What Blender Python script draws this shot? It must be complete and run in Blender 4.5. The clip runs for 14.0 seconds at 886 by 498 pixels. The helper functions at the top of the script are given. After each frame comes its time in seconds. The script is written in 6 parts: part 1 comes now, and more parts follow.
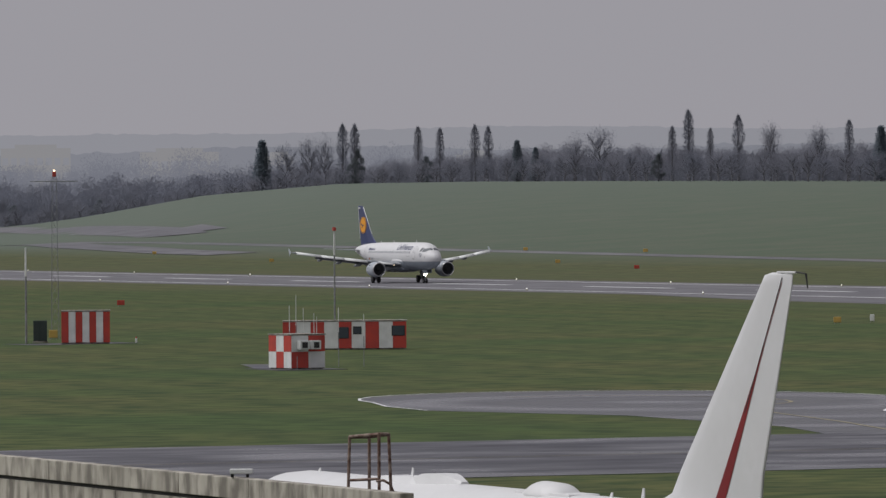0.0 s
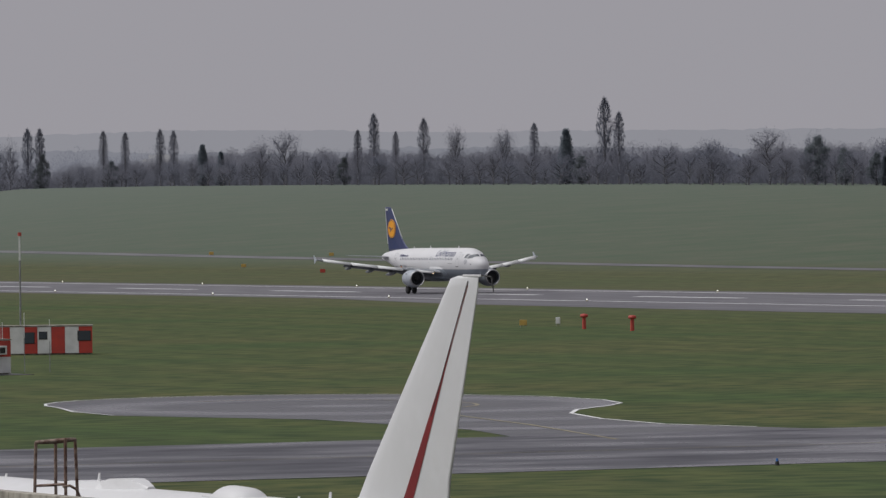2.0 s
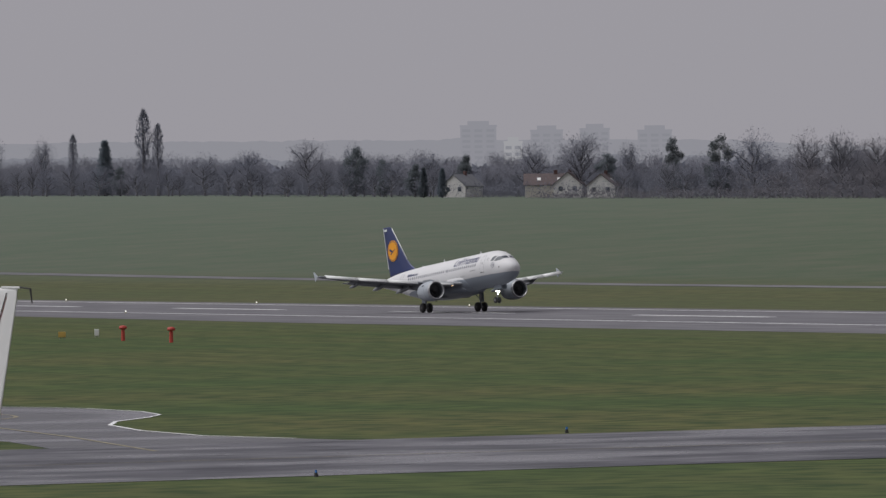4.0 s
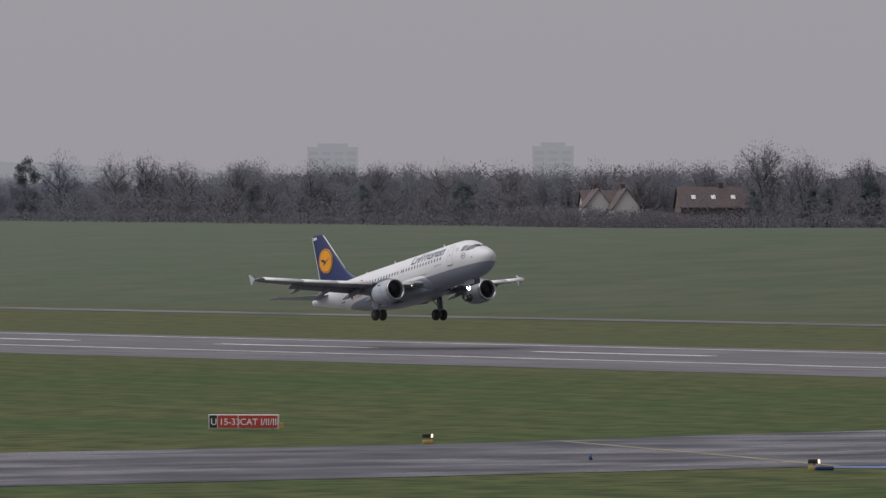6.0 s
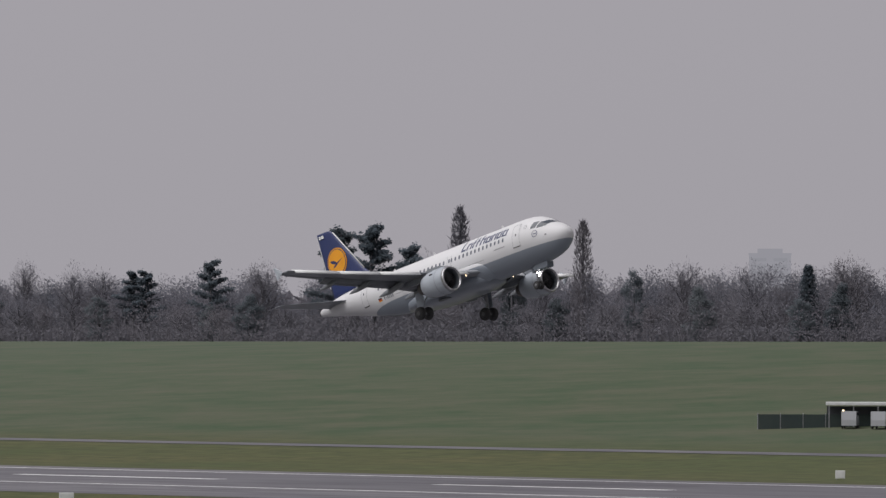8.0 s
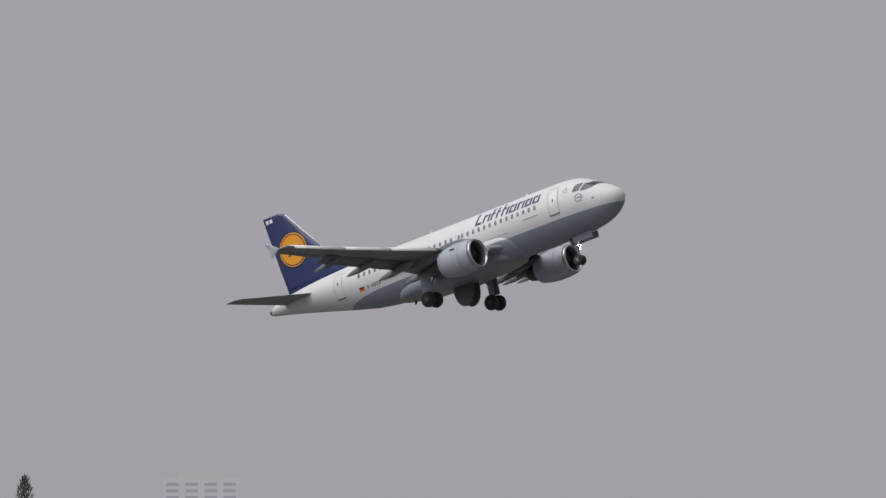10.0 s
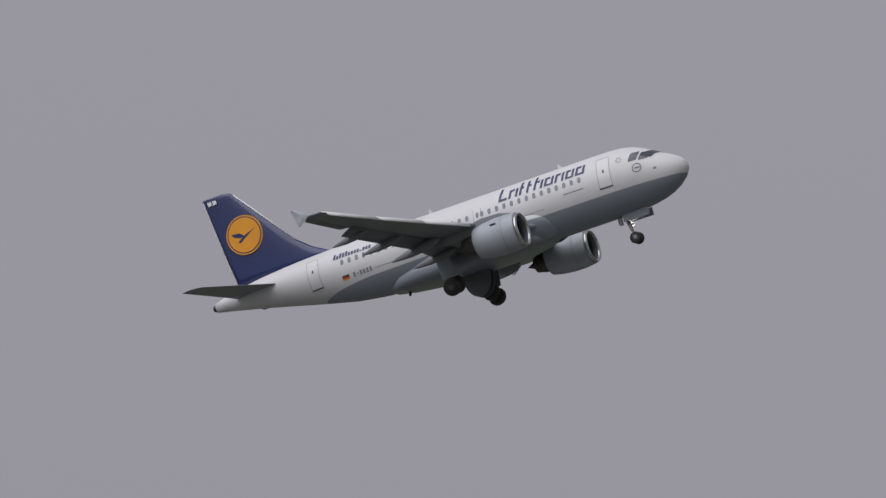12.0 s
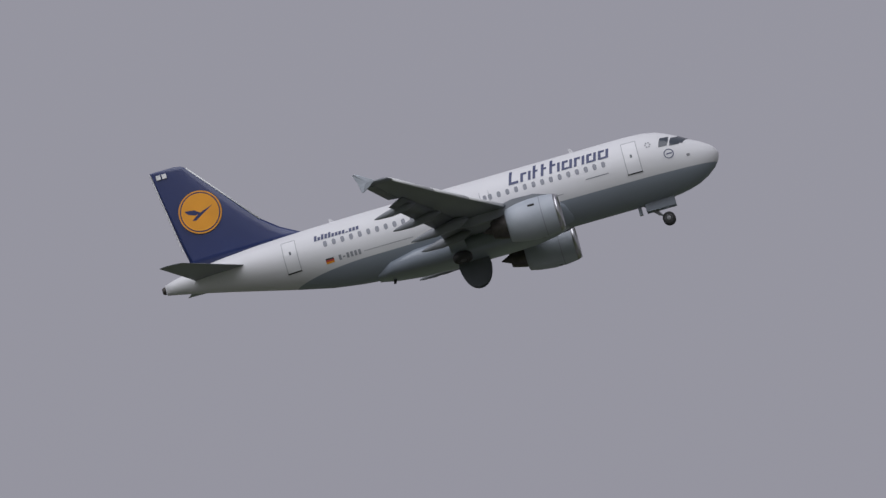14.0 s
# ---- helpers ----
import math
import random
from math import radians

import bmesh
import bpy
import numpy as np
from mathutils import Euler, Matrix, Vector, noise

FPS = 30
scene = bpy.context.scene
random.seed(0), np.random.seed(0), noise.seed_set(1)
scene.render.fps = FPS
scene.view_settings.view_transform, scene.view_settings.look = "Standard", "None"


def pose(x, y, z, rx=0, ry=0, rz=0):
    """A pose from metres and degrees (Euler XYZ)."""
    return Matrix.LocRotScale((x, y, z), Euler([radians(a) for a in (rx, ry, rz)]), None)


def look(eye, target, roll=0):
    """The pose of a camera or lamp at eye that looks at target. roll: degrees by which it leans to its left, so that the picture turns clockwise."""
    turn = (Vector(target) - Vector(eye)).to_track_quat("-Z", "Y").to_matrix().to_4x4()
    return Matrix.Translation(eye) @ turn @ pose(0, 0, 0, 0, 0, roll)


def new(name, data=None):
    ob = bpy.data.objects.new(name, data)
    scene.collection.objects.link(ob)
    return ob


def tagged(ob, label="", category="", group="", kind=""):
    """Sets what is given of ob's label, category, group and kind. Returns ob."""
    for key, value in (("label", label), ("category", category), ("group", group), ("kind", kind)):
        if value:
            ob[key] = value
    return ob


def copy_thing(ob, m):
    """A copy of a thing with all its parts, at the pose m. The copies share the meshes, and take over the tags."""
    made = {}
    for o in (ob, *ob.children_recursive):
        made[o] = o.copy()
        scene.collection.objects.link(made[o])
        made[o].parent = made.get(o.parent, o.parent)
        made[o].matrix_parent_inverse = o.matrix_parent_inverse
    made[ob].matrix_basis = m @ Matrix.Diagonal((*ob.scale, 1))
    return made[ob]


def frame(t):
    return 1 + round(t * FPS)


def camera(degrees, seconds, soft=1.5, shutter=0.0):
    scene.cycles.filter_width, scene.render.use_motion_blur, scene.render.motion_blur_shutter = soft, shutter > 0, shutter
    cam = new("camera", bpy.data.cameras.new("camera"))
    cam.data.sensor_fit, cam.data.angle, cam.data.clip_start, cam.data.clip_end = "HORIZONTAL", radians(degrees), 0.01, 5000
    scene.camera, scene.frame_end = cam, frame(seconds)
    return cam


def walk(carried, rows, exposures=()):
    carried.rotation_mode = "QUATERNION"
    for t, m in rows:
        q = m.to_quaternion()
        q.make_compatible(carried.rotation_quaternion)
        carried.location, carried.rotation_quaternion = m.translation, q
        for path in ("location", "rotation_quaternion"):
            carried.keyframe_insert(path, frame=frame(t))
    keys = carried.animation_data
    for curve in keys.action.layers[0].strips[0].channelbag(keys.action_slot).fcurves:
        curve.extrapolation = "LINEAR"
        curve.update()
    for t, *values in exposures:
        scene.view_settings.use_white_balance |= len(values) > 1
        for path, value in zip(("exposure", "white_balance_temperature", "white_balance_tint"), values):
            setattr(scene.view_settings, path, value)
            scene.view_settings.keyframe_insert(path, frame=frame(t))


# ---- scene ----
# World: the take-off run goes towards +x along y = 409.4; the camera stands on a terrace at the origin and only turns.
EYE = Vector((0, 0, 12.15))
RUNWAY_Y = 409.4


def aim(azimuth, elevation, lean):
    a, e = radians(azimuth), radians(elevation)
    way = Vector((math.sin(a) * math.cos(e), math.cos(a) * math.cos(e), math.sin(e)))
    return look(EYE, EYE + way * 100, lean)


cam = camera(7.217, 14.0, soft=1.4)
AIMS = [(0.0, -67.754, -0.36, -0.418), (0.5, -67.097, -0.277, -0.402), (1.0, -66.388, -0.458, -0.568), (1.5, -65.841, -0.441, -0.521),
        (2.0, -65.192, -0.35, -0.638), (2.5, -64.121, -0.367, -0.673), (3.0, -63.394, -0.291, -0.714), (3.5, -62.603, -0.278, -0.574),
        (4.0, -61.432, -0.296, -0.638), (4.2, -61.026, -0.259, -0.742), (6.3, -54.827, -0.056, -0.039), (6.5, -54.211, 0.012, -0.147),
        (7.0, -52.571, 0.173, -0.098), (7.5, -50.895, 0.496, 0.091), (8.0, -48.598, 0.799, 0.126), (8.3, -47.267, 0.996, 0.399),
        (8.5, -46.151, 1.156, 0.423), (8.7, -45.112, 1.352, 0.22), (9.0, -43.422, 1.664, 0.531), (9.2, -42.356, 1.864, 0.502),
        (11.3, -28.927, 4.511, -0.225), (11.5, -27.297, 4.74, 0.096), (12.0, -23.647, 5.527, 0.092), (12.5, -18.931, 6.125, -0.012),
        (13.0, -14.909, 6.845, 0.039), (13.5, -10.759, 7.604, 0.019), (14.0, -5.835, 8.311, -0.186)]
walk(cam, [(t, aim(a, e, r)) for t, a, e, r in AIMS], exposures=[(0.0, 0.0, 6350, 11), (6.3, 0.03, 6400, 12), (9.2, 0.18, 6450, 13), (11.5, -0.09, 6300, 14), (14.0, -0.18, 6050, 14)])

# ---- light: an overcast winter day ----
world = bpy.data.worlds.new("overcast")
scene.world = world
world.use_nodes = True
wn, wl = world.node_tree.nodes, world.node_tree.links
wn.clear()
sky = wn.new("ShaderNodeTexSky")
sky.sky_type, sky.sun_disc, sky.sun_elevation, sky.sun_rotation = "NISHITA", False, radians(35), radians(200)
sky.air_density, sky.dust_density = 1.0, 4.0
grey = wn.new("ShaderNodeHueSaturation")
grey.inputs["Saturation"].default_value, grey.inputs["Value"].default_value = 0.15, 0.05
cloud = wn.new("ShaderNodeMixRGB")
cloud.inputs[0].default_value, cloud.inputs[2].default_value = 0.86, (0.375, 0.362, 0.385, 1)
bg, wout = wn.new("ShaderNodeBackground"), wn.new("ShaderNodeOutputWorld")
wl.new(sky.outputs[0], grey.inputs["Color"])
wl.new(grey.outputs[0], cloud.inputs[1])
wl.new(cloud.outputs[0], bg.inputs[0])
wl.new(bg.outputs[0], wout.inputs[0])
sun = new("sun", bpy.data.lights.new("sun", "SUN"))
sun.data.energy, sun.data.angle, sun.data.color = 2.45, radians(70), (1.0, 0.985, 0.96)
sun.matrix_world = look((0, 0, 100), (35, 62, 0))


# ---- materials ----
def material(name, colour, rough=0.6, metal=0.0, spots=None, scale=1.0, bump=0.0, stretch=(1, 1, 1), second=None, scale2=8.0, emit=0.0, coat=0.0):
    """Principled surface: base colour varied towards `spots` by a broad noise and towards `second` by a fine one."""
    m = bpy.data.materials.new(name)
    m.use_nodes = True
    n, l = m.node_tree.nodes, m.node_tree.links
    b = n["Principled BSDF"]
    b.inputs["Base Color"].default_value = (*colour, 1)
    b.inputs["Roughness"].default_value, b.inputs["Metallic"].default_value = rough, metal
    b.inputs["Coat Weight"].default_value = coat
    if emit:
        b.inputs["Emission Color"].default_value, b.inputs["Emission Strength"].default_value = (*colour, 1), emit
    if spots or bump:
        tc, mp = n.new("ShaderNodeTexCoord"), n.new("ShaderNodeMapping")
        mp.inputs["Scale"].default_value = stretch
        l.new(tc.outputs["Object"], mp.inputs[0])
        col = None
        for other, sc, lo, hi in ((spots, scale, 0.35, 0.65), (second, scale2, 0.42, 0.62)):
            if other is None:
                continue
            tex, ramp, mix = n.new("ShaderNodeTexNoise"), n.new("ShaderNodeValToRGB"), n.new("ShaderNodeMixRGB")
            tex.inputs["Scale"].default_value, tex.inputs["Detail"].default_value = sc, 6
            ramp.color_ramp.elements[0].position, ramp.color_ramp.elements[1].position = lo, hi
            l.new(mp.outputs[0], tex.inputs["Vector"])
            l.new(tex.outputs["Fac"], ramp.inputs[0])
            l.new(ramp.outputs[0], mix.inputs[0])
            mix.inputs[1].default_value, mix.inputs[2].default_value = (*colour, 1), (*other, 1)
            if col:
                l.new(col, mix.inputs[1])
            col = mix.outputs[0]
        if col:
            l.new(col, b.inputs["Base Color"])
        if bump:
            tex, bp = n.new("ShaderNodeTexNoise"), n.new("ShaderNodeBump")
            tex.inputs["Scale"].default_value, bp.inputs["Strength"].default_value = scale2, bump
            l.new(mp.outputs[0], tex.inputs["Vector"])
            l.new(tex.outputs["Fac"], bp.inputs["Height"])
            l.new(bp.outputs[0], b.inputs["Normal"])
    return m


def grass_material():
    """Mown winter grass: broad brown patches, finer dark tufts and faint mowing bands along the runway."""
    m = material("grass", (0.055, 0.088, 0.028), 0.95, spots=(0.098, 0.097, 0.038), scale=0.03, second=(0.033, 0.054, 0.018), scale2=0.55, stretch=(1, 0.6, 1))
    m.node_tree.nodes["Principled BSDF"].inputs["Specular IOR Level"].default_value = 0.15
    n, l = m.node_tree.nodes, m.node_tree.links
    b = n["Principled BSDF"]
    old = b.inputs["Base Color"].links[0].from_socket
    tc, mp, wave = n.new("ShaderNodeTexCoord"), n.new("ShaderNodeMapping"), n.new("ShaderNodeTexWave")
    mp.inputs["Rotation"].default_value = (0, 0, radians(4))
    wave.bands_direction, wave.inputs["Scale"].default_value = "Y", 0.035
    wave.inputs["Distortion"].default_value, wave.inputs["Detail"].default_value, wave.inputs["Detail Scale"].default_value = 3.5, 3, 0.6
    mix = n.new("ShaderNodeMixRGB")
    mix.blend_type = "MULTIPLY"
    ramp = n.new("ShaderNodeValToRGB")
    ramp.color_ramp.elements[0].color, ramp.color_ramp.elements[1].color = (0.89, 0.90, 0.89, 1), (1.07, 1.05, 1.0, 1)
    l.new(tc.outputs["Object"], mp.inputs[0])
    l.new(mp.outputs[0], wave.inputs["Vector"])
    l.new(wave.outputs["Fac"], ramp.inputs[0])
    mix.inputs[0].default_value = 1.0
    l.new(old, mix.inputs[1])
    l.new(ramp.outputs[0], mix.inputs[2])
    # grass beyond the runway, greyed and paler with distance: haze mixed into its colour
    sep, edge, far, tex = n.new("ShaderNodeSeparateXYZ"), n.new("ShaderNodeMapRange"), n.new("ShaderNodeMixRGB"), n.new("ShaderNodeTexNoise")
    far_grass = n.new("ShaderNodeMixRGB")
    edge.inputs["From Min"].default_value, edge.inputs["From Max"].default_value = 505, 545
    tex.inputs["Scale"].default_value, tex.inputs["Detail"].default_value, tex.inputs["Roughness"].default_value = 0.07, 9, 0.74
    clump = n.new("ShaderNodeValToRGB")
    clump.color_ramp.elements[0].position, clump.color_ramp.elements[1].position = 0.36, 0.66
    far_grass.inputs[1].default_value, far_grass.inputs[2].default_value = (0.047, 0.077, 0.040, 1), (0.098, 0.098, 0.066, 1)
    # towards -x a pale bluish tone is blended in as haze
    pale, haze_share, reach = n.new("ShaderNodeMixRGB"), n.new("ShaderNodeMath"), n.new("ShaderNodeMapRange")
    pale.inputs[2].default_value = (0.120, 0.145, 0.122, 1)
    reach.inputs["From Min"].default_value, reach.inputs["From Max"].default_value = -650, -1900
    haze_share.operation, haze_share.inputs[1].default_value = "MULTIPLY", 0.75
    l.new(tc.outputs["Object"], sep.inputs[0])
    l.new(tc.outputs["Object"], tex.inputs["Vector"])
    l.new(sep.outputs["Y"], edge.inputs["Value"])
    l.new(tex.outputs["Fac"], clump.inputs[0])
    l.new(clump.outputs[0], far_grass.inputs[0])
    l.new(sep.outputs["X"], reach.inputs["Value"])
    l.new(reach.outputs[0], haze_share.inputs[0])
    l.new(haze_share.outputs[0], pale.inputs[0])
    l.new(far_grass.outputs[0], pale.inputs[1])
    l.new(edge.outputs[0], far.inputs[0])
    # straw-coloured verge along the runway
    verge, straw = n.new("ShaderNodeMapRange"), n.new("ShaderNodeMixRGB")
    verge.inputs["From Min"].default_value, verge.inputs["From Max"].default_value, verge.inputs["To Max"].default_value = 335, 368, 0.32
    straw.inputs[2].default_value = (0.110, 0.096, 0.060, 1)
    l.new(sep.outputs["Y"], verge.inputs["Value"])
    l.new(verge.outputs[0], straw.inputs[0])
    l.new(mix.outputs[0], straw.inputs[1])
    l.new(straw.outputs[0], far.inputs[1])
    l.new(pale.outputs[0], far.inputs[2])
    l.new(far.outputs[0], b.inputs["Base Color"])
    return m


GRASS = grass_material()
ASPHALT = material("asphalt", (0.050, 0.050, 0.062), 0.7, spots=(0.092, 0.090, 0.104), scale=0.06, second=(0.032, 0.032, 0.042), scale2=0.3, stretch=(1.0, 0.45, 1))
RUNWAY_MAT = material("grooved_asphalt", (0.112, 0.109, 0.122), 0.7, spots=(0.150, 0.146, 0.157), scale=0.03, second=(0.084, 0.082, 0.094), scale2=0.3, stretch=(0.2, 1, 1))
wn_, wl_ = ASPHALT.node_tree.nodes, ASPHALT.node_tree.links
damp, sheen = wn_.new("ShaderNodeTexNoise"), wn_.new("ShaderNodeMapRange")
damp.inputs["Scale"].default_value, damp.inputs["Detail"].default_value = 0.14, 8
sheen.inputs["From Min"].default_value, sheen.inputs["From Max"].default_value = 0.40, 0.62
sheen.inputs["To Min"].default_value, sheen.inputs["To Max"].default_value = 0.24, 0.72
wl_.new(wn_["Mapping"].outputs[0], damp.inputs["Vector"])
wl_.new(damp.outputs["Fac"], sheen.inputs["Value"])
wl_.new(sheen.outputs[0], wn_["Principled BSDF"].inputs["Roughness"])
for wet in (ASPHALT, RUNWAY_MAT):
    wet.node_tree.nodes["Principled BSDF"].inputs["Specular IOR Level"].default_value = 0.36
# the turning pad: polished, damp arcs where aircraft swing round
PAD_MAT = ASPHALT.copy()
PAD_MAT.name = "worn_pad_asphalt"
pn, pl = PAD_MAT.node_tree.nodes, PAD_MAT.node_tree.links
ptc, pmp, arcs = pn.new("ShaderNodeTexCoord"), pn.new("ShaderNodeMapping"), pn.new("ShaderNodeTexWave")
pmp.inputs["Location"].default_value = (392, -174, 0)
arcs.wave_type, arcs.rings_direction, arcs.inputs["Scale"].default_value = "RINGS", "Z", 0.02
arcs.inputs["Distortion"].default_value, arcs.inputs["Detail"].default_value, arcs.inputs["Detail Scale"].default_value = 3.5, 4, 0.3
polish, wornc = pn.new("ShaderNodeMapRange"), pn.new("ShaderNodeMixRGB")
polish.inputs["To Min"].default_value, polish.inputs["To Max"].default_value = 0.22, 0.75
pl.new(ptc.outputs["Object"], pmp.inputs[0])
pl.new(pmp.outputs[0], arcs.inputs["Vector"])
pl.new(arcs.outputs["Fac"], polish.inputs["Value"])
pl.new(polish.outputs[0], pn["Principled BSDF"].inputs["Roughness"])
wornc.inputs[2].default_value = (0.105, 0.104, 0.114, 1)
pl.new(pn["Principled BSDF"].inputs["Base Color"].links[0].from_socket, wornc.inputs[1])
pl.new(arcs.outputs["Fac"], wornc.inputs[0])
pl.new(wornc.outputs[0], pn["Principled BSDF"].inputs["Base Color"])
CONCRETE = material("concrete", (0.36, 0.34, 0.30), 0.85, spots=(0.22, 0.21, 0.18), scale=0.8, second=(0.12, 0.115, 0.095), scale2=3.0, bump=0.3)
LINE_WHITE = material("line_paint_white", (0.78, 0.78, 0.78), 0.6, spots=(0.6, 0.6, 0.6), scale=0.4)
LINE_YELLOW = material("line_paint_yellow", (0.27, 0.235, 0.14), 0.6, spots=(0.18, 0.16, 0.11), scale=0.4)
WHITE = material("aircraft_white", (0.63, 0.63, 0.64), 0.32, spots=(0.59, 0.59, 0.60), scale=0.35, coat=0.2)
GREY = material("aircraft_grey", (0.205, 0.232, 0.268), 0.35, spots=(0.185, 0.21, 0.245), scale=0.5, coat=0.2)
WING_GREY = material("wing_grey", (0.20, 0.213, 0.232), 0.4, spots=(0.21, 0.225, 0.245), scale=0.8)
FLAP_GREY = material("flap_grey", (0.17, 0.18, 0.195), 0.45, spots=(0.14, 0.15, 0.162), scale=0.8)
NACELLE = material("nacelle_grey", (0.37, 0.40, 0.44), 0.5, spots=(0.32, 0.35, 0.39), scale=0.8, coat=0.03)
RIM = material("dull_wheel_rim", (0.10, 0.10, 0.105), 0.6, metal=0.2, spots=(0.07, 0.07, 0.072), scale=3)
BLUE = material("fin_blue", (0.011, 0.022, 0.098), 0.35, spots=(0.013, 0.026, 0.11), scale=0.4, coat=0.3)
GOLD = material("fin_gold", (0.78, 0.33, 0.012), 0.4, spots=(0.7, 0.29, 0.012), scale=0.6)
DARK = material("dark_rubber", (0.022, 0.022, 0.024), 0.8, spots=(0.035, 0.034, 0.033), scale=3)
METAL = material("bare_metal", (0.55, 0.55, 0.56), 0.3, metal=0.9, spots=(0.42, 0.42, 0.43), scale=2)
STEEL = material("painted_steel", (0.30, 0.31, 0.32), 0.45, metal=0.3, spots=(0.2, 0.2, 0.21), scale=3)
SOOT = material("hot_metal", (0.10, 0.09, 0.085), 0.5, metal=0.7, spots=(0.06, 0.055, 0.05), scale=2)
GLASS_DARK = material("cabin_glass", (0.05, 0.06, 0.075), 0.12)
PANE = material("cabin_pane", (0.16, 0.17, 0.20), 0.2)
SEAM = material("panel_seam", (0.22, 0.23, 0.25), 0.6)
NAVY = material("title_blue", (0.02, 0.03, 0.10), 0.4)
RED = material("signal_red", (0.48, 0.050, 0.032), 0.55, spots=(0.38, 0.045, 0.035), scale=1.2)
PANEL_WHITE = material("panel_white", (0.74, 0.75, 0.74), 0.5, spots=(0.6, 0.61, 0.6), scale=1.0)
LAMP = material("landing_lamp", (1.0, 0.94, 0.80), 0.3, emit=24.0)
DIM_LAMP = material("dim_lamp", (1.0, 0.78, 0.50), 0.3, emit=2.2)
# aircraft grey darkened: the hanging gear doors' shade is put into this colour
BAY = material("darkened_grey", (0.085, 0.095, 0.11), 0.5, spots=(0.07, 0.08, 0.09), scale=1.0)


# ---- mesh helpers ----
def finish(name, bm, mat, parent=None, smooth=False, kind=""):
    mesh = bpy.data.meshes.new(name)
    bmesh.ops.recalc_face_normals(bm, faces=bm.faces)
    bm.to_mesh(mesh)
    bm.free()
    for mm in (mat if isinstance(mat, (list, tuple)) else [mat]):
        mesh.materials.append(mm)
    if smooth:
        for p in mesh.polygons:
            p.use_smooth = True
    ob = new(name, mesh)
    ob.parent = parent
    if kind:
        ob["kind"] = kind
    return ob


def part(name, bm, mat, parent, label="", smooth=False):
    return tagged(finish(name, bm, mat, parent, smooth), label)


def empty(name, m, label, category, group="", kind=""):
    ob = new(name)
    ob.empty_display_size = 0.5
    ob.matrix_basis = m
    return tagged(ob, label, category, group, kind)


def box(bm, x0, x1, y0, y1, z0, z1, bevel=0.0, m=None):
    made = bmesh.ops.create_cube(bm, size=1, matrix=Matrix.Translation(((x0 + x1) / 2, (y0 + y1) / 2, (z0 + z1) / 2)) @ Matrix.Diagonal((x1 - x0, y1 - y0, z1 - z0, 1)))
    vs = made["verts"]
    if bevel:
        edges = list({e for v in vs for e in v.link_edges})
        out = bmesh.ops.bevel(bm, geom=edges, offset=bevel, segments=2, affect="EDGES", profile=0.6)
        vs = list({v for f in out["faces"] for v in f.verts} | {v for v in vs if v.is_valid})
    if m is not None:
        bmesh.ops.transform(bm, matrix=m, verts=vs)
    return bm


def boxed(*a, **k):
    return box(bmesh.new(), *a, **k)


def tube(bm, p, q, r, r2=None, sides=8):
    p, q = Vector(p), Vector(q)
    d = q - p
    m = Matrix.Translation((p + q) / 2) @ d.to_track_quat("Z", "Y").to_matrix().to_4x4()
    bmesh.ops.create_cone(bm, cap_ends=True, segments=sides, radius1=r, radius2=r if r2 is None else r2, depth=d.length, matrix=m)
    return bm


def tubed(p, q, r, r2=None, sides=8):
    return tube(bmesh.new(), p, q, r, r2, sides)


def loft(rings, close_ends=True, bm=None):
    """Skin over rings of equally many points."""
    bm = bm or bmesh.new()
    vs = [[bm.verts.new(p) for p in ring] for ring in rings]
    k = len(rings[0])
    for a, b in zip(vs, vs[1:]):
        for i in range(k):
            bm.faces.new((a[i], a[(i + 1) % k], b[(i + 1) % k], b[i]))
    if close_ends:
        bm.faces.new(vs[0])
        bm.faces.new(list(reversed(vs[-1])))
    return bm


def lathe(profile, axis_at=(0, 0, 0), sides=32):
    """Turned about the x axis: profile of (x, radius)."""
    ax, ay, az = axis_at
    return loft([[(ax + x, ay + r * math.cos(2 * math.pi * i / sides), az + r * math.sin(2 * math.pi * i / sides)) for i in range(sides)] for x, r in profile], close_ends=profile[0] != profile[-1])


def polygon(points, z):
    bm = bmesh.new()
    bm.faces.new([bm.verts.new((x, y, z(x, y) if callable(z) else z)) for x, y in points])
    bmesh.ops.triangulate(bm, faces=bm.faces[:])
    return bm


def interp(x, xs, ys):
    return float(np.interp(x, xs, ys))


# ---- ground: one sheet, flat airfield, rising to a crest beyond the runway ----
CREST_X = [-3600, -2500, -2397, -2244, -2115, -1994, -1732, -1467, -1168, -800, 0, 3000]
CREST_Z = [3, 4, 7, 15.9, 19.2, 19.2, 17.5, 15.1, 13.0, 13.2, 13.0, 10.0]


def ground_z(x, y):
    t = min(1, max(0, (y - 450) / 380))
    return t * t * (3 - 2 * t) * interp(x * (830 / max(y, 600) if y < 830 else 1), CREST_X, CREST_Z)


def build_ground():
    xs = sorted(set(list(range(-4900, -2700, 100)) + list(range(-2700, -500, 25)) + list(range(-500, 4901, 150))))
    ys = sorted(set([-600, -200, 0, 100, 200, 300, 350, 400, 440] + list(range(450, 850, 12)) + [860, 900, 1000, 1300, 1700, 2300, 3000, 4000, 4900]))
    bm = bmesh.new()
    grid = [[bm.verts.new((x, y, ground_z(x, y))) for y in ys] for x in xs]
    for a, b in zip(grid, grid[1:]):
        for i in range(len(ys) - 1):
            bm.faces.new((a[i], b[i], b[i + 1], a[i + 1]))
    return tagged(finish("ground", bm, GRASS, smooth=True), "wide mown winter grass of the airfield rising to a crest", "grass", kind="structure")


build_ground()


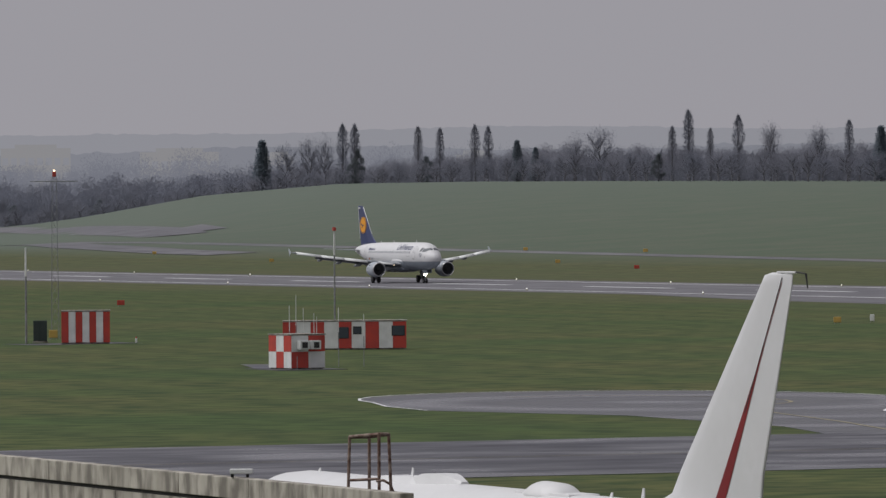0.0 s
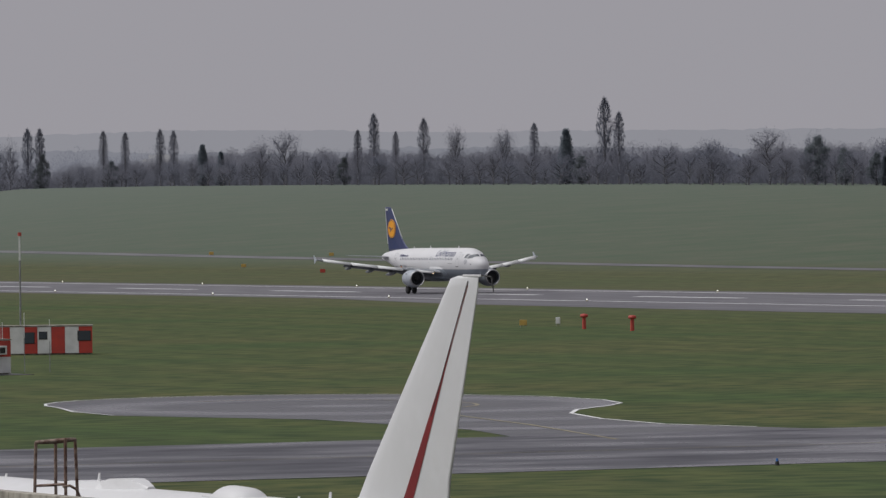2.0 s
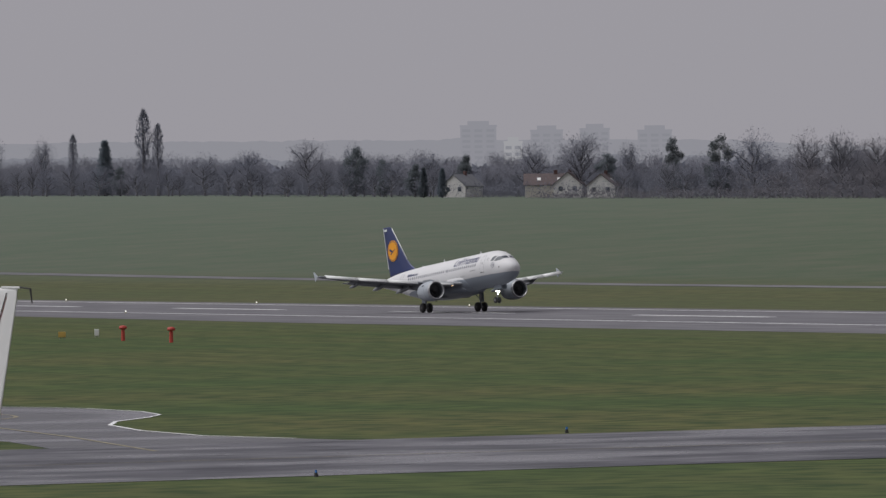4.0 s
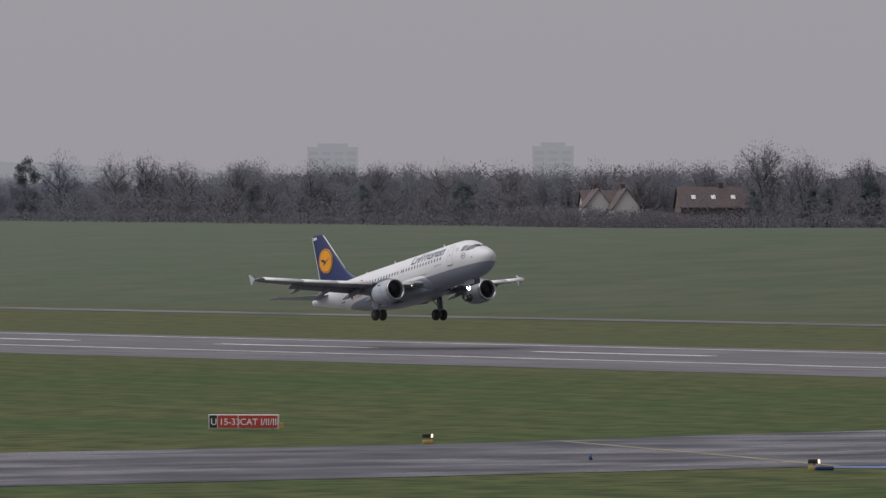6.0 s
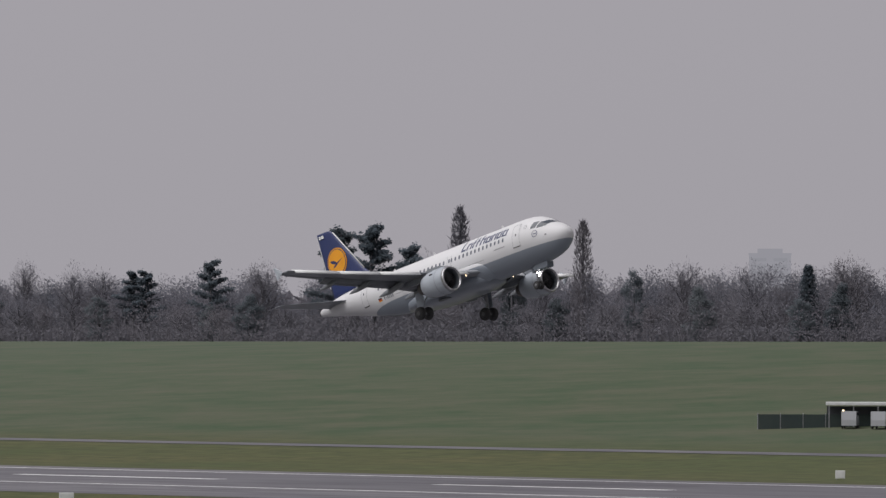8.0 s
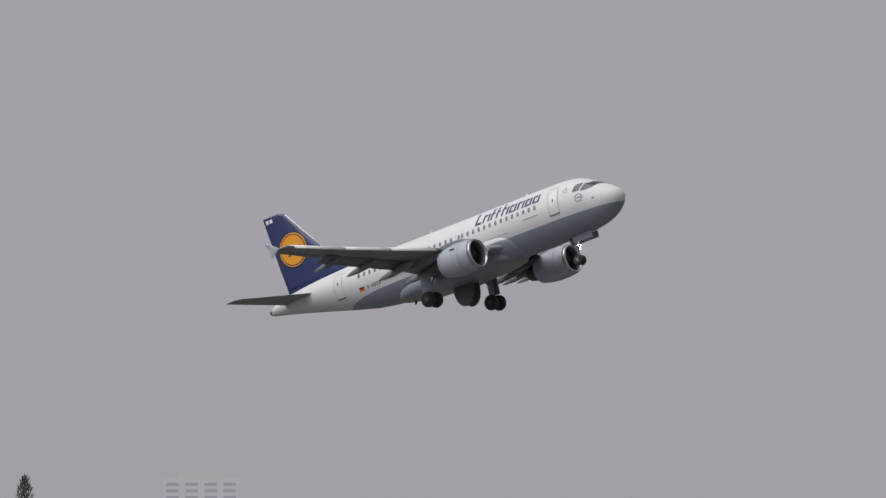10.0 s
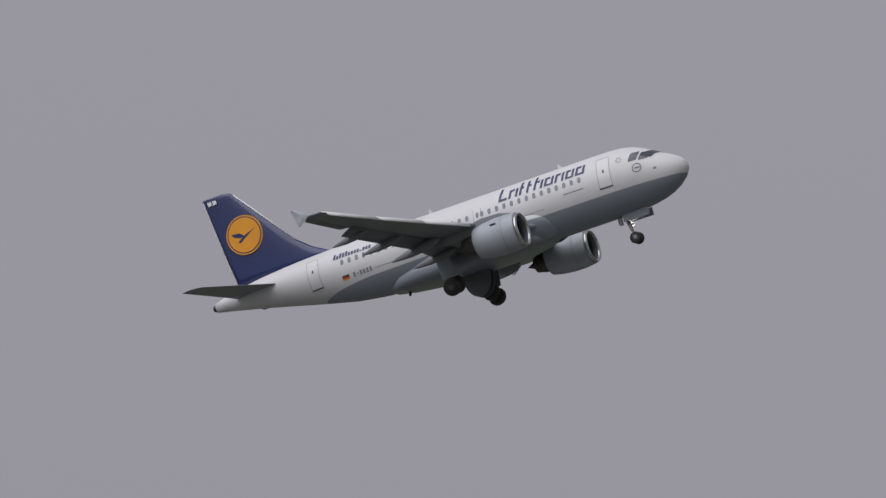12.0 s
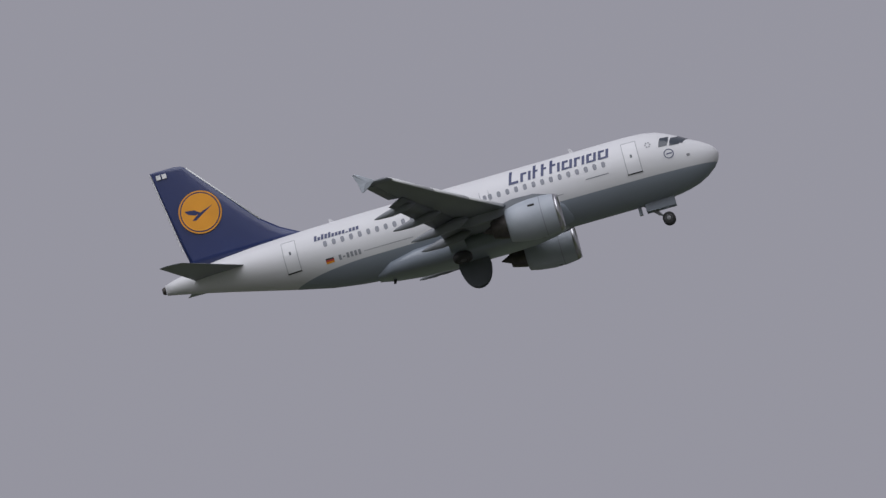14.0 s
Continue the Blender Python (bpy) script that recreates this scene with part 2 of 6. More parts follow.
def strip(points, width, lift=0.02):
    """A ribbon that follows the ground along points."""
    bm = bmesh.new()
    last = None
    for i, (x, y) in enumerate(points):
        a, b = Vector(points[max(0, i - 1)]), Vector(points[min(len(points) - 1, i + 1)])
        d = (b - a).normalized()
        n = Vector((-d.y, d.x)) * width / 2
        pair = [bm.verts.new((x + s * n.x, y + s * n.y, ground_z(x + s * n.x, y + s * n.y) + lift)) for s in (1, -1)]
        if last:
            bm.faces.new((last[0], last[1], pair[1], pair[0]))
        last = pair
    return bm


def runs(a, b, n):
    return [(a[0] + (b[0] - a[0]) * i / n, a[1] + (b[1] - a[1]) * i / n) for i in range(n + 1)]


# runway with its painted markings
runway = tagged(finish("runway", boxed(-3300, 1500, RUNWAY_Y - 30, RUNWAY_Y + 30, -0.5, 0.03), RUNWAY_MAT), "long damp grey asphalt runway with white markings", "runway", kind="structure")
STRIPE = None
for k in range(-42, 12):
    if STRIPE is None:
        STRIPE = finish("centreline_stripe", boxed(0, 30, -0.75, 0.75, 0.030, 0.042), LINE_WHITE, runway)
        ob = STRIPE
    else:
        ob = new("centreline_stripe", STRIPE.data)
        ob.parent = runway
    ob.location = (-525.0 + 60 * k, RUNWAY_Y, 0)
for s in (-1, 1):
    finish("edge_line", boxed(-3300, 1500, RUNWAY_Y + s * 22.5 - 0.35, RUNWAY_Y + s * 22.5 + 0.35, 0.030, 0.042), LINE_WHITE, runway)


# ---- the airliner that takes off; its own space: x forward with the main wheels at 0, y to its left, z up from the tyres ----
GEAR_S = 16.1
LIFT = 0.3
STATIONS = [(0.0, 3.64, 3.56, 0.04), (0.12, 3.96, 3.22, 0.40), (0.4, 4.25, 2.86, 0.72), (0.9, 4.57, 2.48, 1.05), (1.5, 4.89, 2.18, 1.33), (2.1, 5.24, 2.00, 1.53),
            (2.7, 5.56, 1.89, 1.68), (3.3, 5.80, 1.81, 1.79), (4.0, 5.94, 1.76, 1.88), (4.8, 6.00, 1.74, 1.93), (5.8, 6.01, 1.73, 1.965), (7.0, 6.01, 1.73, 1.975),
            (20.5, 5.98, 1.73, 1.975), (22.0, 5.97, 1.83, 1.965), (24.0, 5.93, 2.12, 1.90), (26.0, 5.88, 2.58, 1.76), (28.0, 5.79, 3.08, 1.53), (30.0, 5.64, 3.58, 1.22),
            (31.8, 5.44, 4.00, 0.86), (33.0, 5.22, 4.26, 0.52), (33.7, 5.02, 4.40, 0.30)]
ST = np.array(STATIONS)


def station(s):
    return [interp(s, ST[:, 0], ST[:, k]) for k in (1, 2, 3)]


def skin(s, z, side, off=0.012):
    """Point of the fuselage's skin at s metres behind the nose and height z, pushed outwards."""
    top, bottom, half = station(s)
    c, hh = (top + bottom) / 2, (top - bottom) / 2
    q = max(-1, min(1, (z - c) / hh))
    y = half * math.sqrt(max(0, 1 - q * q))
    n = Vector((0, y / half ** 2, (z - c) / hh ** 2)).normalized() if y > 0 else Vector((0, 0, 1))
    return Vector((GEAR_S - s, side * (y + off * n.y), z + off * n.z + LIFT))


def skin_patch(s0, s1, z0, z1, side, off=0.012, slant=0.0, n=3, corner=0.0):
    """A thin plate that follows the skin."""
    bm = bmesh.new()
    rows = []
    for i in range(n + 1):
        z = z0 + (z1 - z0) * i / n
        inset = corner if i in (0, n) else 0
        sh = -slant * (z - z0)
        cols = [s0 + inset, (s0 + s1) / 2, s1 - inset]
        rows.append([bm.verts.new(skin(s + sh, z, side, off)) for s in cols])
    for a, b in zip(rows, rows[1:]):
        for i in range(len(a) - 1):
            bm.faces.new((a[i], a[i + 1], b[i + 1], b[i]))
    return bm


def paint_scheme():
    """White upper body over a grey belly; the line runs level below the windows and dips to the keel behind the wing."""
    m = material("fuselage_paint", (0.78, 0.78, 0.79), 0.5, coat=0.04)
    n, l = m.node_tree.nodes, m.node_tree.links
    b = n["Principled BSDF"]
    tc, sep = n.new("ShaderNodeTexCoord"), n.new("ShaderNodeSeparateXYZ")
    l.new(tc.outputs["Object"], sep.inputs[0])
    line = n.new("ShaderNodeFloatCurve")
    # height of the line against s / 40
    c = line.mapping.curves[0]
    pts = [(0.0, 0.340), (0.05, 0.336), (0.12, 0.336), (0.5, 0.336), (0.58, 0.328), (0.66, 0.285), (0.72, 0.23), (0.80, 0.15), (1.0, 0.10)]
    c.points[0].location, c.points[1].location = pts[0], pts[-1]
    for p in pts[1:-1]:
        c.points.new(*p)
    line.mapping.update()
    away = n.new("ShaderNodeMath")
    away.operation, away.inputs[0].default_value = "SUBTRACT", GEAR_S
    l.new(sep.outputs["X"], away.inputs[1])
    norm = n.new("ShaderNodeMath")
    norm.operation, norm.inputs[1].default_value = "DIVIDE", 40.0
    l.new(away.outputs[0], norm.inputs[0])
    l.new(norm.outputs[0], line.inputs["Value"])
    high = n.new("ShaderNodeMath")
    high.operation, high.inputs[1].default_value = "MULTIPLY", 10.0
    l.new(line.outputs[0], high.inputs[0])
    gap = n.new("ShaderNodeMath")
    gap.operation = "LESS_THAN"
    l.new(sep.outputs["Z"], gap.inputs[0])
    l.new(high.outputs[0], gap.inputs[1])
    tex, mix1, mix2 = n.new("ShaderNodeTexNoise"), n.new("ShaderNodeMixRGB"), n.new("ShaderNodeMixRGB")
    tex.inputs["Scale"].default_value, tex.inputs["Detail"].default_value = 0.5, 5
    l.new(tc.outputs["Object"], tex.inputs["Vector"])
    mix1.inputs[1].default_value, mix1.inputs[2].default_value = (0.64, 0.64, 0.65, 1), (0.58, 0.58, 0.59, 1)
    l.new(tex.outputs["Fac"], mix1.inputs[0])
    mix2.inputs[2].default_value = (0.235, 0.265, 0.305, 1)
    l.new(mix1.outputs[0], mix2.inputs[1])
    l.new(gap.outputs[0], mix2.inputs[0])
    l.new(mix2.outputs[0], b.inputs["Base Color"])
    return m


def airfoil(le, te, y, z, thick, n=9, twist=0.0):
    """Closed wing section from leading edge s=le to trailing edge s=te."""
    ch = te - le
    up, lo = [], []
    for i in range(n + 1):
        u = 0.5 - 0.5 * math.cos(math.pi * i / n)
        t = 5 * thick * (0.2969 * math.sqrt(u) - 0.126 * u - 0.3516 * u * u + 0.2843 * u ** 3 - 0.1036 * u ** 4)
        camber = 0.02 * math.sin(math.pi * u) * ch
        dz = -twist * (u - 0.3) * ch
        up.append((GEAR_S - le - u * ch, y, z + LIFT + t * ch + camber + dz))
        lo.append((GEAR_S - le - u * ch, y, z + LIFT - 0.8 * t * ch + camber + dz))
    return up + lo[-2:0:-1]


def wing_z(y):
    return 2.42 + 0.088 * abs(y) + 0.0023 * y * y


def wing_le(y):
    return 9.55 + 0.514 * abs(y) - 0.7 * max(0, 2.6 - abs(y)) * 0.6


def wing_te(y):
    return interp(abs(y), [0, 6.4, 17.0], [16.5, 16.75, 19.85])


def fin_section(le, te, z, thick, n=8):
    ch = te - le
    a, b = [], []
    for i in range(n + 1):
        u = 0.5 - 0.5 * math.cos(math.pi * i / n)
        t = 5 * thick * (0.2969 * math.sqrt(u) - 0.126 * u - 0.3516 * u * u + 0.2843 * u ** 3 - 0.1036 * u ** 4) * ch
        a.append((GEAR_S - le - u * ch, t, z + LIFT))
        b.append((GEAR_S - le - u * ch, -t, z + LIFT))
    return a + b[-2:0:-1]


def disc(s, z, r, side, y, thick=0.02, sides=40):
    bm = bmesh.new()
    bmesh.ops.create_cone(bm, cap_ends=True, segments=sides, radius1=r, radius2=r, depth=thick,
                          matrix=Matrix.Translation((GEAR_S - s, side * y, z + LIFT)) @ Matrix.Rotation(math.pi / 2, 4, "X"))
    return bm


def wheel_bm(r, w):
    prof = [(-w / 2, 0.02), (-w / 2, r * 0.80), (-w * 0.40, r * 0.94), (-w * 0.2, r), (w * 0.2, r), (w * 0.40, r * 0.94), (w / 2, r * 0.80), (w / 2, 0.02)]
    bm = lathe(prof, sides=28)
    bmesh.ops.rotate(bm, verts=bm.verts, matrix=Matrix.Rotation(math.pi / 2, 3, "Z"))
    return bm


def rim_bm(r, w):
    prof = [(-w / 2 - 0.012, 0.02), (-w / 2 - 0.012, r * 0.30), (-w / 2 + 0.03, r * 0.42), (-w / 2 - 0.008, r * 0.55), (w / 2 + 0.008, r * 0.55), (w / 2 - 0.03, r * 0.42), (w / 2 + 0.012, r * 0.30), (w / 2 + 0.012, 0.02)]
    bm = lathe(prof, sides=20)
    bmesh.ops.rotate(bm, verts=bm.verts, matrix=Matrix.Rotation(math.pi / 2, 3, "Z"))
    return bm


PAINT = paint_scheme()
FAN_GREY = material("fan_grey", (0.07, 0.072, 0.078), 0.5, metal=0.4)
MOVING = {}


def build_airliner():
    jet = empty("airliner", pose(-1019.4, RUNWAY_Y, 0), "white twin-engined airliner with grey belly and dark blue fin", "aircraft")
    # fuselage
    ss = [0.0, 0.05, 0.12, 0.25, 0.4, 0.65, 0.9, 1.2, 1.5, 1.8, 2.1, 2.4, 2.7, 3.0, 3.3, 3.65, 4.0, 4.4, 4.8, 5.3, 5.8, 6.4, 7.0] + [8 + i for i in range(13)] + [20.5 + 0.6 * i for i in range(22)] + [33.7]
    rings = []
    for s in ss:
        top, bottom, half = station(s)
        c, hh = (top + bottom) / 2, (top - bottom) / 2
        rings.append([(GEAR_S - s, half * math.sin(2 * math.pi * i / 48), c + hh * math.cos(2 * math.pi * i / 48) + LIFT) for i in range(48)])
    fus = part("fuselage", loft(rings), PAINT, jet, "glossy white fuselage above a grey belly", smooth=True)
    part("tail_cone_exhaust", lathe([(-0.16, 0.02), (-0.16, 0.17), (-0.02, 0.24), (0.02, 0.24), (0.02, 0.02)], (GEAR_S - 33.78, 0, 4.70 + LIFT), 16), SOOT, fus, "dark exhaust of the auxiliary power unit", True)
    # belly fairing under the wing
    rings = []
    for s, hw, zb, zt in ((9.6, 0.5, 1.75, 2.1), (10.6, 1.55, 1.55, 2.5), (11.8, 2.05, 1.40, 2.95), (13.5, 2.2, 1.35, 3.0), (17.0, 2.2, 1.35, 3.0), (18.8, 2.1, 1.42, 2.9), (20.3, 1.7, 1.58, 2.6), (21.3, 0.8, 1.72, 2.2)):
        rings.append([(GEAR_S - s, hw * abs(math.sin(a)) ** 0.7 * (1 if math.sin(a) > 0 else -1), (zb + zt) / 2 + (zt - zb) / 2 * abs(math.cos(a)) ** 0.7 * (1 if math.cos(a) > 0 else -1) + LIFT)
                      for a in [2 * math.pi * (i + 0.5) / 32 for i in range(32)]])
    part("belly_fairing", loft(rings), GREY, jet, "rounded grey wing root fairing", smooth=True)
    # fin, rudder seam, emblem
    fin = part("fin", loft([fin_section(24.4, 31.9, 5.55, 0.045), fin_section(25.3, 31.95, 6.05, 0.045), fin_section(26.2, 32.05, 6.55, 0.05), fin_section(27.2, 32.2, 7.35, 0.05),
                            fin_section(30.7, 32.85, 11.5, 0.05), fin_section(31.0, 32.9, 11.70, 0.04), fin_section(31.45, 32.9, 11.77, 0.02)]), BLUE, jet, "dark blue swept tail fin", smooth=True)
    bmesh_strip = bmesh.new()
    for s0, z0, s1, z1 in ((32.12, 6.6, 32.88, 11.7),):
        tube(bmesh_strip, (GEAR_S - s0 - 0.03, 0, z0 + LIFT), (GEAR_S - s1 - 0.03, 0, z1 + LIFT), 0.05, 0.04, 6)
    bm = tubed((GEAR_S - 27.22, 0, 7.35 + LIFT), (GEAR_S - 30.72, 0, 11.5 + LIFT), 0.055, 0.045, 10)
    part("leading_edge", bm, PANEL_WHITE, fin, "bright metal leading edge", smooth=True)
    part("trailing_edge", bmesh_strip, WHITE, fin, "pale trailing edge")
    for side in (1, -1):
        cy = 0.075
        part("emblem_ring", disc(30.55, 8.70, 1.30, side, cy, 0.16), GOLD, fin, "yellow ring")
        part("emblem_groove", disc(30.55, 8.70, 1.21, side, cy + 0.012, 0.16), BLUE, fin, "thin dark blue ring")
        part("emblem_disc", disc(30.55, 8.70, 1.14, side, cy + 0.024, 0.16), GOLD, fin, "yellow disc")
        # plain swept wing shapes on the disc
        bm = bmesh.new()
        y = side * (cy + 0.024 + 0.085)
        for tri in (((-0.85, 0.25), (-0.1, 0.0), (0.15, -0.10), (0.58, -0.40), (0.34, -0.44), (-0.08, -0.18)), ((0.0, -0.05), (0.32, 0.20), (0.90, 0.26), (0.74, 0.02), (0.30, -0.14))):
            bm.faces.new([bm.verts.new((GEAR_S - 30.55 - a, y, 8.70 + b + LIFT)) for a, b in tri])
        part("emblem_bird_shape", bm, BLUE, fin, "dark blue swept shape")
        for k in range(2):
            a = 31.95 + k * 0.36
            part("code_bar", boxed(GEAR_S - a - 0.27, GEAR_S - a, side * 0.075 - 0.03, side * 0.075 + 0.03, 11.25 + LIFT, 11.53 + LIFT), PANEL_WHITE, fin)
    # tailplane
    for side in (1, -1):
        secs = [(28.0, 31.75, 0.5, 4.62), (28.9, 32.0, 1.6, 4.72), (31.75, 33.15, 6.0, 4.98), (32.05, 33.15, 6.2, 4.99)]
        part("tailplane", loft([airfoil(a, b, side * y, z, 0.05) for a, b, y, z in secs]), WING_GREY, jet, "grey horizontal tailplane", smooth=True)
    # wings
    for side in (1, -1):
        ys = [0.8, 1.6, 2.6, 4.0, 5.2, 6.4, 8.0, 10.0, 12.0, 14.0, 16.0, 16.75]
        wing = part("wing", loft([airfoil(wing_le(y), wing_te(y) - (0.75 if y < 13 else 0.15), side * y, wing_z(y), interp(y, [0, 6.4, 17], [0.135, 0.115, 0.10]), twist=0.02) for y in ys]), WING_GREY, jet, "swept grey wing", smooth=True)
        # bright leading edge slat, a little drooped
        for y0, y1 in ((2.7, 5.0), (6.5, 9.6), (9.7, 12.8), (12.9, 16.3)):
            rings = []
            for y in (y0, y1):
                le, ch = wing_le(y), 0.62
                rings.append([(GEAR_S - le + 0.16 - u * ch, side * y, wing_z(y) + LIFT + w) for u, w in ((0.0, -0.15), (0.12, -0.01), (0.4, 0.12), (0.9, 0.23), (1.0, 0.22), (0.5, 0.02), (0.2, -0.15), (0.05, -0.20))])
            part("slat", loft(rings), PANEL_WHITE, wing, "pale leading edge slat", smooth=True)
        # flaps
        for y0, y1 in ((2.0, 6.3), (6.45, 13.0)):
            rings = []
            for y in (y0, y1):
                te, ch = wing_te(y), interp(y, [2, 13], [1.5, 0.95])
                z = wing_z(y) + LIFT - 0.12
                rings.append([(GEAR_S - te - 0.12 + ch * u, side * y, z + w) for u, w in ((0, -0.30), (0.5, -0.03), (0.95, 0.10), (1.0, 0.02), (0.5, -0.15))])
            part("flap", loft(rings), FLAP_GREY, wing, "lowered trailing edge flap", smooth=True)
        part("aileron", loft([[(GEAR_S - wing_te(y) + u, side * y, wing_z(y) + LIFT + w - 0.03) for u, w in ((0, 0), (0.55, 0.07), (0.6, 0.0), (0.5, -0.05))] for y in (13.1, 16.2)]), FLAP_GREY, wing, "aileron")
        # flap track fairings
        for y, ln, r in ((3.9, 3.2, 0.24), (6.6, 3.6, 0.25), (9.4, 3.0, 0.22), (12.2, 2.5, 0.19)):
            prof = [(0, 0.02), (-0.25, r * 0.6), (-0.7, r), (-ln * 0.6, r * 0.9), (-ln * 0.9, r * 0.4), (-ln, 0.02)]
            bm = lathe(prof, (0, 0, 0), 12)
            bmesh.ops.scale(bm, vec=(1, 0.75, 1.3), verts=bm.verts)
            bmesh.ops.rotate(bm, verts=bm.verts, matrix=Matrix.Rotation(radians(-7), 3, "Y"))
            bmesh.ops.translate(bm, verts=bm.verts, vec=(GEAR_S - wing_te(y) - 0.7 + ln * 0.72, side * y, wing_z(y) + LIFT - 0.32))
            part("flap_track_fairing", bm, FLAP_GREY, wing, "pointed flap track fairing", smooth=True)
        # wing tip fence
        rings = []
        for zz, a, b in ((-0.50, 19.62, 19.80), (0.0, 18.95, 19.88), (0.08, 19.0, 19.9), (0.62, 19.85, 20.1)):
            z = wing_z(17) + zz + LIFT
            rings.append([(GEAR_S - a, side * 16.85, z), (GEAR_S - (a + b) / 2, side * 16.89, z), (GEAR_S - b, side * 16.85, z), (GEAR_S - (a + b) / 2, side * 16.81, z)])
        part("wing_tip_fence", loft(rings), NACELLE, wing, "small white arrow-shaped tip fence")
        # engine: cowling, lip, fan, spinner, core, pylon
        ex, ey, ez = GEAR_S - 9.65, side * 5.75, 1.84 + LIFT
        prof = [(-0.10, 0.93), (0.0, 0.98), (0.02, 1.03), (-0.25, 1.13), (-0.9, 1.205), (-1.7, 1.21), (-2.5, 1.12), (-3.15, 0.97), (-3.2, 0.90), (-2.2, 0.9), (-1.0, 0.88), (-0.10, 0.93)]
        eng = part("engine", lathe(prof[:], (ex, ey, ez), 40), NACELLE, jet, "pale grey engine cowling", smooth=True)
        part("intake_duct", lathe([(-0.12, 0.912), (-0.12, 0.90), (-0.4, 0.872), (-0.74, 0.865), (-0.74, 0.88), (-0.12, 0.912)], (ex, ey, ez), 40), BAY, eng, "dark intake lining", smooth=True)
        part("intake_lip", lathe([(-0.14, 0.915), (0.012, 0.965), (0.035, 1.03), (-0.22, 1.135), (-0.14, 0.915)], (ex, ey, ez), 40), METAL, eng, "bare metal intake lip", smooth=True)
        part("fan", lathe([(-0.75, 0.02), (-0.75, 0.89), (-0.85, 0.89), (-0.85, 0.02)], (ex, ey, ez), 32), DARK, eng, "dark fan")
        bm = bmesh.new()
        for k in range(24):
            a = 2 * math.pi * k / 24
            c, sn = math.cos(a), math.sin(a)
            c2, s2 = math.cos(a + 0.16), math.sin(a + 0.16)
            bm.faces.new([bm.verts.new((ex - 0.66, ey + 0.28 * c, ez + 0.28 * sn)), bm.verts.new((ex - 0.66, ey + 0.87 * c, ez + 0.87 * sn)), bm.verts.new((ex - 0.74, ey + 0.87 * c2, ez + 0.87 * s2)), bm.verts.new((ex - 0.74, ey + 0.28 * c2, ez + 0.28 * s2))])
        part("fan_blades", bm, FAN_GREY, eng, "ring of fan blades")
        part("spinner", lathe([(-0.28, 0.01), (-0.4, 0.13), (-0.6, 0.26), (-0.75, 0.29), (-0.75, 0.01)], (ex, ey, ez), 20), DARK, eng, "dark spinner", smooth=True)
        part("core_nozzle", lathe([(-2.9, 0.78), (-3.4, 0.70), (-4.1, 0.52), (-4.15, 0.48), (-3.6, 0.44), (-2.9, 0.78)], (ex, ey, ez), 28), SOOT, eng, "dark metal core nozzle", smooth=True)
        part("exhaust_cone", lathe([(-3.4, 0.42), (-4.1, 0.3), (-4.7, 0.03)], (ex, ey, ez), 20), SOOT, eng, "exhaust cone", smooth=True)
        rings = []
        for x, z0, z1, w in ((-0.55, 1.10, 1.20, 0.05), (-1.3, 1.05, 1.42, 0.16), (-2.6, 0.8, 1.45, 0.2), (-3.6, 0.6, 1.25, 0.2), (-5.2, 0.55, 1.05, 0.14), (-6.3, 0.72, 0.95, 0.04)):
            rings.append([(ex + x, ey - w, ez + z0), (ex + x, ey + w, ez + z0), (ex + x, ey + w, ez + z1), (ex + x, ey - w, ez + z1)])
        part("pylon", loft(rings), WING_GREY, eng, "engine pylon")
        bm = bmesh.new()
        box(bm, ex - 1.55, ex - 1.15, ey - side * 0 - 0.02, ey + 0.02, ez + 1.19, ez + 1.40, 0.01, )
        part("strake", bm, NACELLE, eng, "small cowling strake")
        part("cowl_vent", boxed(ex - 1.75, ex - 1.35, ey + (0.95 if side > 0 else -1.07), ey + (1.07 if side > 0 else -0.95), ez + 0.60, ez + 0.72, 0.02), DARK, eng, "dark cooling slot")
        part("cowl_latch_plate", boxed(ex - 1.42, ex - 1.22, ey - side * 0.2 - 0.1, ey - side * 0.2 + 0.1, ez - 1.23, ez - 1.19, 0.01), SEAM, eng)
        ring = lathe([(-1.02, 1.205), (-1.02, 1.216), (-1.06, 1.216), (-1.06, 1.207)], (ex, ey, ez), 40)
        part("cowl_seam", ring, SEAM, eng, "thin cowling joint")
        # wing root landing lamp
        lamp = part("landing_light", lathe([(0.0, 0.10), (0.01, 0.14), (-0.12, 0.12), (-0.12, 0.02), (-0.02, 0.02)], (GEAR_S - 11.10, side * 2.75, 2.48 + LIFT), 14), STEEL, wing, "landing lamp")
        part("lens", lathe([(0.0, 0.01), (0.0, 0.10), (-0.02, 0.10), (-0.02, 0.01)], (GEAR_S - 11.10, side * 2.75, 2.48 + LIFT), 14), DIM_LAMP, lamp, "lit lens")
        # cabin windows, doors, titles
        for k in range(33):
            s = 6.68 + 0.533 * k
            if abs(s - 13.93) < 0.3:
                continue
            part("cabin_window", skin_patch(s - 0.115, s + 0.115, 4.31, 4.67, side, 0.010, n=4, corner=0.05), PANE, fus)
        for s, w, z0, z1 in ((4.98, 0.84, 3.50, 5.40), (25.9, 0.80, 3.42, 5.25)):
            d = part("cabin_door", skin_patch(s - w / 2, s + w / 2, z0, z1, side, 0.012, n=10), WHITE, fus, "white passenger door", smooth=True)
            for a, b, c, e in ((s - w / 2 - 0.03, s - w / 2, z0, z1), (s + w / 2, s + w / 2 + 0.03, z0, z1), (s - w / 2, s + w / 2, z1, z1 + 0.03)):
                part("door_seam", skin_patch(a, b, c, e, side, 0.018, n=10), SEAM, d)
            part("door_sill", skin_patch(s - w / 2 - 0.04, s + w / 2 + 0.04, z0 - 0.07, z0, side, 0.03, n=2), DARK, d, "dark door sill")
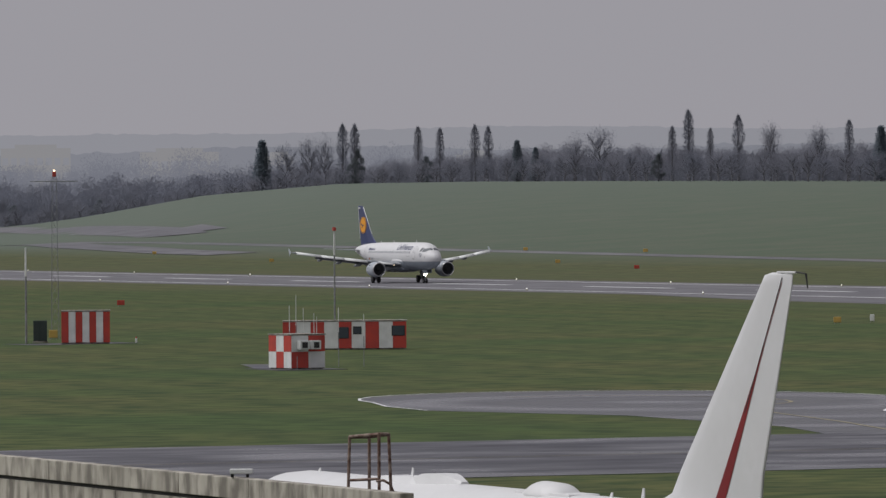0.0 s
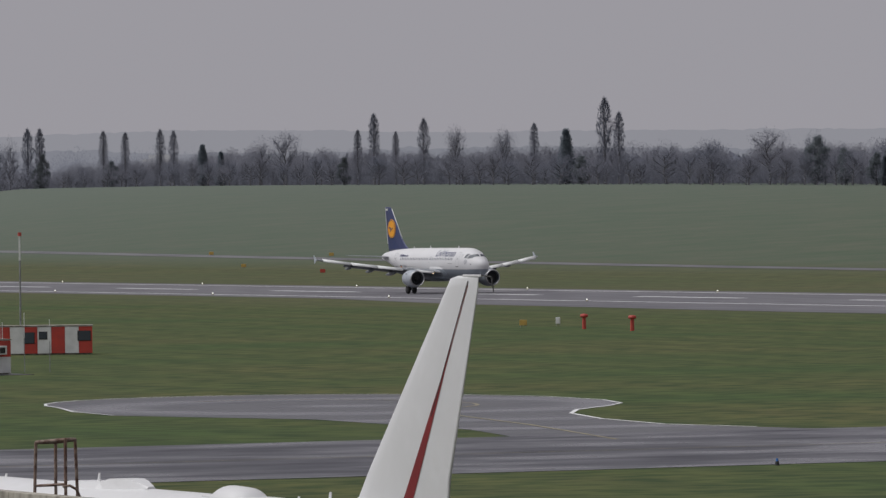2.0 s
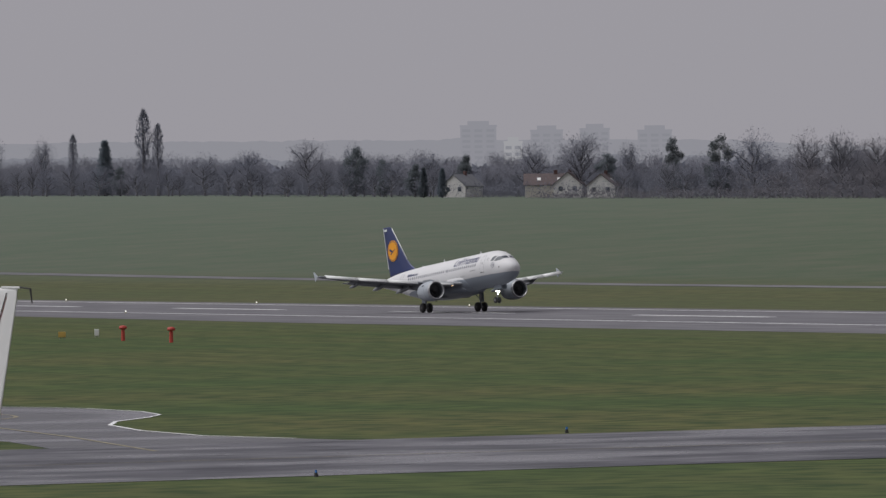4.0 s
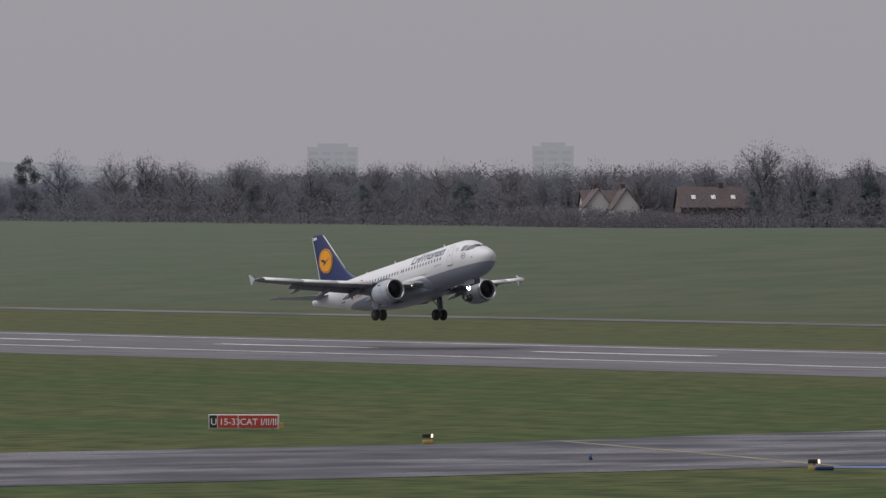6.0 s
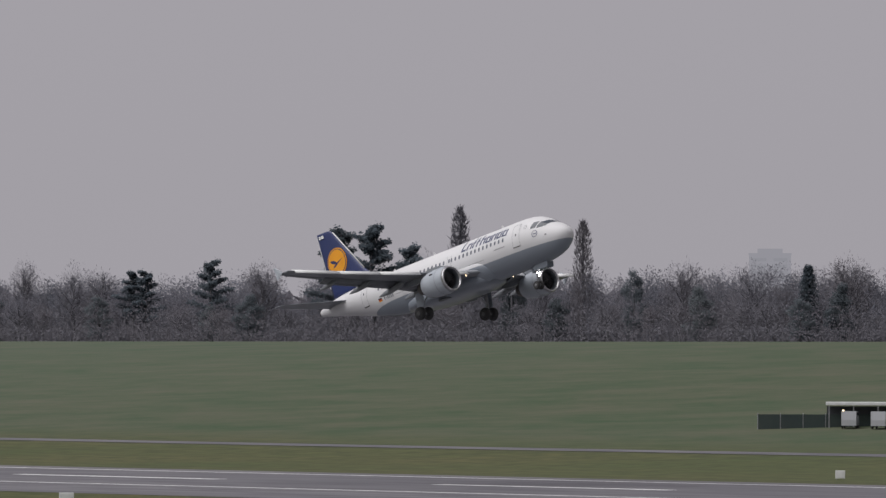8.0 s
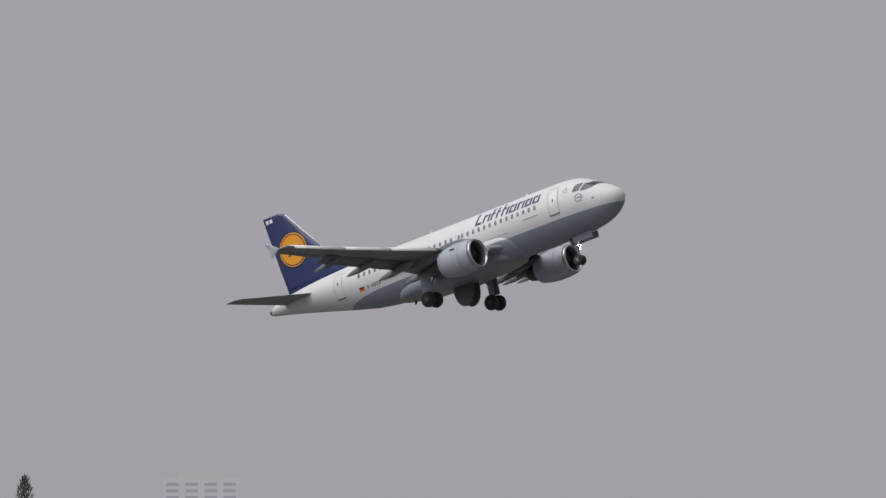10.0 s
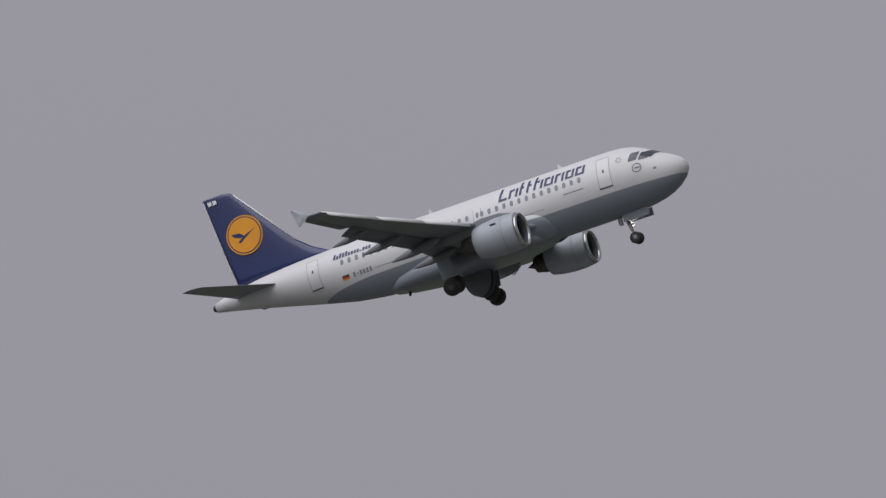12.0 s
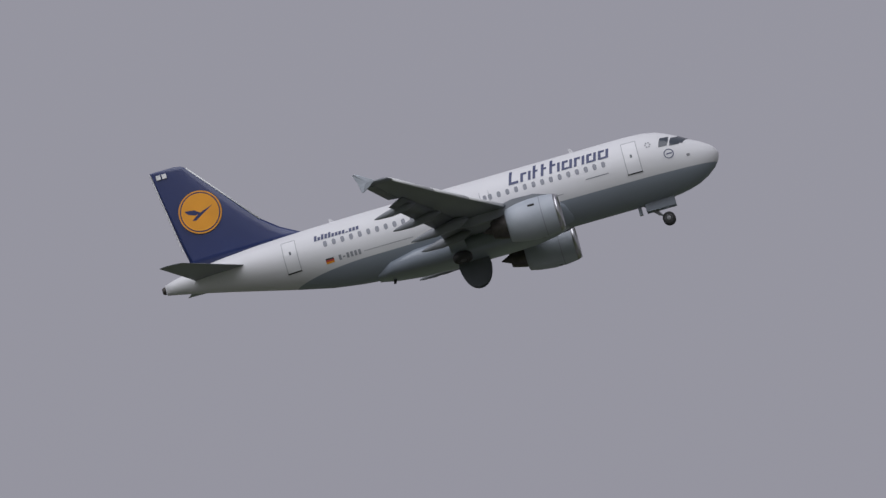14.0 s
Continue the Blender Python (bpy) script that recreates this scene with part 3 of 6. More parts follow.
            part("door_window", skin_patch(s - 0.06, s + 0.06, 4.42, 4.62, side, 0.022, n=2), GLASS_DARK, d)
        ex_door = part("emergency_exit", skin_patch(13.93 - 0.26, 13.93 + 0.26, 3.90, 4.92, side, 0.010, n=6, corner=0.08), WHITE, fus, "overwing emergency exit", smooth=True)
        for a, b in ((13.64, 13.67), (14.19, 14.22)):
            part("exit_seam", skin_patch(a, b, 3.93, 4.90, side, 0.014, n=6), SEAM, ex_door)
        part("exit_window", skin_patch(13.82, 14.04, 4.31, 4.67, side, 0.016, n=4, corner=0.05), PANE, ex_door)
        # company title as plain bars: stems and caps, leaning forward
        x = 12.38
        for wdt, hgt, kind in ((0.52, 0.86, 0), (0.56, 0.58, 1), (0.34, 0.86, 2), (0.36, 0.80, 2), (0.56, 0.86, 1), (0.56, 0.58, 3), (0.56, 0.58, 1), (0.52, 0.58, 3), (0.56, 0.58, 3)):
            wdt *= 1.14
            bars = [(x - 0.17, x, 4.84, 4.84 + hgt)]
            if kind == 0:
                bars.append((x - wdt, x - 0.17, 4.84, 5.00))
            if kind in (1, 3):
                bars += [(x - wdt, x - wdt + 0.17, 4.84, 5.42), (x - wdt + 0.17, x - 0.17, 5.28, 5.42)]
            if kind == 2:
                bars.append((x - wdt, x - 0.17, 5.24, 5.37))
            if kind == 3:
                bars.append((x - wdt + 0.17, x - 0.17, 4.84, 4.96))
            for a, b, c, e in bars:
                part("title_bar", skin_patch(a, b, c, e, side, 0.014, slant=0.22, n=4), NAVY, fus)
            x -= wdt + 0.115
        x = 24.35
        for hgt in (0.34, 0.22, 0.34, 0.30, 0.34, 0.22, 0.22, 0.22, 0.22, 0.08, 0.22, 0.22, 0.22):
            part("small_title_bar", skin_patch(x - 0.16, x, 4.80, 4.80 + hgt, side, 0.014, slant=0.2, n=2), NAVY, fus)
            x -= 0.215
        x = 23.15
        for k in range(6):
            part("registration_bar", skin_patch(x - 0.15, x, 3.32 + (0.10 if k == 1 else 0), 3.62 - (0.12 if k == 1 else 0), side, 0.014, n=2), SEAM, fus)
            x -= 0.24
        for k, mt in enumerate((DARK, RED, GOLD)):
            part("flag_stripe", skin_patch(23.45, 23.95, 3.60 - 0.10 * (k + 1), 3.60 - 0.10 * k, side, 0.014, n=2), mt, fus)
        part("type_bars", skin_patch(6.5, 7.9, 3.86, 3.92, side, 0.014, n=2), SEAM, fus, "thin line of small grey bars")
        part("walkway_line", skin_patch(9.4, 11.4, 3.42, 3.45, side, 0.014, n=2), SEAM, fus)
        part("walkway_line", skin_patch(18.6, 21.6, 3.42, 3.45, side, 0.014, n=2), SEAM, fus)
        # small ring emblem below the cockpit and probes
        bm = bmesh.new()
        for i in range(20):
            a0, a1 = 2 * math.pi * i / 20, 2 * math.pi * (i + 1) / 20
            bm.faces.new([bm.verts.new(skin(2.80 + r * math.cos(a), 4.09 + r * math.sin(a), side, 0.016)) for r, a in ((0.30, a0), (0.30, a1), (0.25, a1), (0.25, a0))])
        part("ring_emblem", bm, NAVY, fus, "thin dark ring")
        part("ring_emblem_bar", skin_patch(2.63, 2.98, 4.06, 4.13, side, 0.016, slant=1.0, n=2), NAVY, fus)
        for i in range(6):
            a = 2 * math.pi * i / 6
            part("star_mark", skin_patch(3.84 + 0.15 * math.cos(a), 3.92 + 0.15 * math.cos(a), 4.90 + 0.15 * math.sin(a), 4.98 + 0.15 * math.sin(a), side, 0.016, n=1), SEAM, fus)
        part("static_port", skin_patch(1.62, 1.82, 3.68, 3.84, side, 0.014, n=2), STEEL, fus)
        # cockpit side windows
        for a, b, c, e in ((2.05, 2.68, 4.56, 5.08), (2.76, 3.32, 4.62, 5.18)):
            part("cockpit_window", skin_patch(a, b, c, e, side, 0.016, slant=0.35, n=3, corner=0.03), GLASS_DARK, fus, "dark cockpit window")
    # rounded fairing ahead of each wing root
    for side in (1, -1):
        bm = bmesh.new()
        rows = []
        for i in range(17):
            s = 9.2 + 4.6 * i / 16
            u = min(1, (s - 9.2) / 1.7)
            top = 2.2 + 1.22 * math.sqrt(max(0.0, 1 - (1 - u) ** 2))
            col = []
            for j in range(9):
                v = j / 8
                col.append(bm.verts.new(skin(s, 1.95 + (top - 1.95) * v, side, 0.02 + 0.24 * min(1, 2.5 * u) * math.sqrt(max(0.0, 1 - v ** 3)))))
            rows.append(col)
        for a, b in zip(rows, rows[1:]):
            for j in range(8):
                bm.faces.new((a[j], b[j], b[j + 1], a[j + 1]))
        part("root_fairing", bm, PAINT, jet, "rounded wing root fairing in white and grey", smooth=True)
    # windscreen
    for side in (1, -1):
        bm = bmesh.new()
        grid = []
        for i in range(5):
            u = i / 4
            col = []
            for j in range(4):
                v = j / 3
                ang = radians(4 + 46 * u)
                s = 1.34 + 0.55 * v + 0.55 * u
                top, bottom, half = station(s)
                c, hh = (top + bottom) / 2, (top - bottom) / 2
                col.append(bm.verts.new((GEAR_S - s, side * (half + 0.02) * math.sin(ang), c + (hh + 0.02) * math.cos(ang) + LIFT)))
            grid.append(col)
        for a, b in zip(grid, grid[1:]):
            for j in range(3):
                bm.faces.new((a[j], b[j], b[j + 1], a[j + 1]))
        part("windscreen", bm, GLASS_DARK, fus, "dark windscreen")
    # aerials, beacon
    for s, hgt in ((8.2, 0.33), (17.5, 0.33), (23.0, 0.2)):
        bm = loft([[(GEAR_S - s, 0.02, 5.97 + LIFT), (GEAR_S - s - 0.3, 0.02, 5.97 + LIFT), (GEAR_S - s - 0.3, -0.02, 5.97 + LIFT), (GEAR_S - s, -0.02, 5.97 + LIFT)],
                   [(GEAR_S - s - 0.2, 0.01, 5.97 + hgt + LIFT), (GEAR_S - s - 0.32, 0.01, 5.97 + hgt + LIFT), (GEAR_S - s - 0.32, -0.01, 5.97 + hgt + LIFT), (GEAR_S - s - 0.2, -0.01, 5.97 + hgt + LIFT)]])
        part("blade_aerial", bm, WHITE, fus)
    part("drain_mast", loft([[(GEAR_S - 20.2, 0.02, 1.8 + LIFT), (GEAR_S - 20.45, 0.02, 1.8 + LIFT), (GEAR_S - 20.45, -0.02, 1.8 + LIFT), (GEAR_S - 20.2, -0.02, 1.8 + LIFT)],
                             [(GEAR_S - 20.4, 0.02, 1.35 + LIFT), (GEAR_S - 20.55, 0.02, 1.35 + LIFT), (GEAR_S - 20.55, -0.02, 1.35 + LIFT), (GEAR_S - 20.4, -0.02, 1.35 + LIFT)]]), DARK, fus)
    # main gear: hinge at the wing, folds inwards
    for side in (1, -1):
        leg = empty("main_gear", pose(0, side * 3.8, 2.55 + LIFT), "main landing gear leg with twin wheels", "")
        del leg["label"]
        leg.parent = jet
        zh = -(2.55 + LIFT)
        bm = tubed((0, 0, 0), (0, 0, zh + 1.25), 0.15, 0.15, 12)
        tube(bm, (0, 0, zh + 1.3), (0, 0, zh + 0.5), 0.10, 0.10, 12)
        tube(bm, (0, -0.62, zh + 0.585), (0, 0.62, zh + 0.585), 0.08, 0.08, 10)
        part("leg_strut", bm, STEEL, leg, "grey shock strut and axle", smooth=False)
        bm = tubed((0.0, -side * 0.05, zh + 1.45), (0.0, -side * 1.15, -0.15), 0.06, 0.06, 8)
        tube(bm, (-0.14, 0, zh + 1.3), (-0.36, 0, zh + 0.98), 0.05)
        tube(bm, (-0.36, 0, zh + 0.98), (-0.10, 0, zh + 0.62), 0.05)
        part("side_stay", bm, STEEL, leg, "folding side stay and torque links")
        part("leg_door", boxed(-0.55, 0.45, side * 0.20, side * 0.24, zh + 1.15, -0.1, 0.015), GREY, leg, "grey leg door")
        for dy in (-0.46, 0.46):
            w = part("wheel", wheel_bm(0.585, 0.42), DARK, leg, "black tyre", smooth=True)
            w.location = (0, dy, zh + 0.585)
            r = part("rim", rim_bm(0.585, 0.42), RIM, w, "grey wheel rim", smooth=True)
        MOVING["main_gear_left" if side > 0 else "main_gear_right"] = leg
        # bay door hinged near the keel
        door = part("gear_bay_door", loft([[(0.95 * math.cos(a) * (1 if math.sin(a) > -0.2 else 0.98), sy, max(-1.75, min(0.0, -0.45 + 1.3 * math.sin(a)))) for a in [2 * math.pi * i / 28 for i in range(28)]] for sy in (-0.03, 0.03)]), BAY, jet, "rounded main gear bay door, grey darkened for shade")
        door.location = (0.5, side * 0.35, 1.45 + LIFT)
        MOVING["bay_door_left" if side > 0 else "bay_door_right"] = door
    # nose gear folds forward
    ng = empty("nose_gear", pose(GEAR_S - 5.07, 0, 1.75 + LIFT), "nose landing gear with twin wheels", "")
    del ng["label"]
    ng.parent = jet
    zh = -(1.75 + LIFT)
    bm = tubed((0.05, 0, 0.1), (0, 0, zh + 0.95), 0.10, 0.10, 12)
    tube(bm, (0, 0, zh + 1.0), (0, 0, zh + 0.36), 0.065, 0.065, 10)
    tube(bm, (0, -0.3, zh + 0.38), (0, 0.3, zh + 0.38), 0.05, 0.05, 8)
    tube(bm, (0.0, 0, zh + 1.05), (0.85, 0, 0.05), 0.045, 0.045, 8)
    part("leg_strut", bm, STEEL, ng, "grey nose strut and drag brace")
    for dy in (-0.25, 0.25):
        w = part("wheel", wheel_bm(0.38, 0.22), DARK, ng, "black tyre", smooth=True)
        w.location = (0, dy, zh + 0.38)
        part("rim", rim_bm(0.38, 0.22), STEEL, w, "grey wheel rim", smooth=True)
    for dy, dz in ((-0.17, 1.42), (0.17, 1.42), (0.0, 1.17)):
        lamp = part("taxi_light", lathe([(0.10, 0.085), (0.13, 0.10), (-0.04, 0.07), (-0.04, 0.02), (0.09, 0.02)], (0.14, dy, zh + dz), 14), STEEL, ng, "taxi lamp")
        part("lens", lathe([(0.10, 0.01), (0.10, 0.085), (0.085, 0.085), (0.085, 0.01)], (0.14, dy, zh + dz), 14), LAMP, lamp, "lit lens")
    for side in (1, -1):
        part("nose_gear_door", boxed(GEAR_S - 5.0, GEAR_S - 3.2, side * 0.38 - 0.02, side * 0.38 + 0.02, 1.42 + LIFT - 0.12, 1.82 + LIFT, 0.015), GREY, jet, "grey nose gear door")
    part("nose_leg_door", boxed(GEAR_S - 5.45, GEAR_S - 5.25, -0.2, 0.2, 1.25 + LIFT, 1.75 + LIFT, 0.015), GREY, jet)
    MOVING["nose_gear"] = ng
    return jet


airliner = build_airliner()


# ---- taxiways ----
def paved(name, points, lift, label, mat=ASPHALT):
    return tagged(finish(name, polygon(points, lambda x, y: ground_z(x, y) + lift), mat), label, "taxiway", kind="structure")


def arc(cx, cy, rx, ry, a0, a1, n=14):
    return [(cx + rx * math.cos(radians(a0 + (a1 - a0) * i / n)), cy + ry * math.sin(radians(a0 + (a1 - a0) * i / n))) for i in range(n + 1)]


def banded(name, left, right, lift, label):
    """Paving between a left and a right edge, each given as (y, x) going away."""
    bm, last = bmesh.new(), None
    for y in sorted({q[0] for q in left + right}):
        xs = [interp(y, [q[0] for q in e], [q[1] for q in e]) for e in (left, right)]
        row = [bm.verts.new((x, y, ground_z(x, y) + lift)) for x in xs]
        if last:
            bm.faces.new((last[0], last[1], row[1], row[0]))
        last = row
    return tagged(finish(name, bm, ASPHALT), label, "taxiway", kind="structure")


banded("taxiway", [(-60, -334), (228, -333), (253, -339), (281, -344), (292, -348), (310, -353), (331, -359), (338, -364), (346, -380), (355, -406), (361, -424), (364, -430)],
       [(-60, -288), (190, -289), (222, -290)] + [(y, x) for x, y in arc(-190, 225, 98, 120, 174, 100, 8)] + [(364, -170)], 0.022, "damp dark asphalt taxiway leading to the runway")
pad = [(-330, 157), (-345, 161), (-368, 162), (-384, 156), (-393, 157)] + arc(-399, 176, 20.5, 16.6, 262, 95, 14) + [(-392, 192), (-384.5, 189.6), (-380, 186.6)] + [(-374, 181.5), (-367.6, 178), (-357, 174.8), (-346, 173.2), (-330, 176.5)]
paved("turning_pad", pad, 0.016, "round damp asphalt turning pad beside the taxiway", PAD_MAT)
paved("runway_shoulder", [(-860, 379), (-790, 366), (-700, 361), (-120, 361), (-120, 379.4)], 0.028, "grey asphalt shoulder along the runway", RUNWAY_MAT)


def painted(name, pts, w, mat, parent_label, lift=0.034):
    return tagged(finish(name, strip(pts, w, lift), mat), parent_label, "marking", kind="structure")


edge = pad[3:23]
painted("pad_edge_line", edge, 0.2, LINE_WHITE, "worn white edge line of the turning pad")
painted("pad_inner_line", pad[22:27] + [(-338, 174.8)], 0.28, LINE_WHITE, "worn white edge line of the turning pad")
painted("taxi_guide_line", runs((-311, -40), (-311, 225), 6) + arc(-411, 245, 100, 110, -6, 75, 10), 0.22, LINE_YELLOW, "faded yellow taxi guide line")
painted("taxi_guide_line", arc(-395, 174, 13, 9, 200, 20, 14) + [(-372, 172), (-350, 167), (-325, 160)], 0.26, LINE_YELLOW, "faded yellow taxi guide line")
painted("holding_line", [(-333, 235), (-312, 229), (-290, 222)], 0.7, LINE_YELLOW, "faded yellow holding line across the taxiway")
painted("perimeter_road", runs((-600, 514), (-900, 520), 8) + runs((-900, 520), (-1500, 556), 16)[1:] + runs((-1500, 556), (-2500, 640), 24)[1:], 5.0, RUNWAY_MAT, "narrow grey perimeter road", 0.05)
painted("perimeter_road", runs((-100, 514), (-600, 514), 8), 5.0, RUNWAY_MAT, "narrow grey perimeter road", 0.05)
for bend, wide in (([(-2420, 806), (-2051, 706), (-1832, 650), (-1696, 616), (-1630, 596)], 15), ([(-2420, 665), (-1900, 606), (-1700, 578), (-1560, 546), (-1453, 530), (-1405, 526)], 12), ([(-1715, 630), (-1650, 613)], 7)):
    fine = [q for u, v in zip(bend, bend[1:]) for q in runs(u, v, 14)[:-1]] + [bend[-1]]
    painted("far_taxiway", fine, wide, RUNWAY_MAT, "distant pale grey taxiway curving up the field", 0.10)

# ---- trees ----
# bark leans blue-grey, tinted for haze like the twigs below
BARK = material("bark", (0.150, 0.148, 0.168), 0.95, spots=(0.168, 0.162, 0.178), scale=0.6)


def twig_material(name, cool, warm, dark):
    """Bare twigs seen from afar: tint drifts from crown to crown, and thin wood lets light through."""
    m = material(name, cool, 0.95, spots=warm, scale=0.07, second=dark, scale2=0.19, stretch=(1, 1, 0.35))
    n, l = m.node_tree.nodes, m.node_tree.links
    solid, glow, both = n["Principled BSDF"], n.new("ShaderNodeBsdfTranslucent"), n.new("ShaderNodeMixShader")
    info, each = n.new("ShaderNodeObjectInfo"), n.new("ShaderNodeMixRGB")
    each.inputs[2].default_value = (*warm, 1)
    l.new(info.outputs["Random"], each.inputs[0])
    l.new(solid.inputs["Base Color"].links[0].from_socket, each.inputs[1])
    l.new(each.outputs[0], solid.inputs["Base Color"])
    l.new(each.outputs[0], glow.inputs["Color"])
    solid.inputs["Specular IOR Level"].default_value = 0.0
    # a crown of twigs catches the sky as one soft mass
    lie = n.new("ShaderNodeCombineXYZ")
    lie.inputs[0].default_value, lie.inputs[1].default_value, lie.inputs[2].default_value = 0.25, -0.35, 0.9
    l.new(lie.outputs[0], solid.inputs["Normal"])
    both.inputs[0].default_value = 0.3
    l.new(solid.outputs[0], both.inputs[1])
    l.new(glow.outputs[0], both.inputs[2])
    l.new(both.outputs[0], n["Material Output"].inputs["Surface"])
    return m


# blue-grey haze is put into these colours, most in the second and fourth
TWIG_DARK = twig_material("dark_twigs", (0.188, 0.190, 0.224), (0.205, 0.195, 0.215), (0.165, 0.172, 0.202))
TWIG_HAZED = twig_material("hazed_twigs", (0.192, 0.206, 0.256), (0.212, 0.216, 0.254), (0.172, 0.188, 0.236))
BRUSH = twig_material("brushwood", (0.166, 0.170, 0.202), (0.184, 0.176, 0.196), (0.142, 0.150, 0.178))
BRUSH_HAZED = twig_material("hazed_brushwood", (0.166, 0.180, 0.228), (0.184, 0.190, 0.226), (0.148, 0.164, 0.208))
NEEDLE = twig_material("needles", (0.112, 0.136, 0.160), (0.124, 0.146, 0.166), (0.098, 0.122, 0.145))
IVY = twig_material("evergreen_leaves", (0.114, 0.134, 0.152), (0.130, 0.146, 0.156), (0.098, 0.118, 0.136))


def cone_between(v, f, p, q, r0, r1, sides=4):
    d = (q - p).normalized()
    a = d.orthogonal().normalized()
    b = d.cross(a)
    base = len(v)
    for c, r in ((p, r0), (q, r1)):
        for i in range(sides):
            w = 2 * math.pi * i / sides
            v.append(tuple(c + (a * math.cos(w) + b * math.sin(w)) * r))
    for i in range(sides):
        j = (i + 1) % sides
        f.append((base + i, base + j, base + sides + j, base + sides + i))


def mesh_from(name, v, f, mat, parent=None):
    me = bpy.data.meshes.new(name)
    me.from_pydata(v, [], f)
    me.materials.append(mat)
    ob = new(name, me)
    ob.parent = parent
    return ob


def bare_tree(seed, twig, spread=0.8, up=0.35, start=0.22, limbs=9, label="", category="tree", name="bare_tree", narrow=False, twigs=4):
    """Leafless tree of unit height 10 m: trunk and limbs in one part, fine twigs in the other."""
    rnd = random.Random(seed)
    root = empty(name, pose(0, 0, 0), label, category)
    tv, tf, wv, wf = [], [], [], []

    def direction(d, ang):
        a = d.orthogonal().normalized()
        a.rotate(Matrix.Rotation(rnd.uniform(0, 2 * math.pi), 3, d))
        return (d * math.cos(ang) + a * math.sin(ang)).normalized()

    def twig_at(p, d, ln):
        w = rnd.uniform(0.02, 0.04)
        s = d.cross(Vector((rnd.uniform(-1, 1), rnd.uniform(-1, 1), rnd.uniform(-1, 1)))).normalized() * w
        q = p + d * ln
        k = len(wv)
        wv.extend([tuple(p - s), tuple(p + s), tuple(q)])
        wf.append((k, k + 1, k + 2))

    top = 10 if narrow else 6.0
    sway = 0.025 if narrow else 0.12
    pts = [Vector((rnd.uniform(-sway, sway) * i, rnd.uniform(-sway, sway) * i, top * i / 6)) for i in range(7)]
    if narrow:
        cone_between(tv, tf, pts[0], pts[6], 0.17, 0.02, 6)
    else:
        for i in range(6):
            cone_between(tv, tf, pts[i], pts[i + 1], 0.26 * (1 - i / 6.4), 0.26 * (1 - (i + 1) / 6.4), 6)
    for k in range(limbs):
        u = start + (0.97 - start) * (k + rnd.random() * 0.6) / limbs
        seg = min(5, int(u * 6))
        p = pts[seg].lerp(pts[seg + 1], u * 6 - seg)
        a = 2.4 * k + rnd.uniform(-0.5, 0.5)
        if narrow:
            d = Vector((math.cos(a) * 0.26, math.sin(a) * 0.26, 1)).normalized()
            ln = 3.1 * (1 - u) ** 0.8 * min(1, 0.35 + 2.2 * u) + 0.15
        else:
            tilt = up + 0.7 * u
            d = Vector((math.cos(a) * spread, math.sin(a) * spread, tilt)).normalized()
            ln = rnd.uniform(2.9, 4.0) * (1 - 0.35 * u)
        q = p + d * ln
        cone_between(wv if narrow else tv, wf if narrow else tf, p, q, 0.05 if narrow else 0.10, 0.02 if narrow else 0.035, 4)
        for j in range(0 if narrow else 6):
            v0 = p.lerp(q, 0.25 + 0.75 * j / 5)
            d2 = (direction(d, rnd.uniform(0.4, 0.9)) + Vector((0, 0, 0.35 if not narrow else 0.9))).normalized()
            l2 = ln * rnd.uniform(0.28, 0.5) * (0.7 if narrow else 1)
            q2 = v0 + d2 * l2
            cone_between(tv, tf, v0, q2, 0.035, 0.015, 3)
            for i in range(6):
                v1 = v0.lerp(q2, 0.2 + 0.8 * i / 5)
                d3 = (direction(d2, rnd.uniform(0.3, 1.0)) + Vector((0, 0, 0.25 if not narrow else 0.8))).normalized()
                l3 = rnd.uniform(0.4, 0.8) * (0.85 - 0.55 * u if narrow else 1)
                twig_at(v1, d3, l3)
                for _ in range(twigs):
                    twig_at(v1 + d3 * l3 * rnd.uniform(0.1, 0.9), direction(d3, rnd.uniform(0.3, 0.9)), rnd.uniform(0.22, 0.48))
    for i in range(1900 if narrow else 0):
        # fine upright twigs fill a narrow spindle, thinning towards its edge and tip
        u = rnd.random() ** 0.9
        rad = 0.78 * math.sin(math.pi * (0.13 + 0.85 * u)) ** 0.8 * (1 + 0.22 * math.sin(9 * u + seed) + 0.12 * math.sin(23 * u))
        a, r = rnd.uniform(0, 2 * math.pi), rad * rnd.random() ** 0.65
        lean = Vector((math.cos(a) * 0.3, math.sin(a) * 0.3, 1)).normalized()
        twig_at(Vector((math.cos(a) * r, math.sin(a) * r, 0.9 + 8.7 * u)), direction(lean, rnd.uniform(0, 0.5)), rnd.uniform(0.2, 0.5))
    for i in range(0 if narrow else 2000):
        # the finest twigs round the crown off
        d = Vector((rnd.gauss(0, 1), rnd.gauss(0, 1), rnd.gauss(0.25, 0.9))).normalized()
        r = rnd.random() ** 0.55 * (1 + 0.16 * math.sin(5 * math.atan2(d.y, d.x) + seed) + 0.12 * math.sin(7 * d.z + seed))
        twig_at(Vector((3.3 * d.x * r, 3.3 * d.y * r, 6.3 + 3.2 * d.z * r)), direction(d, rnd.uniform(0, 0.9)), rnd.uniform(0.2, 0.45))
    mesh_from("trunk", tv, tf, BARK, root)
    mesh_from("crown", wv, wf, twig, root)
    return root


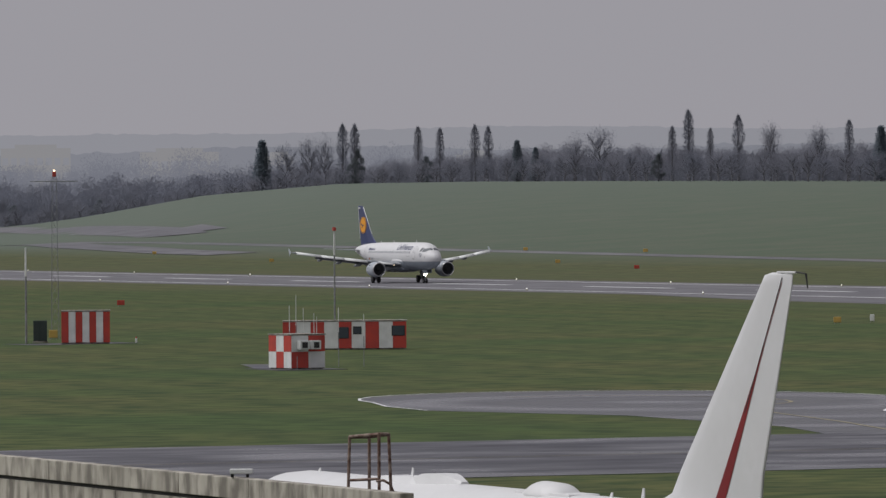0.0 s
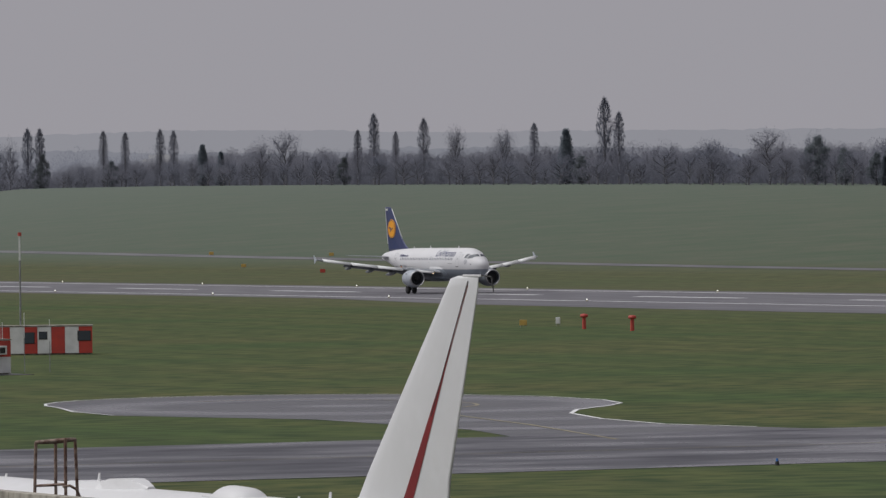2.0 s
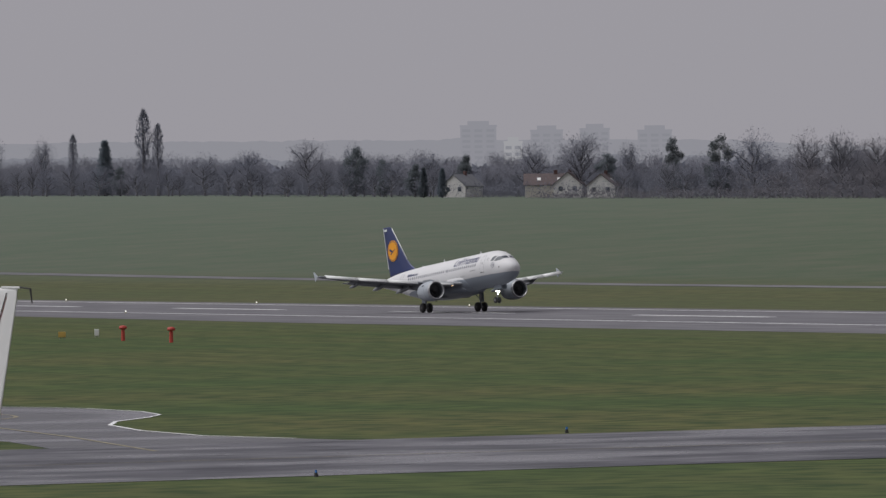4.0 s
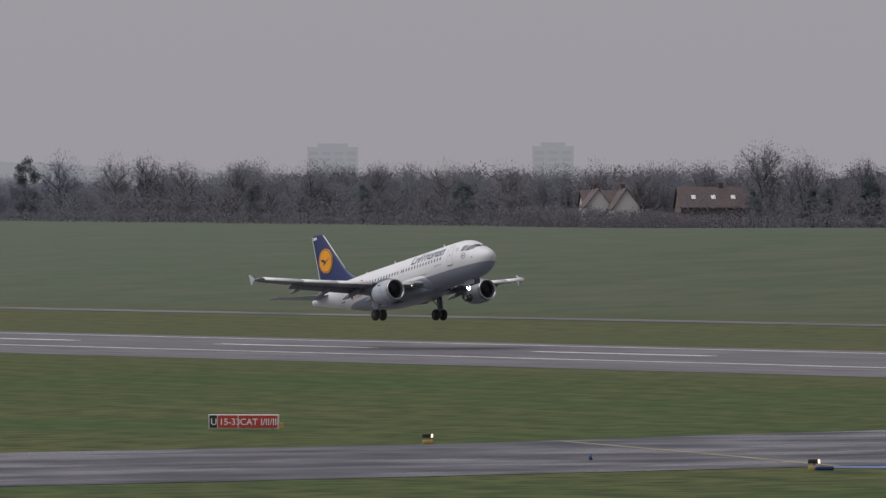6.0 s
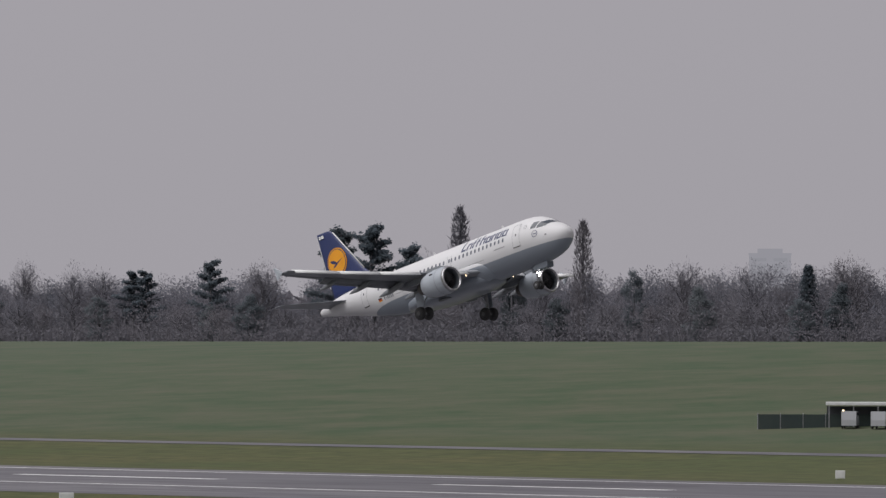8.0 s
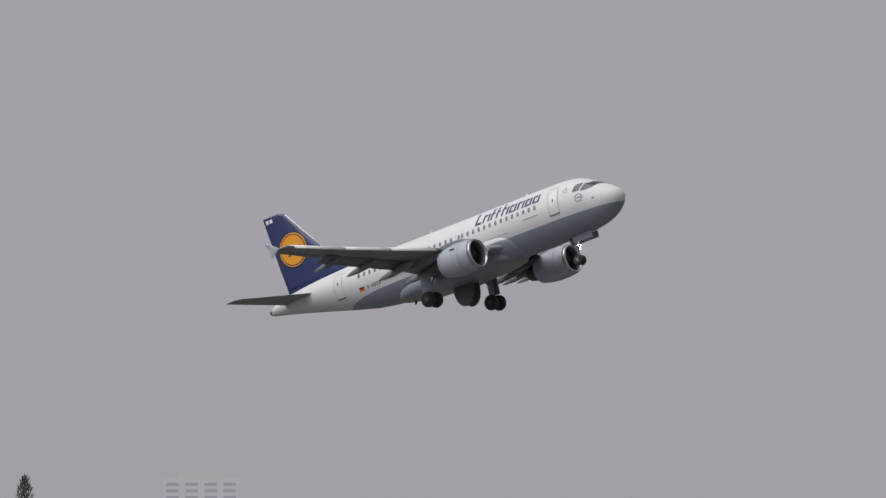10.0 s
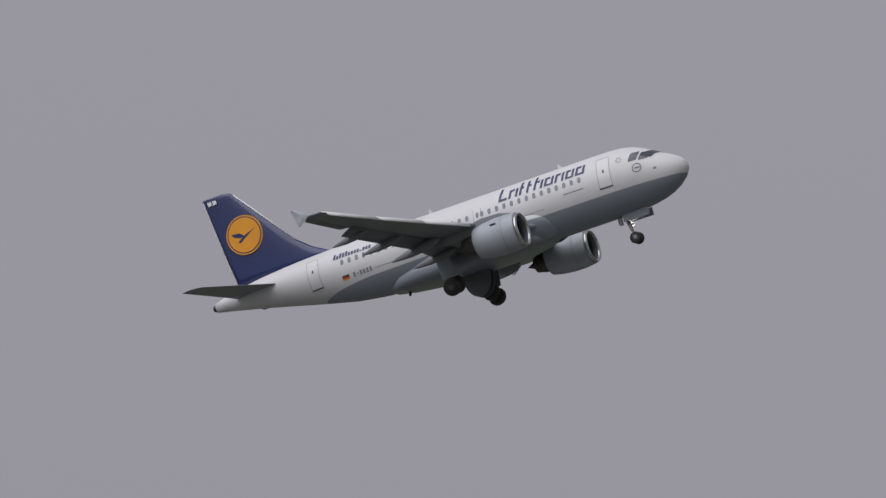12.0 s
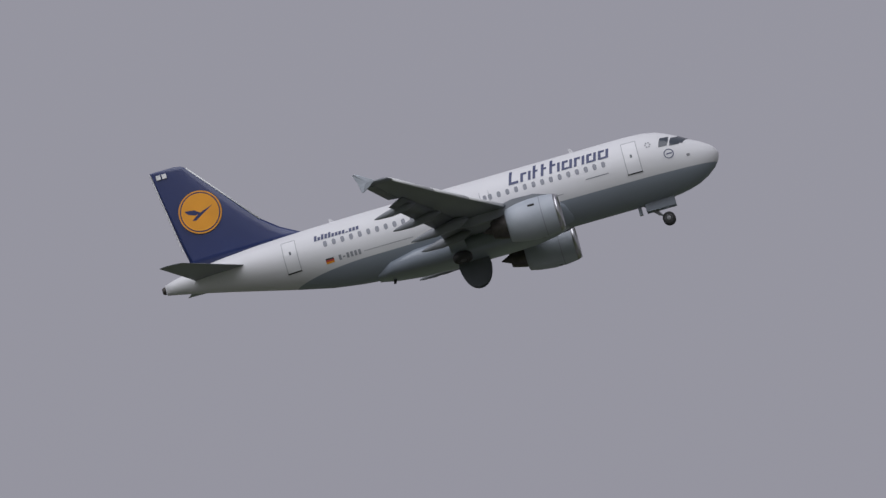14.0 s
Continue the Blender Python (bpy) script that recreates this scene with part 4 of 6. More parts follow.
def leaf_tree(seed, kind, mat, label, name):
    """Evergreen of unit height 10 m with a crown of small leaf sprays."""
    rnd = random.Random(seed)
    root = empty(name, pose(0, 0, 0), label, "tree")
    tv, tf, wv, wf = [], [], [], []
    cone_between(tv, tf, Vector((0, 0, 0)), Vector((0.1, 0, 9.5)), 0.25, 0.03, 6)

    def spray(c, r, n):
        for _ in range(n):
            d = Vector((rnd.gauss(0, 1), rnd.gauss(0, 1), rnd.gauss(0, 0.35 if kind == "pine" else 0.7)))
            p = c + d.normalized() * r * rnd.random() ** 0.4
            a = Vector((rnd.uniform(-1, 1), rnd.uniform(-1, 1), rnd.uniform(-0.6, 0.6))).normalized() * rnd.uniform(0.09, 0.19)
            b = a.orthogonal().normalized() * rnd.uniform(0.10, 0.18)
            k = len(wv)
            wv.extend([tuple(p - a), tuple(p + b), tuple(p + a)])
            wf.append((k, k + 1, k + 2))

    if kind == "cone":
        for i in range(90):
            u = (i + 0.5) / 90
            rad = 1.75 * (1 - u) ** 0.75 * min(1, 0.5 + 3 * u) + 0.08
            a = 2.4 * i
            for rr in (0.35, 0.8):
                spray(Vector((math.cos(a) * rad * rr, math.sin(a) * rad * rr, 0.5 + 9.4 * u)), 0.40, 40)
    elif kind == "pine":
        for i in range(16):
            u = 0.34 + 0.66 * i / 15
            rad = rnd.uniform(1.0, 2.5) * (1.15 - u) * 1.7 + 0.2
            a = 2.4 * i + rnd.uniform(-0.4, 0.4)
            p = Vector((0, 0, 9.3 * u - 0.4))
            q = Vector((math.cos(a) * rad, math.sin(a) * rad, 9.3 * u + 0.25))
            cone_between(tv, tf, p, q, 0.07, 0.03, 4)
            for j in range(5):
                spray(p.lerp(q, 0.25 + 0.19 * j), 0.50, 75)
    else:
        for i in range(34):
            a, u = rnd.uniform(0, 2 * math.pi), rnd.random()
            rad = 2.6 * math.sin(math.pi * (0.15 + 0.8 * u)) * rnd.uniform(0.3, 1)
            spray(Vector((math.cos(a) * rad, math.sin(a) * rad, 0.8 + 8.6 * u)), 0.95, 210)
    mesh_from("trunk", tv, tf, BARK, root)
    mesh_from("crown", wv, wf, mat, root)
    return root


def spot(x, y, height, turn=0.0, fat=1.0):
    s = height / 10
    return Matrix.Translation((x, y, ground_z(x, y) - 0.1)) @ Matrix.Rotation(turn, 4, "Z") @ Matrix.Diagonal((s * fat, s * fat, s, 1))


KINDS = {}
# the pale set repeats the dark one, tinted for haze, beyond x = -1420
for tone, mat, word in (("dark", TWIG_DARK, "dark brown"), ("pale", TWIG_HAZED, "haze-grey")):
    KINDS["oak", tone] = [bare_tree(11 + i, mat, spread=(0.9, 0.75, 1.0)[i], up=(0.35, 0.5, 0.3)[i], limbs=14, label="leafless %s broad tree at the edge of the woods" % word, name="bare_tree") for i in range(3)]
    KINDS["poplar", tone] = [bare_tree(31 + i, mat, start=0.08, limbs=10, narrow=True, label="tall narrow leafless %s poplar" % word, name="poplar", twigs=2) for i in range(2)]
KINDS["conifer"] = [leaf_tree(51, "cone", NEEDLE, "dark green pointed conifer among bare trees", "conifer")]
KINDS["pine"] = [leaf_tree(61 + i, "pine", NEEDLE, "dark green pine with uneven layered crown", "pine_tree") for i in range(2)]
KINDS["bush"] = [leaf_tree(71 + i, "bush", IVY, "dense dark evergreen tree at the wood edge", "evergreen_tree") for i in range(2)]
USED = set()
PICK = random.Random(5)


def plant(kind, x, y, height, fat=1.0):
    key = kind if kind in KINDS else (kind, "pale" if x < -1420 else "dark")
    src = PICK.choice(KINDS[key])
    m = spot(x, y, height, PICK.uniform(0, 6.28), fat)
    if src.name not in USED:
        USED.add(src.name)
        src.matrix_basis = m
        src["group"] = "trees of the wood edge"
        return src
    return copy_thing(src, m @ Matrix.Diagonal((1 / src.scale[0], 1 / src.scale[1], 1 / src.scale[2], 1)))


for x, h in ((-2216, 23.8), (-2205, 23.2), (-2148, 20.1), (-2129, 18.9), (-2099, 19.3), (-2088, 18.6), (-1943, 17.0), (-1931, 21.9), (-1915, 16.3), (-1895, 20.2), (-1819, 18.0),
             (-1773, 25.0), (-1764, 20.7), (-982, 25.9), (-948, 22.8), (-826, 16.3), (-823, 16.5), (-819, 16.0), (-815, 13.6), (-766, 20.4)):
    plant("poplar", x, 870, h, 1.15 if h < 17 else 1.3)
for x, h in ((-2293, 22.0), (-2064, 13.4), (-2049, 11.0), (-1798, 15.8), (-889, 13.6), (-851, 12.8), (-728, 13.4)):
    plant("conifer", x, 870, h, 1.3)
for x, h in ((-1571, 7.7), (-1561, 7.5)):
    plant("conifer", x, 850, h, 1.3)
for x, h in ((-1079, 14.4), (-1075, 14.5), (-1016, 22.4), (-1007, 23.0), (-996, 18.9), (-1055, 16.5)):
    plant("pine", x, 870, h, 1.15)
for x, h, fat in ((-2192, 14.6, 0.6), (-1638, 13.5, 0.95), (-1578, 11.2, 0.95), (-1505, 11.3, 1.1), (-1473, 15.1, 0.7), (-1451, 15.6, 0.85), (-963, 16.6, 0.62), (-1120, 11.0, 1.0),
                  (-844, 12.0, 1.0), (-795, 14.0, 0.7), (-746, 12.2, 0.8), (-930, 13.5, 0.65), (-1205, 8.0, 0.8), (-1180, 7.0, 0.8), (-1171, 8.5, 0.9), (-713, 14.5, 0.7)):
    plant("bush", x, 866, h, fat)
for x, h, fat in ((-2265, 21.0, 0.65), (-2242, 21.5, 0.65), (-2227, 21.0, 0.5), (-1993, 18.3, 0.8), (-2012, 15.4, 0.9), (-1868, 18.8, 0.55), (-1835, 17.6, 0.62), (-1731, 12.5, 1.2), (-1704, 13.6, 1.1),
                  (-1669, 16.4, 1.0), (-1643, 14.8, 0.8), (-1628, 11.8, 0.95), (-1601, 12.6, 1.15), (-1521, 17.5, 1.1), (-1546, 15.1, 0.95), (-1498, 14.9, 0.65), (-1438, 16.8, 1.1), (-1414, 16.4, 0.95), (-1399, 16.9, 0.95)):
    plant("oak", x, 868, h, fat)
for x, h, fat in ((-1158, 19.1, 1.05), (-1179, 15.0, 1.0), (-1201, 14.2, 1.05), (-1218, 14.7, 0.95), (-1145, 16.3, 0.75), (-1125, 15.5, 0.6), (-1111, 17.7, 0.55), (-1095, 15.9, 0.85), (-1087, 15.3, 0.85),
                  (-1037, 16.6, 0.85), (-977, 19.0, 0.45), (-957, 14.6, 0.75), (-989, 17.2, 0.65), (-919, 15.6, 0.95), (-901, 14.6, 0.75), (-877, 16.2, 0.95), (-861, 18.2, 0.75), (-788, 15.0, 0.7), (-754, 13.8, 1.1),
                  (-1250, 14.0, 1.0), (-1275, 14.5, 0.95), (-1302, 15.0, 0.9), (-1330, 14.4, 1.0), (-1360, 15.4, 0.95), (-1383, 15.8, 0.9)):
    plant("oak", x, 868, h, fat)
# the ordinary trees of the front row, with gaps where houses stand
x = -2680.0
while x < -600:
    if not any(a < x < b for a, b in ((-1224, -1158), (-1578, -1488), (-842, -803))):
        plant("bush" if PICK.random() < (0.42 if x > -960 else 0.24 if x > -1420 else 0.10) else "oak", x + PICK.uniform(-2, 2), 860 + PICK.uniform(-6, 6), PICK.uniform(7.0, 10.5), PICK.uniform(0.9, 1.25))
    x += PICK.uniform(7.5, 12.5)


def light_tree(seed):
    """Bare tree of unit height 10 m as plain arrays: a rounded crown of short fine twigs, for the uncounted rows behind."""
    rnd = random.Random(seed)
    v, f = [], []
    cone_between(v, f, Vector((0, 0, 0)), Vector((0.1, 0.1, 7)), 0.20, 0.04, 4)
    lobes = [(Vector((rnd.uniform(-1.7, 1.7), rnd.uniform(-1.7, 1.7), rnd.uniform(4.0, 7.6))), rnd.uniform(1.5, 2.2)) for _ in range(7)]
    for c, r in lobes:
        cone_between(v, f, Vector((0, 0, 2.5)), c, 0.08, 0.02, 3)
    for j in range(1250):
        c, r = rnd.choice(lobes)
        d = Vector((rnd.gauss(0, 1), rnd.gauss(0, 1), rnd.gauss(0.15, 1))).normalized()
        q = c + d * r * rnd.random() ** 0.6
        e = (d + Vector((rnd.gauss(0, 0.6), rnd.gauss(0, 0.6), rnd.gauss(0.4, 0.5)))).normalized() * rnd.uniform(0.18, 0.40)
        w = e.orthogonal().normalized() * rnd.uniform(0.035, 0.06)
        k0 = len(v)
        v.extend([tuple(q - w), tuple(q + w), tuple(q + e)])
        f.append((k0, k0 + 1, k0 + 2))
    return np.array(v), f


LIGHT = [light_tree(90 + i) for i in range(4)]


def woods(name, x0, x1, rows, mat, label, seed):
    rng = np.random.default_rng(seed)
    vs, fs, base = [], [], 0
    for y, lo, hi, step in rows:
        x = x0
        while x < x1:
            v, f = LIGHT[int(rng.integers(len(LIGHT)))]
            a, h, fat = rng.uniform(0, 6.28), rng.uniform(lo, hi) / (20 if -848 < x < -800 else 10), rng.uniform(0.9, 1.3)
            yy = y + rng.uniform(-7, 7)
            c, sn = math.cos(a), math.sin(a)
            w = np.empty_like(v)
            w[:, 0] = x + (v[:, 0] * c - v[:, 1] * sn) * h * fat
            w[:, 1] = yy + (v[:, 0] * sn + v[:, 1] * c) * h * fat
            w[:, 2] = ground_z(x, yy) - 0.1 + v[:, 2] * h
            vs += w.tolist()
            fs += [tuple(k + base for k in q) for q in f]
            base += len(v)
            x += step * rng.uniform(0.7, 1.3)
    return tagged(mesh_from(name, vs, fs, mat), label, "woods", kind="stuff")


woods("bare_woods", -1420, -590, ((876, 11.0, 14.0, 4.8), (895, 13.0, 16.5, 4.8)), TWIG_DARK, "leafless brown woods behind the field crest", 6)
woods("bare_woods", -2330, -1420, ((876, 8.5, 12.0, 5.5), (898, 10.5, 14.0, 5.5)), TWIG_HAZED, "leafless woods behind the field crest, tinted grey for haze", 7)
# haze as emission: a black surface glowing in one flat haze-faded colour
def haze_glow(name, colour):
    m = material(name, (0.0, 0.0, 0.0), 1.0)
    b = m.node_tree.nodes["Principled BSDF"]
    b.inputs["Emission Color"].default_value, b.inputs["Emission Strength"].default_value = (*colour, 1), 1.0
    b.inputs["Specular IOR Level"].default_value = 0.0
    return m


FAR_WOOD = haze_glow("far_hazy_wood", (0.168, 0.174, 0.203))
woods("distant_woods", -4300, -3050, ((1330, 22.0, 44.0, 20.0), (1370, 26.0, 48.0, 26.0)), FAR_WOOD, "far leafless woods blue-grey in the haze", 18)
woods("bare_woods", -3500, -2330, ((872, 14.0, 19.0, 7.0), (910, 18.0, 24.0, 7.0)), TWIG_HAZED, "tall leafless woods beyond the end of the field, tinted grey for haze", 8)


def thicket(name, x0, x1, y0, y1, lo, hi, n, mat, label, seed):
    """Undergrowth of crossing twigs heaped up in uneven mounds, uncounted."""
    rng = np.random.default_rng(seed)
    x, y = rng.uniform(x0, x1, n), rng.uniform(y0, y1, n)
    crowns = 0.5 + 0.34 * np.sin(x * 0.43 + 0.07 * y) * np.sin(x * 0.13 - 0.05 * y + 2) + 0.16 * np.sin(x * 0.041 + 0.03 * y + 1)
    hs = (lo + (hi - lo) * crowns) * rng.uniform(0.85, 1.05, n)
    for s, t in ((-1226, -1152), (-1580, -1486), (-842, -803)):
        hs[(x > s) & (x < t) & (y < 872)] *= 0.62
    hs[(x > -848) & (x < -800) & (y > 871)] *= 0.62
    z = np.array([ground_z(float(s), float(t)) for s, t in zip(x, y)]) + hs * rng.random(n) ** 0.62 - 0.6
    d = rng.normal(0, 1, (n, 3)) * (0.75, 0.75, 0.9) + (0, 0, 0.35)
    d *= (rng.uniform(0.2, 0.55, n) / np.linalg.norm(d, axis=1))[:, None]
    w = np.cross(d, rng.normal(0, 1, (n, 3)))
    w *= (rng.uniform(0.08, 0.15, n) / np.linalg.norm(w, axis=1))[:, None]
    c = np.stack([x, y, z], 1)
    v = np.stack([c - w, c + w, c + d], 1).reshape(-1, 3).tolist()
    f = [(3 * k, 3 * k + 1, 3 * k + 2) for k in range(n)]
    return tagged(mesh_from(name, v, f, mat), label, "undergrowth", kind="stuff")


thicket("undergrowth", -1420, -560, 846, 900, 4.0, 9.0, 150000, BRUSH, "dense dark leafless undergrowth along the wood edge", 1)
thicket("undergrowth", -2900, -1420, 848, 905, 4.0, 9.0, 150000, BRUSH_HAZED, "dense leafless undergrowth along the wood edge, tinted grey for haze", 2)
thicket("saplings", -1420, -560, 866, 900, 5.5, 10.0, 150000, BRUSH, "dense leafless young trees filling the woods", 21)
thicket("saplings", -2330, -1420, 866, 900, 5.0, 8.5, 100000, BRUSH_HAZED, "dense leafless young trees filling the woods, tinted grey for haze", 22)
thicket("shrubbery", -845, -798, 846, 866, 3.5, 9.5, 16000, BRUSH, "leafless scrub in front of the brick houses", 10)
thicket("shrubbery", -1218, -1150, 842, 851, 3.5, 9.0, 16000, BRUSH, "brown garden shrubs in front of the houses", 9)
thicket("hedge", -1500, -560, 841, 849, 2.0, 4.3, 45000, BRUSH, "low brown hedge along the field crest", 3)
thicket("undergrowth", -3500, -2300, 860, 1000, 5, 12, 60000, BRUSH_HAZED, "dense leafless undergrowth beyond the field, tinted grey for haze", 4)



def wood_depth(x0, x1, hi, n, mat, label, seed):
    """The massed stems and scrub deep in the woods, coarse and uncounted."""
    rng = np.random.default_rng(seed)
    x, y = rng.uniform(x0, x1, n), rng.uniform(905, 950, n)
    z = np.array([ground_z(float(s), float(t)) for s, t in zip(x, y)]) + hi * (0.8 + 0.2 * np.sin(x * 0.21) * np.sin(x * 0.067 + 1)) * rng.random(n) ** 0.8 - 0.8
    z[(x > -852) & (x < -794)] -= 14.0
    c = np.stack([x, y, z], 1)
    a, b = rng.normal(0, 0.8, (n, 3)), rng.normal(0, 0.8, (n, 3))
    v = np.stack([c - a - b, c + a - b, c + b * 1.5], 1).reshape(-1, 3).tolist()
    return tagged(mesh_from("wood_depth", v, [(3 * k, 3 * k + 1, 3 * k + 2) for k in range(n)], mat), label, "woods", kind="stuff")


wood_depth(-1420, -560, 11.5, 26000, BRUSH, "massed stems and scrub deep in the brown woods", 31)
wood_depth(-2400, -1420, 9.0, 24000, BRUSH_HAZED, "massed stems and scrub deep in the haze-tinted woods", 32)
wood_depth(-3500, -2400, 15.0, 22000, BRUSH_HAZED, "massed stems and scrub beyond the end of the field", 33)

# ---- distance ----
def ridge(reach, lift, rough, colour, seed, label):
    """A wooded skyline so far off that only its uneven tree-top outline shows."""
    bm = bmesh.new()
    last = None
    n = 1600
    for i in range(n):
        a = radians(-80 + 46 * i / (n - 1))
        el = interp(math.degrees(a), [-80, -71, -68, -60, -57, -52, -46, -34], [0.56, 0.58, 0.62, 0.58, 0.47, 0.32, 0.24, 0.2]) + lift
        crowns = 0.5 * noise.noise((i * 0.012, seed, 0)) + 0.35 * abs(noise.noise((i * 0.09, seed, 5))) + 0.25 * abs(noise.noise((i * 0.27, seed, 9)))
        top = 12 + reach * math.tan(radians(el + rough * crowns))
        pair = [bm.verts.new((reach * math.sin(a), reach * math.cos(a), z)) for z in (-20, top)]
        if last:
            bm.faces.new((last[0], pair[0], pair[1], last[1]))
        last = pair
    # the ridge sheet glows in its haze colour and takes no light
    tagged(finish("backdrop_ridge", bm, haze_glow("hazy_ridge", colour)), label, "backdrop", kind="structure")


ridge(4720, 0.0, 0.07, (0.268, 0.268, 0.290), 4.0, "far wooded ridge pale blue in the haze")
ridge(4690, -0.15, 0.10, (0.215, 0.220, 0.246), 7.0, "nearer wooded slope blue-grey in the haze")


# distant walls and panes also emit their haze-faded tones
FAR_WALL = haze_glow("hazed_grey_block", (0.262, 0.262, 0.285))
FAR_CREAM = haze_glow("hazed_cream_block", (0.252, 0.248, 0.252))
FAR_BLOCK = haze_glow("hazed_white_block", (0.335, 0.335, 0.345))
FAR_PANE = haze_glow("hazed_panes", (0.240, 0.243, 0.264))
FAR_WHITE = material("white_render", (0.62, 0.61, 0.60), 0.8, spots=(0.52, 0.51, 0.50), scale=0.05)
OLD_BRICK = material("weathered_brick", (0.105, 0.088, 0.092), 0.85, spots=(0.128, 0.104, 0.106), scale=0.6)
CREAM = material("cream_wall", (0.50, 0.47, 0.42), 0.8, spots=(0.42, 0.40, 0.36), scale=0.3)
TILE = material("brown_roof_tiles", (0.092, 0.068, 0.070), 0.8, spots=(0.110, 0.080, 0.080), scale=0.4, second=(0.074, 0.058, 0.060), scale2=2.0)
SLATE = material("slate_roof", (0.11, 0.115, 0.13), 0.7, spots=(0.15, 0.155, 0.17), scale=0.4)
BRICK = material("red_brick", (0.098, 0.052, 0.048), 0.85, spots=(0.08, 0.043, 0.040), scale=0.6, second=(0.115, 0.062, 0.056), scale2=3.0)


def tower(x, y, w, d, height, floors, cols, mat, label, turn=None):
    z = ground_z(x, y)
    root = empty("tower_block", pose(x, y, z, 0, 0, turn if turn is not None else math.degrees(math.atan2(-x, y))), label, "building", "distant tower blocks")
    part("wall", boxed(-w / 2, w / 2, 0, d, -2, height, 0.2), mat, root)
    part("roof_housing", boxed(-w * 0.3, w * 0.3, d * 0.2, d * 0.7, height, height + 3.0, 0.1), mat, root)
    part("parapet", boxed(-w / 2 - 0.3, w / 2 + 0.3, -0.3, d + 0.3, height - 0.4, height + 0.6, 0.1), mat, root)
    pane = None
    fh = height / (floors + 1)
    for i in range(max(0, floors - 12), floors):
        for j in range(cols):
            if pane is None:
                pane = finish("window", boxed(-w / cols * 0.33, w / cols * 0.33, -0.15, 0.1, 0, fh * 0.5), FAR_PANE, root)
                ob = pane
            else:
                ob = new("window", pane.data)
                ob.parent = root
            ob.location = (-w / 2 + w * (j + 0.5) / cols, 0, fh * (i + 0.9))
    return root


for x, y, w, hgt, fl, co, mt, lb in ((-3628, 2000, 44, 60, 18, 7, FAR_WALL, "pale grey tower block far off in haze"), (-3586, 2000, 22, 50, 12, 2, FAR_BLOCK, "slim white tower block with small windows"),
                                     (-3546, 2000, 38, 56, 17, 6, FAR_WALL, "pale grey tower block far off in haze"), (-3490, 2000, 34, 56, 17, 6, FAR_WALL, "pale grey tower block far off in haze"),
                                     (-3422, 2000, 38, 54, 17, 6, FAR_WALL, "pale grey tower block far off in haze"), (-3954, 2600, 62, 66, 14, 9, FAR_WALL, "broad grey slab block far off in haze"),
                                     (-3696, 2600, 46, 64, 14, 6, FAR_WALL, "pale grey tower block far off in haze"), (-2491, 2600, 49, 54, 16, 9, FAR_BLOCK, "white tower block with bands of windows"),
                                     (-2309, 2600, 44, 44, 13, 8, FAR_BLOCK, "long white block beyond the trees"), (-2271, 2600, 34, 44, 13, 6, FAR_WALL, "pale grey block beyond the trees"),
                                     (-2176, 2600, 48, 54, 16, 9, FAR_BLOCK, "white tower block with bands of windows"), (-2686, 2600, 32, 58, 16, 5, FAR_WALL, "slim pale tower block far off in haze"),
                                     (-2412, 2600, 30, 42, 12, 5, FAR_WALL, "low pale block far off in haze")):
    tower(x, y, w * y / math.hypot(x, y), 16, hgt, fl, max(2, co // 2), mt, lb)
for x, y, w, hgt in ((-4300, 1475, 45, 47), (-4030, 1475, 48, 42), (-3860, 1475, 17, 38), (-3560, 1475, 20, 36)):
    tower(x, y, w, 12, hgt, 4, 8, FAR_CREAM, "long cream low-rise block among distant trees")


def house(x, y, w, d, wall_h, roof_h, turn, wall, roof, label, lights=0, panes=2):
    """Gable-ended house; the gable faces local -y."""
    root = empty("house", pose(x, y, ground_z(x, y), 0, 0, turn), label, "house", "houses at the wood edge")
    bm = boxed(-w / 2, w / 2, 0, d, -1, wall_h)
    bm.faces.new([bm.verts.new(p) for p in ((-w / 2, -0.02, wall_h), (w / 2, -0.02, wall_h), (0, -0.02, wall_h + roof_h))])
    bm.faces.new([bm.verts.new(p) for p in ((-w / 2, d + 0.02, wall_h), (w / 2, d + 0.02, wall_h), (0, d + 0.02, wall_h + roof_h))])
    part("wall", bm, wall, root)
    bm = bmesh.new()
    for s in (-1, 1):
        e = 0.35
        rings = [[(s * (w / 2 + e), yy, wall_h - e * roof_h / (w / 2)), (0, yy, wall_h + roof_h), (0, yy, wall_h + roof_h + 0.18), (s * (w / 2 + e), yy, wall_h - e * roof_h / (w / 2) + 0.18)] for yy in (-0.4, d + 0.4)]
        loft(rings, bm=bm)
    part("roof", bm, roof, root)
    part("chimney", boxed(-0.35, 0.35, d * 0.6, d * 0.6 + 0.9, wall_h + roof_h * 0.6, wall_h + roof_h + 1.0, 0.03), BRICK, root)
    for i in range(panes):
        px = -w / 2 + w * (i + 0.5) / panes
        part("window", boxed(px - 0.5, px + 0.5, -0.08, 0.05, wall_h * 0.5, wall_h * 0.5 + 1.1, 0.02), GLASS_DARK, root)
    for i in range(lights):
        yy = d * (i + 0.7) / (lights + 0.4)
        u = 0.55
        m = Matrix.Translation((w / 2 * u, yy, wall_h + roof_h * (1 - u) + 0.2)) @ Matrix.Rotation(math.atan2(roof_h, w / 2), 4, "Y")
        part("roof_window", boxed(-0.6, 0.6, -0.45, 0.45, -0.03, 0.06, 0.01, m), PANEL_WHITE, root)
    return root


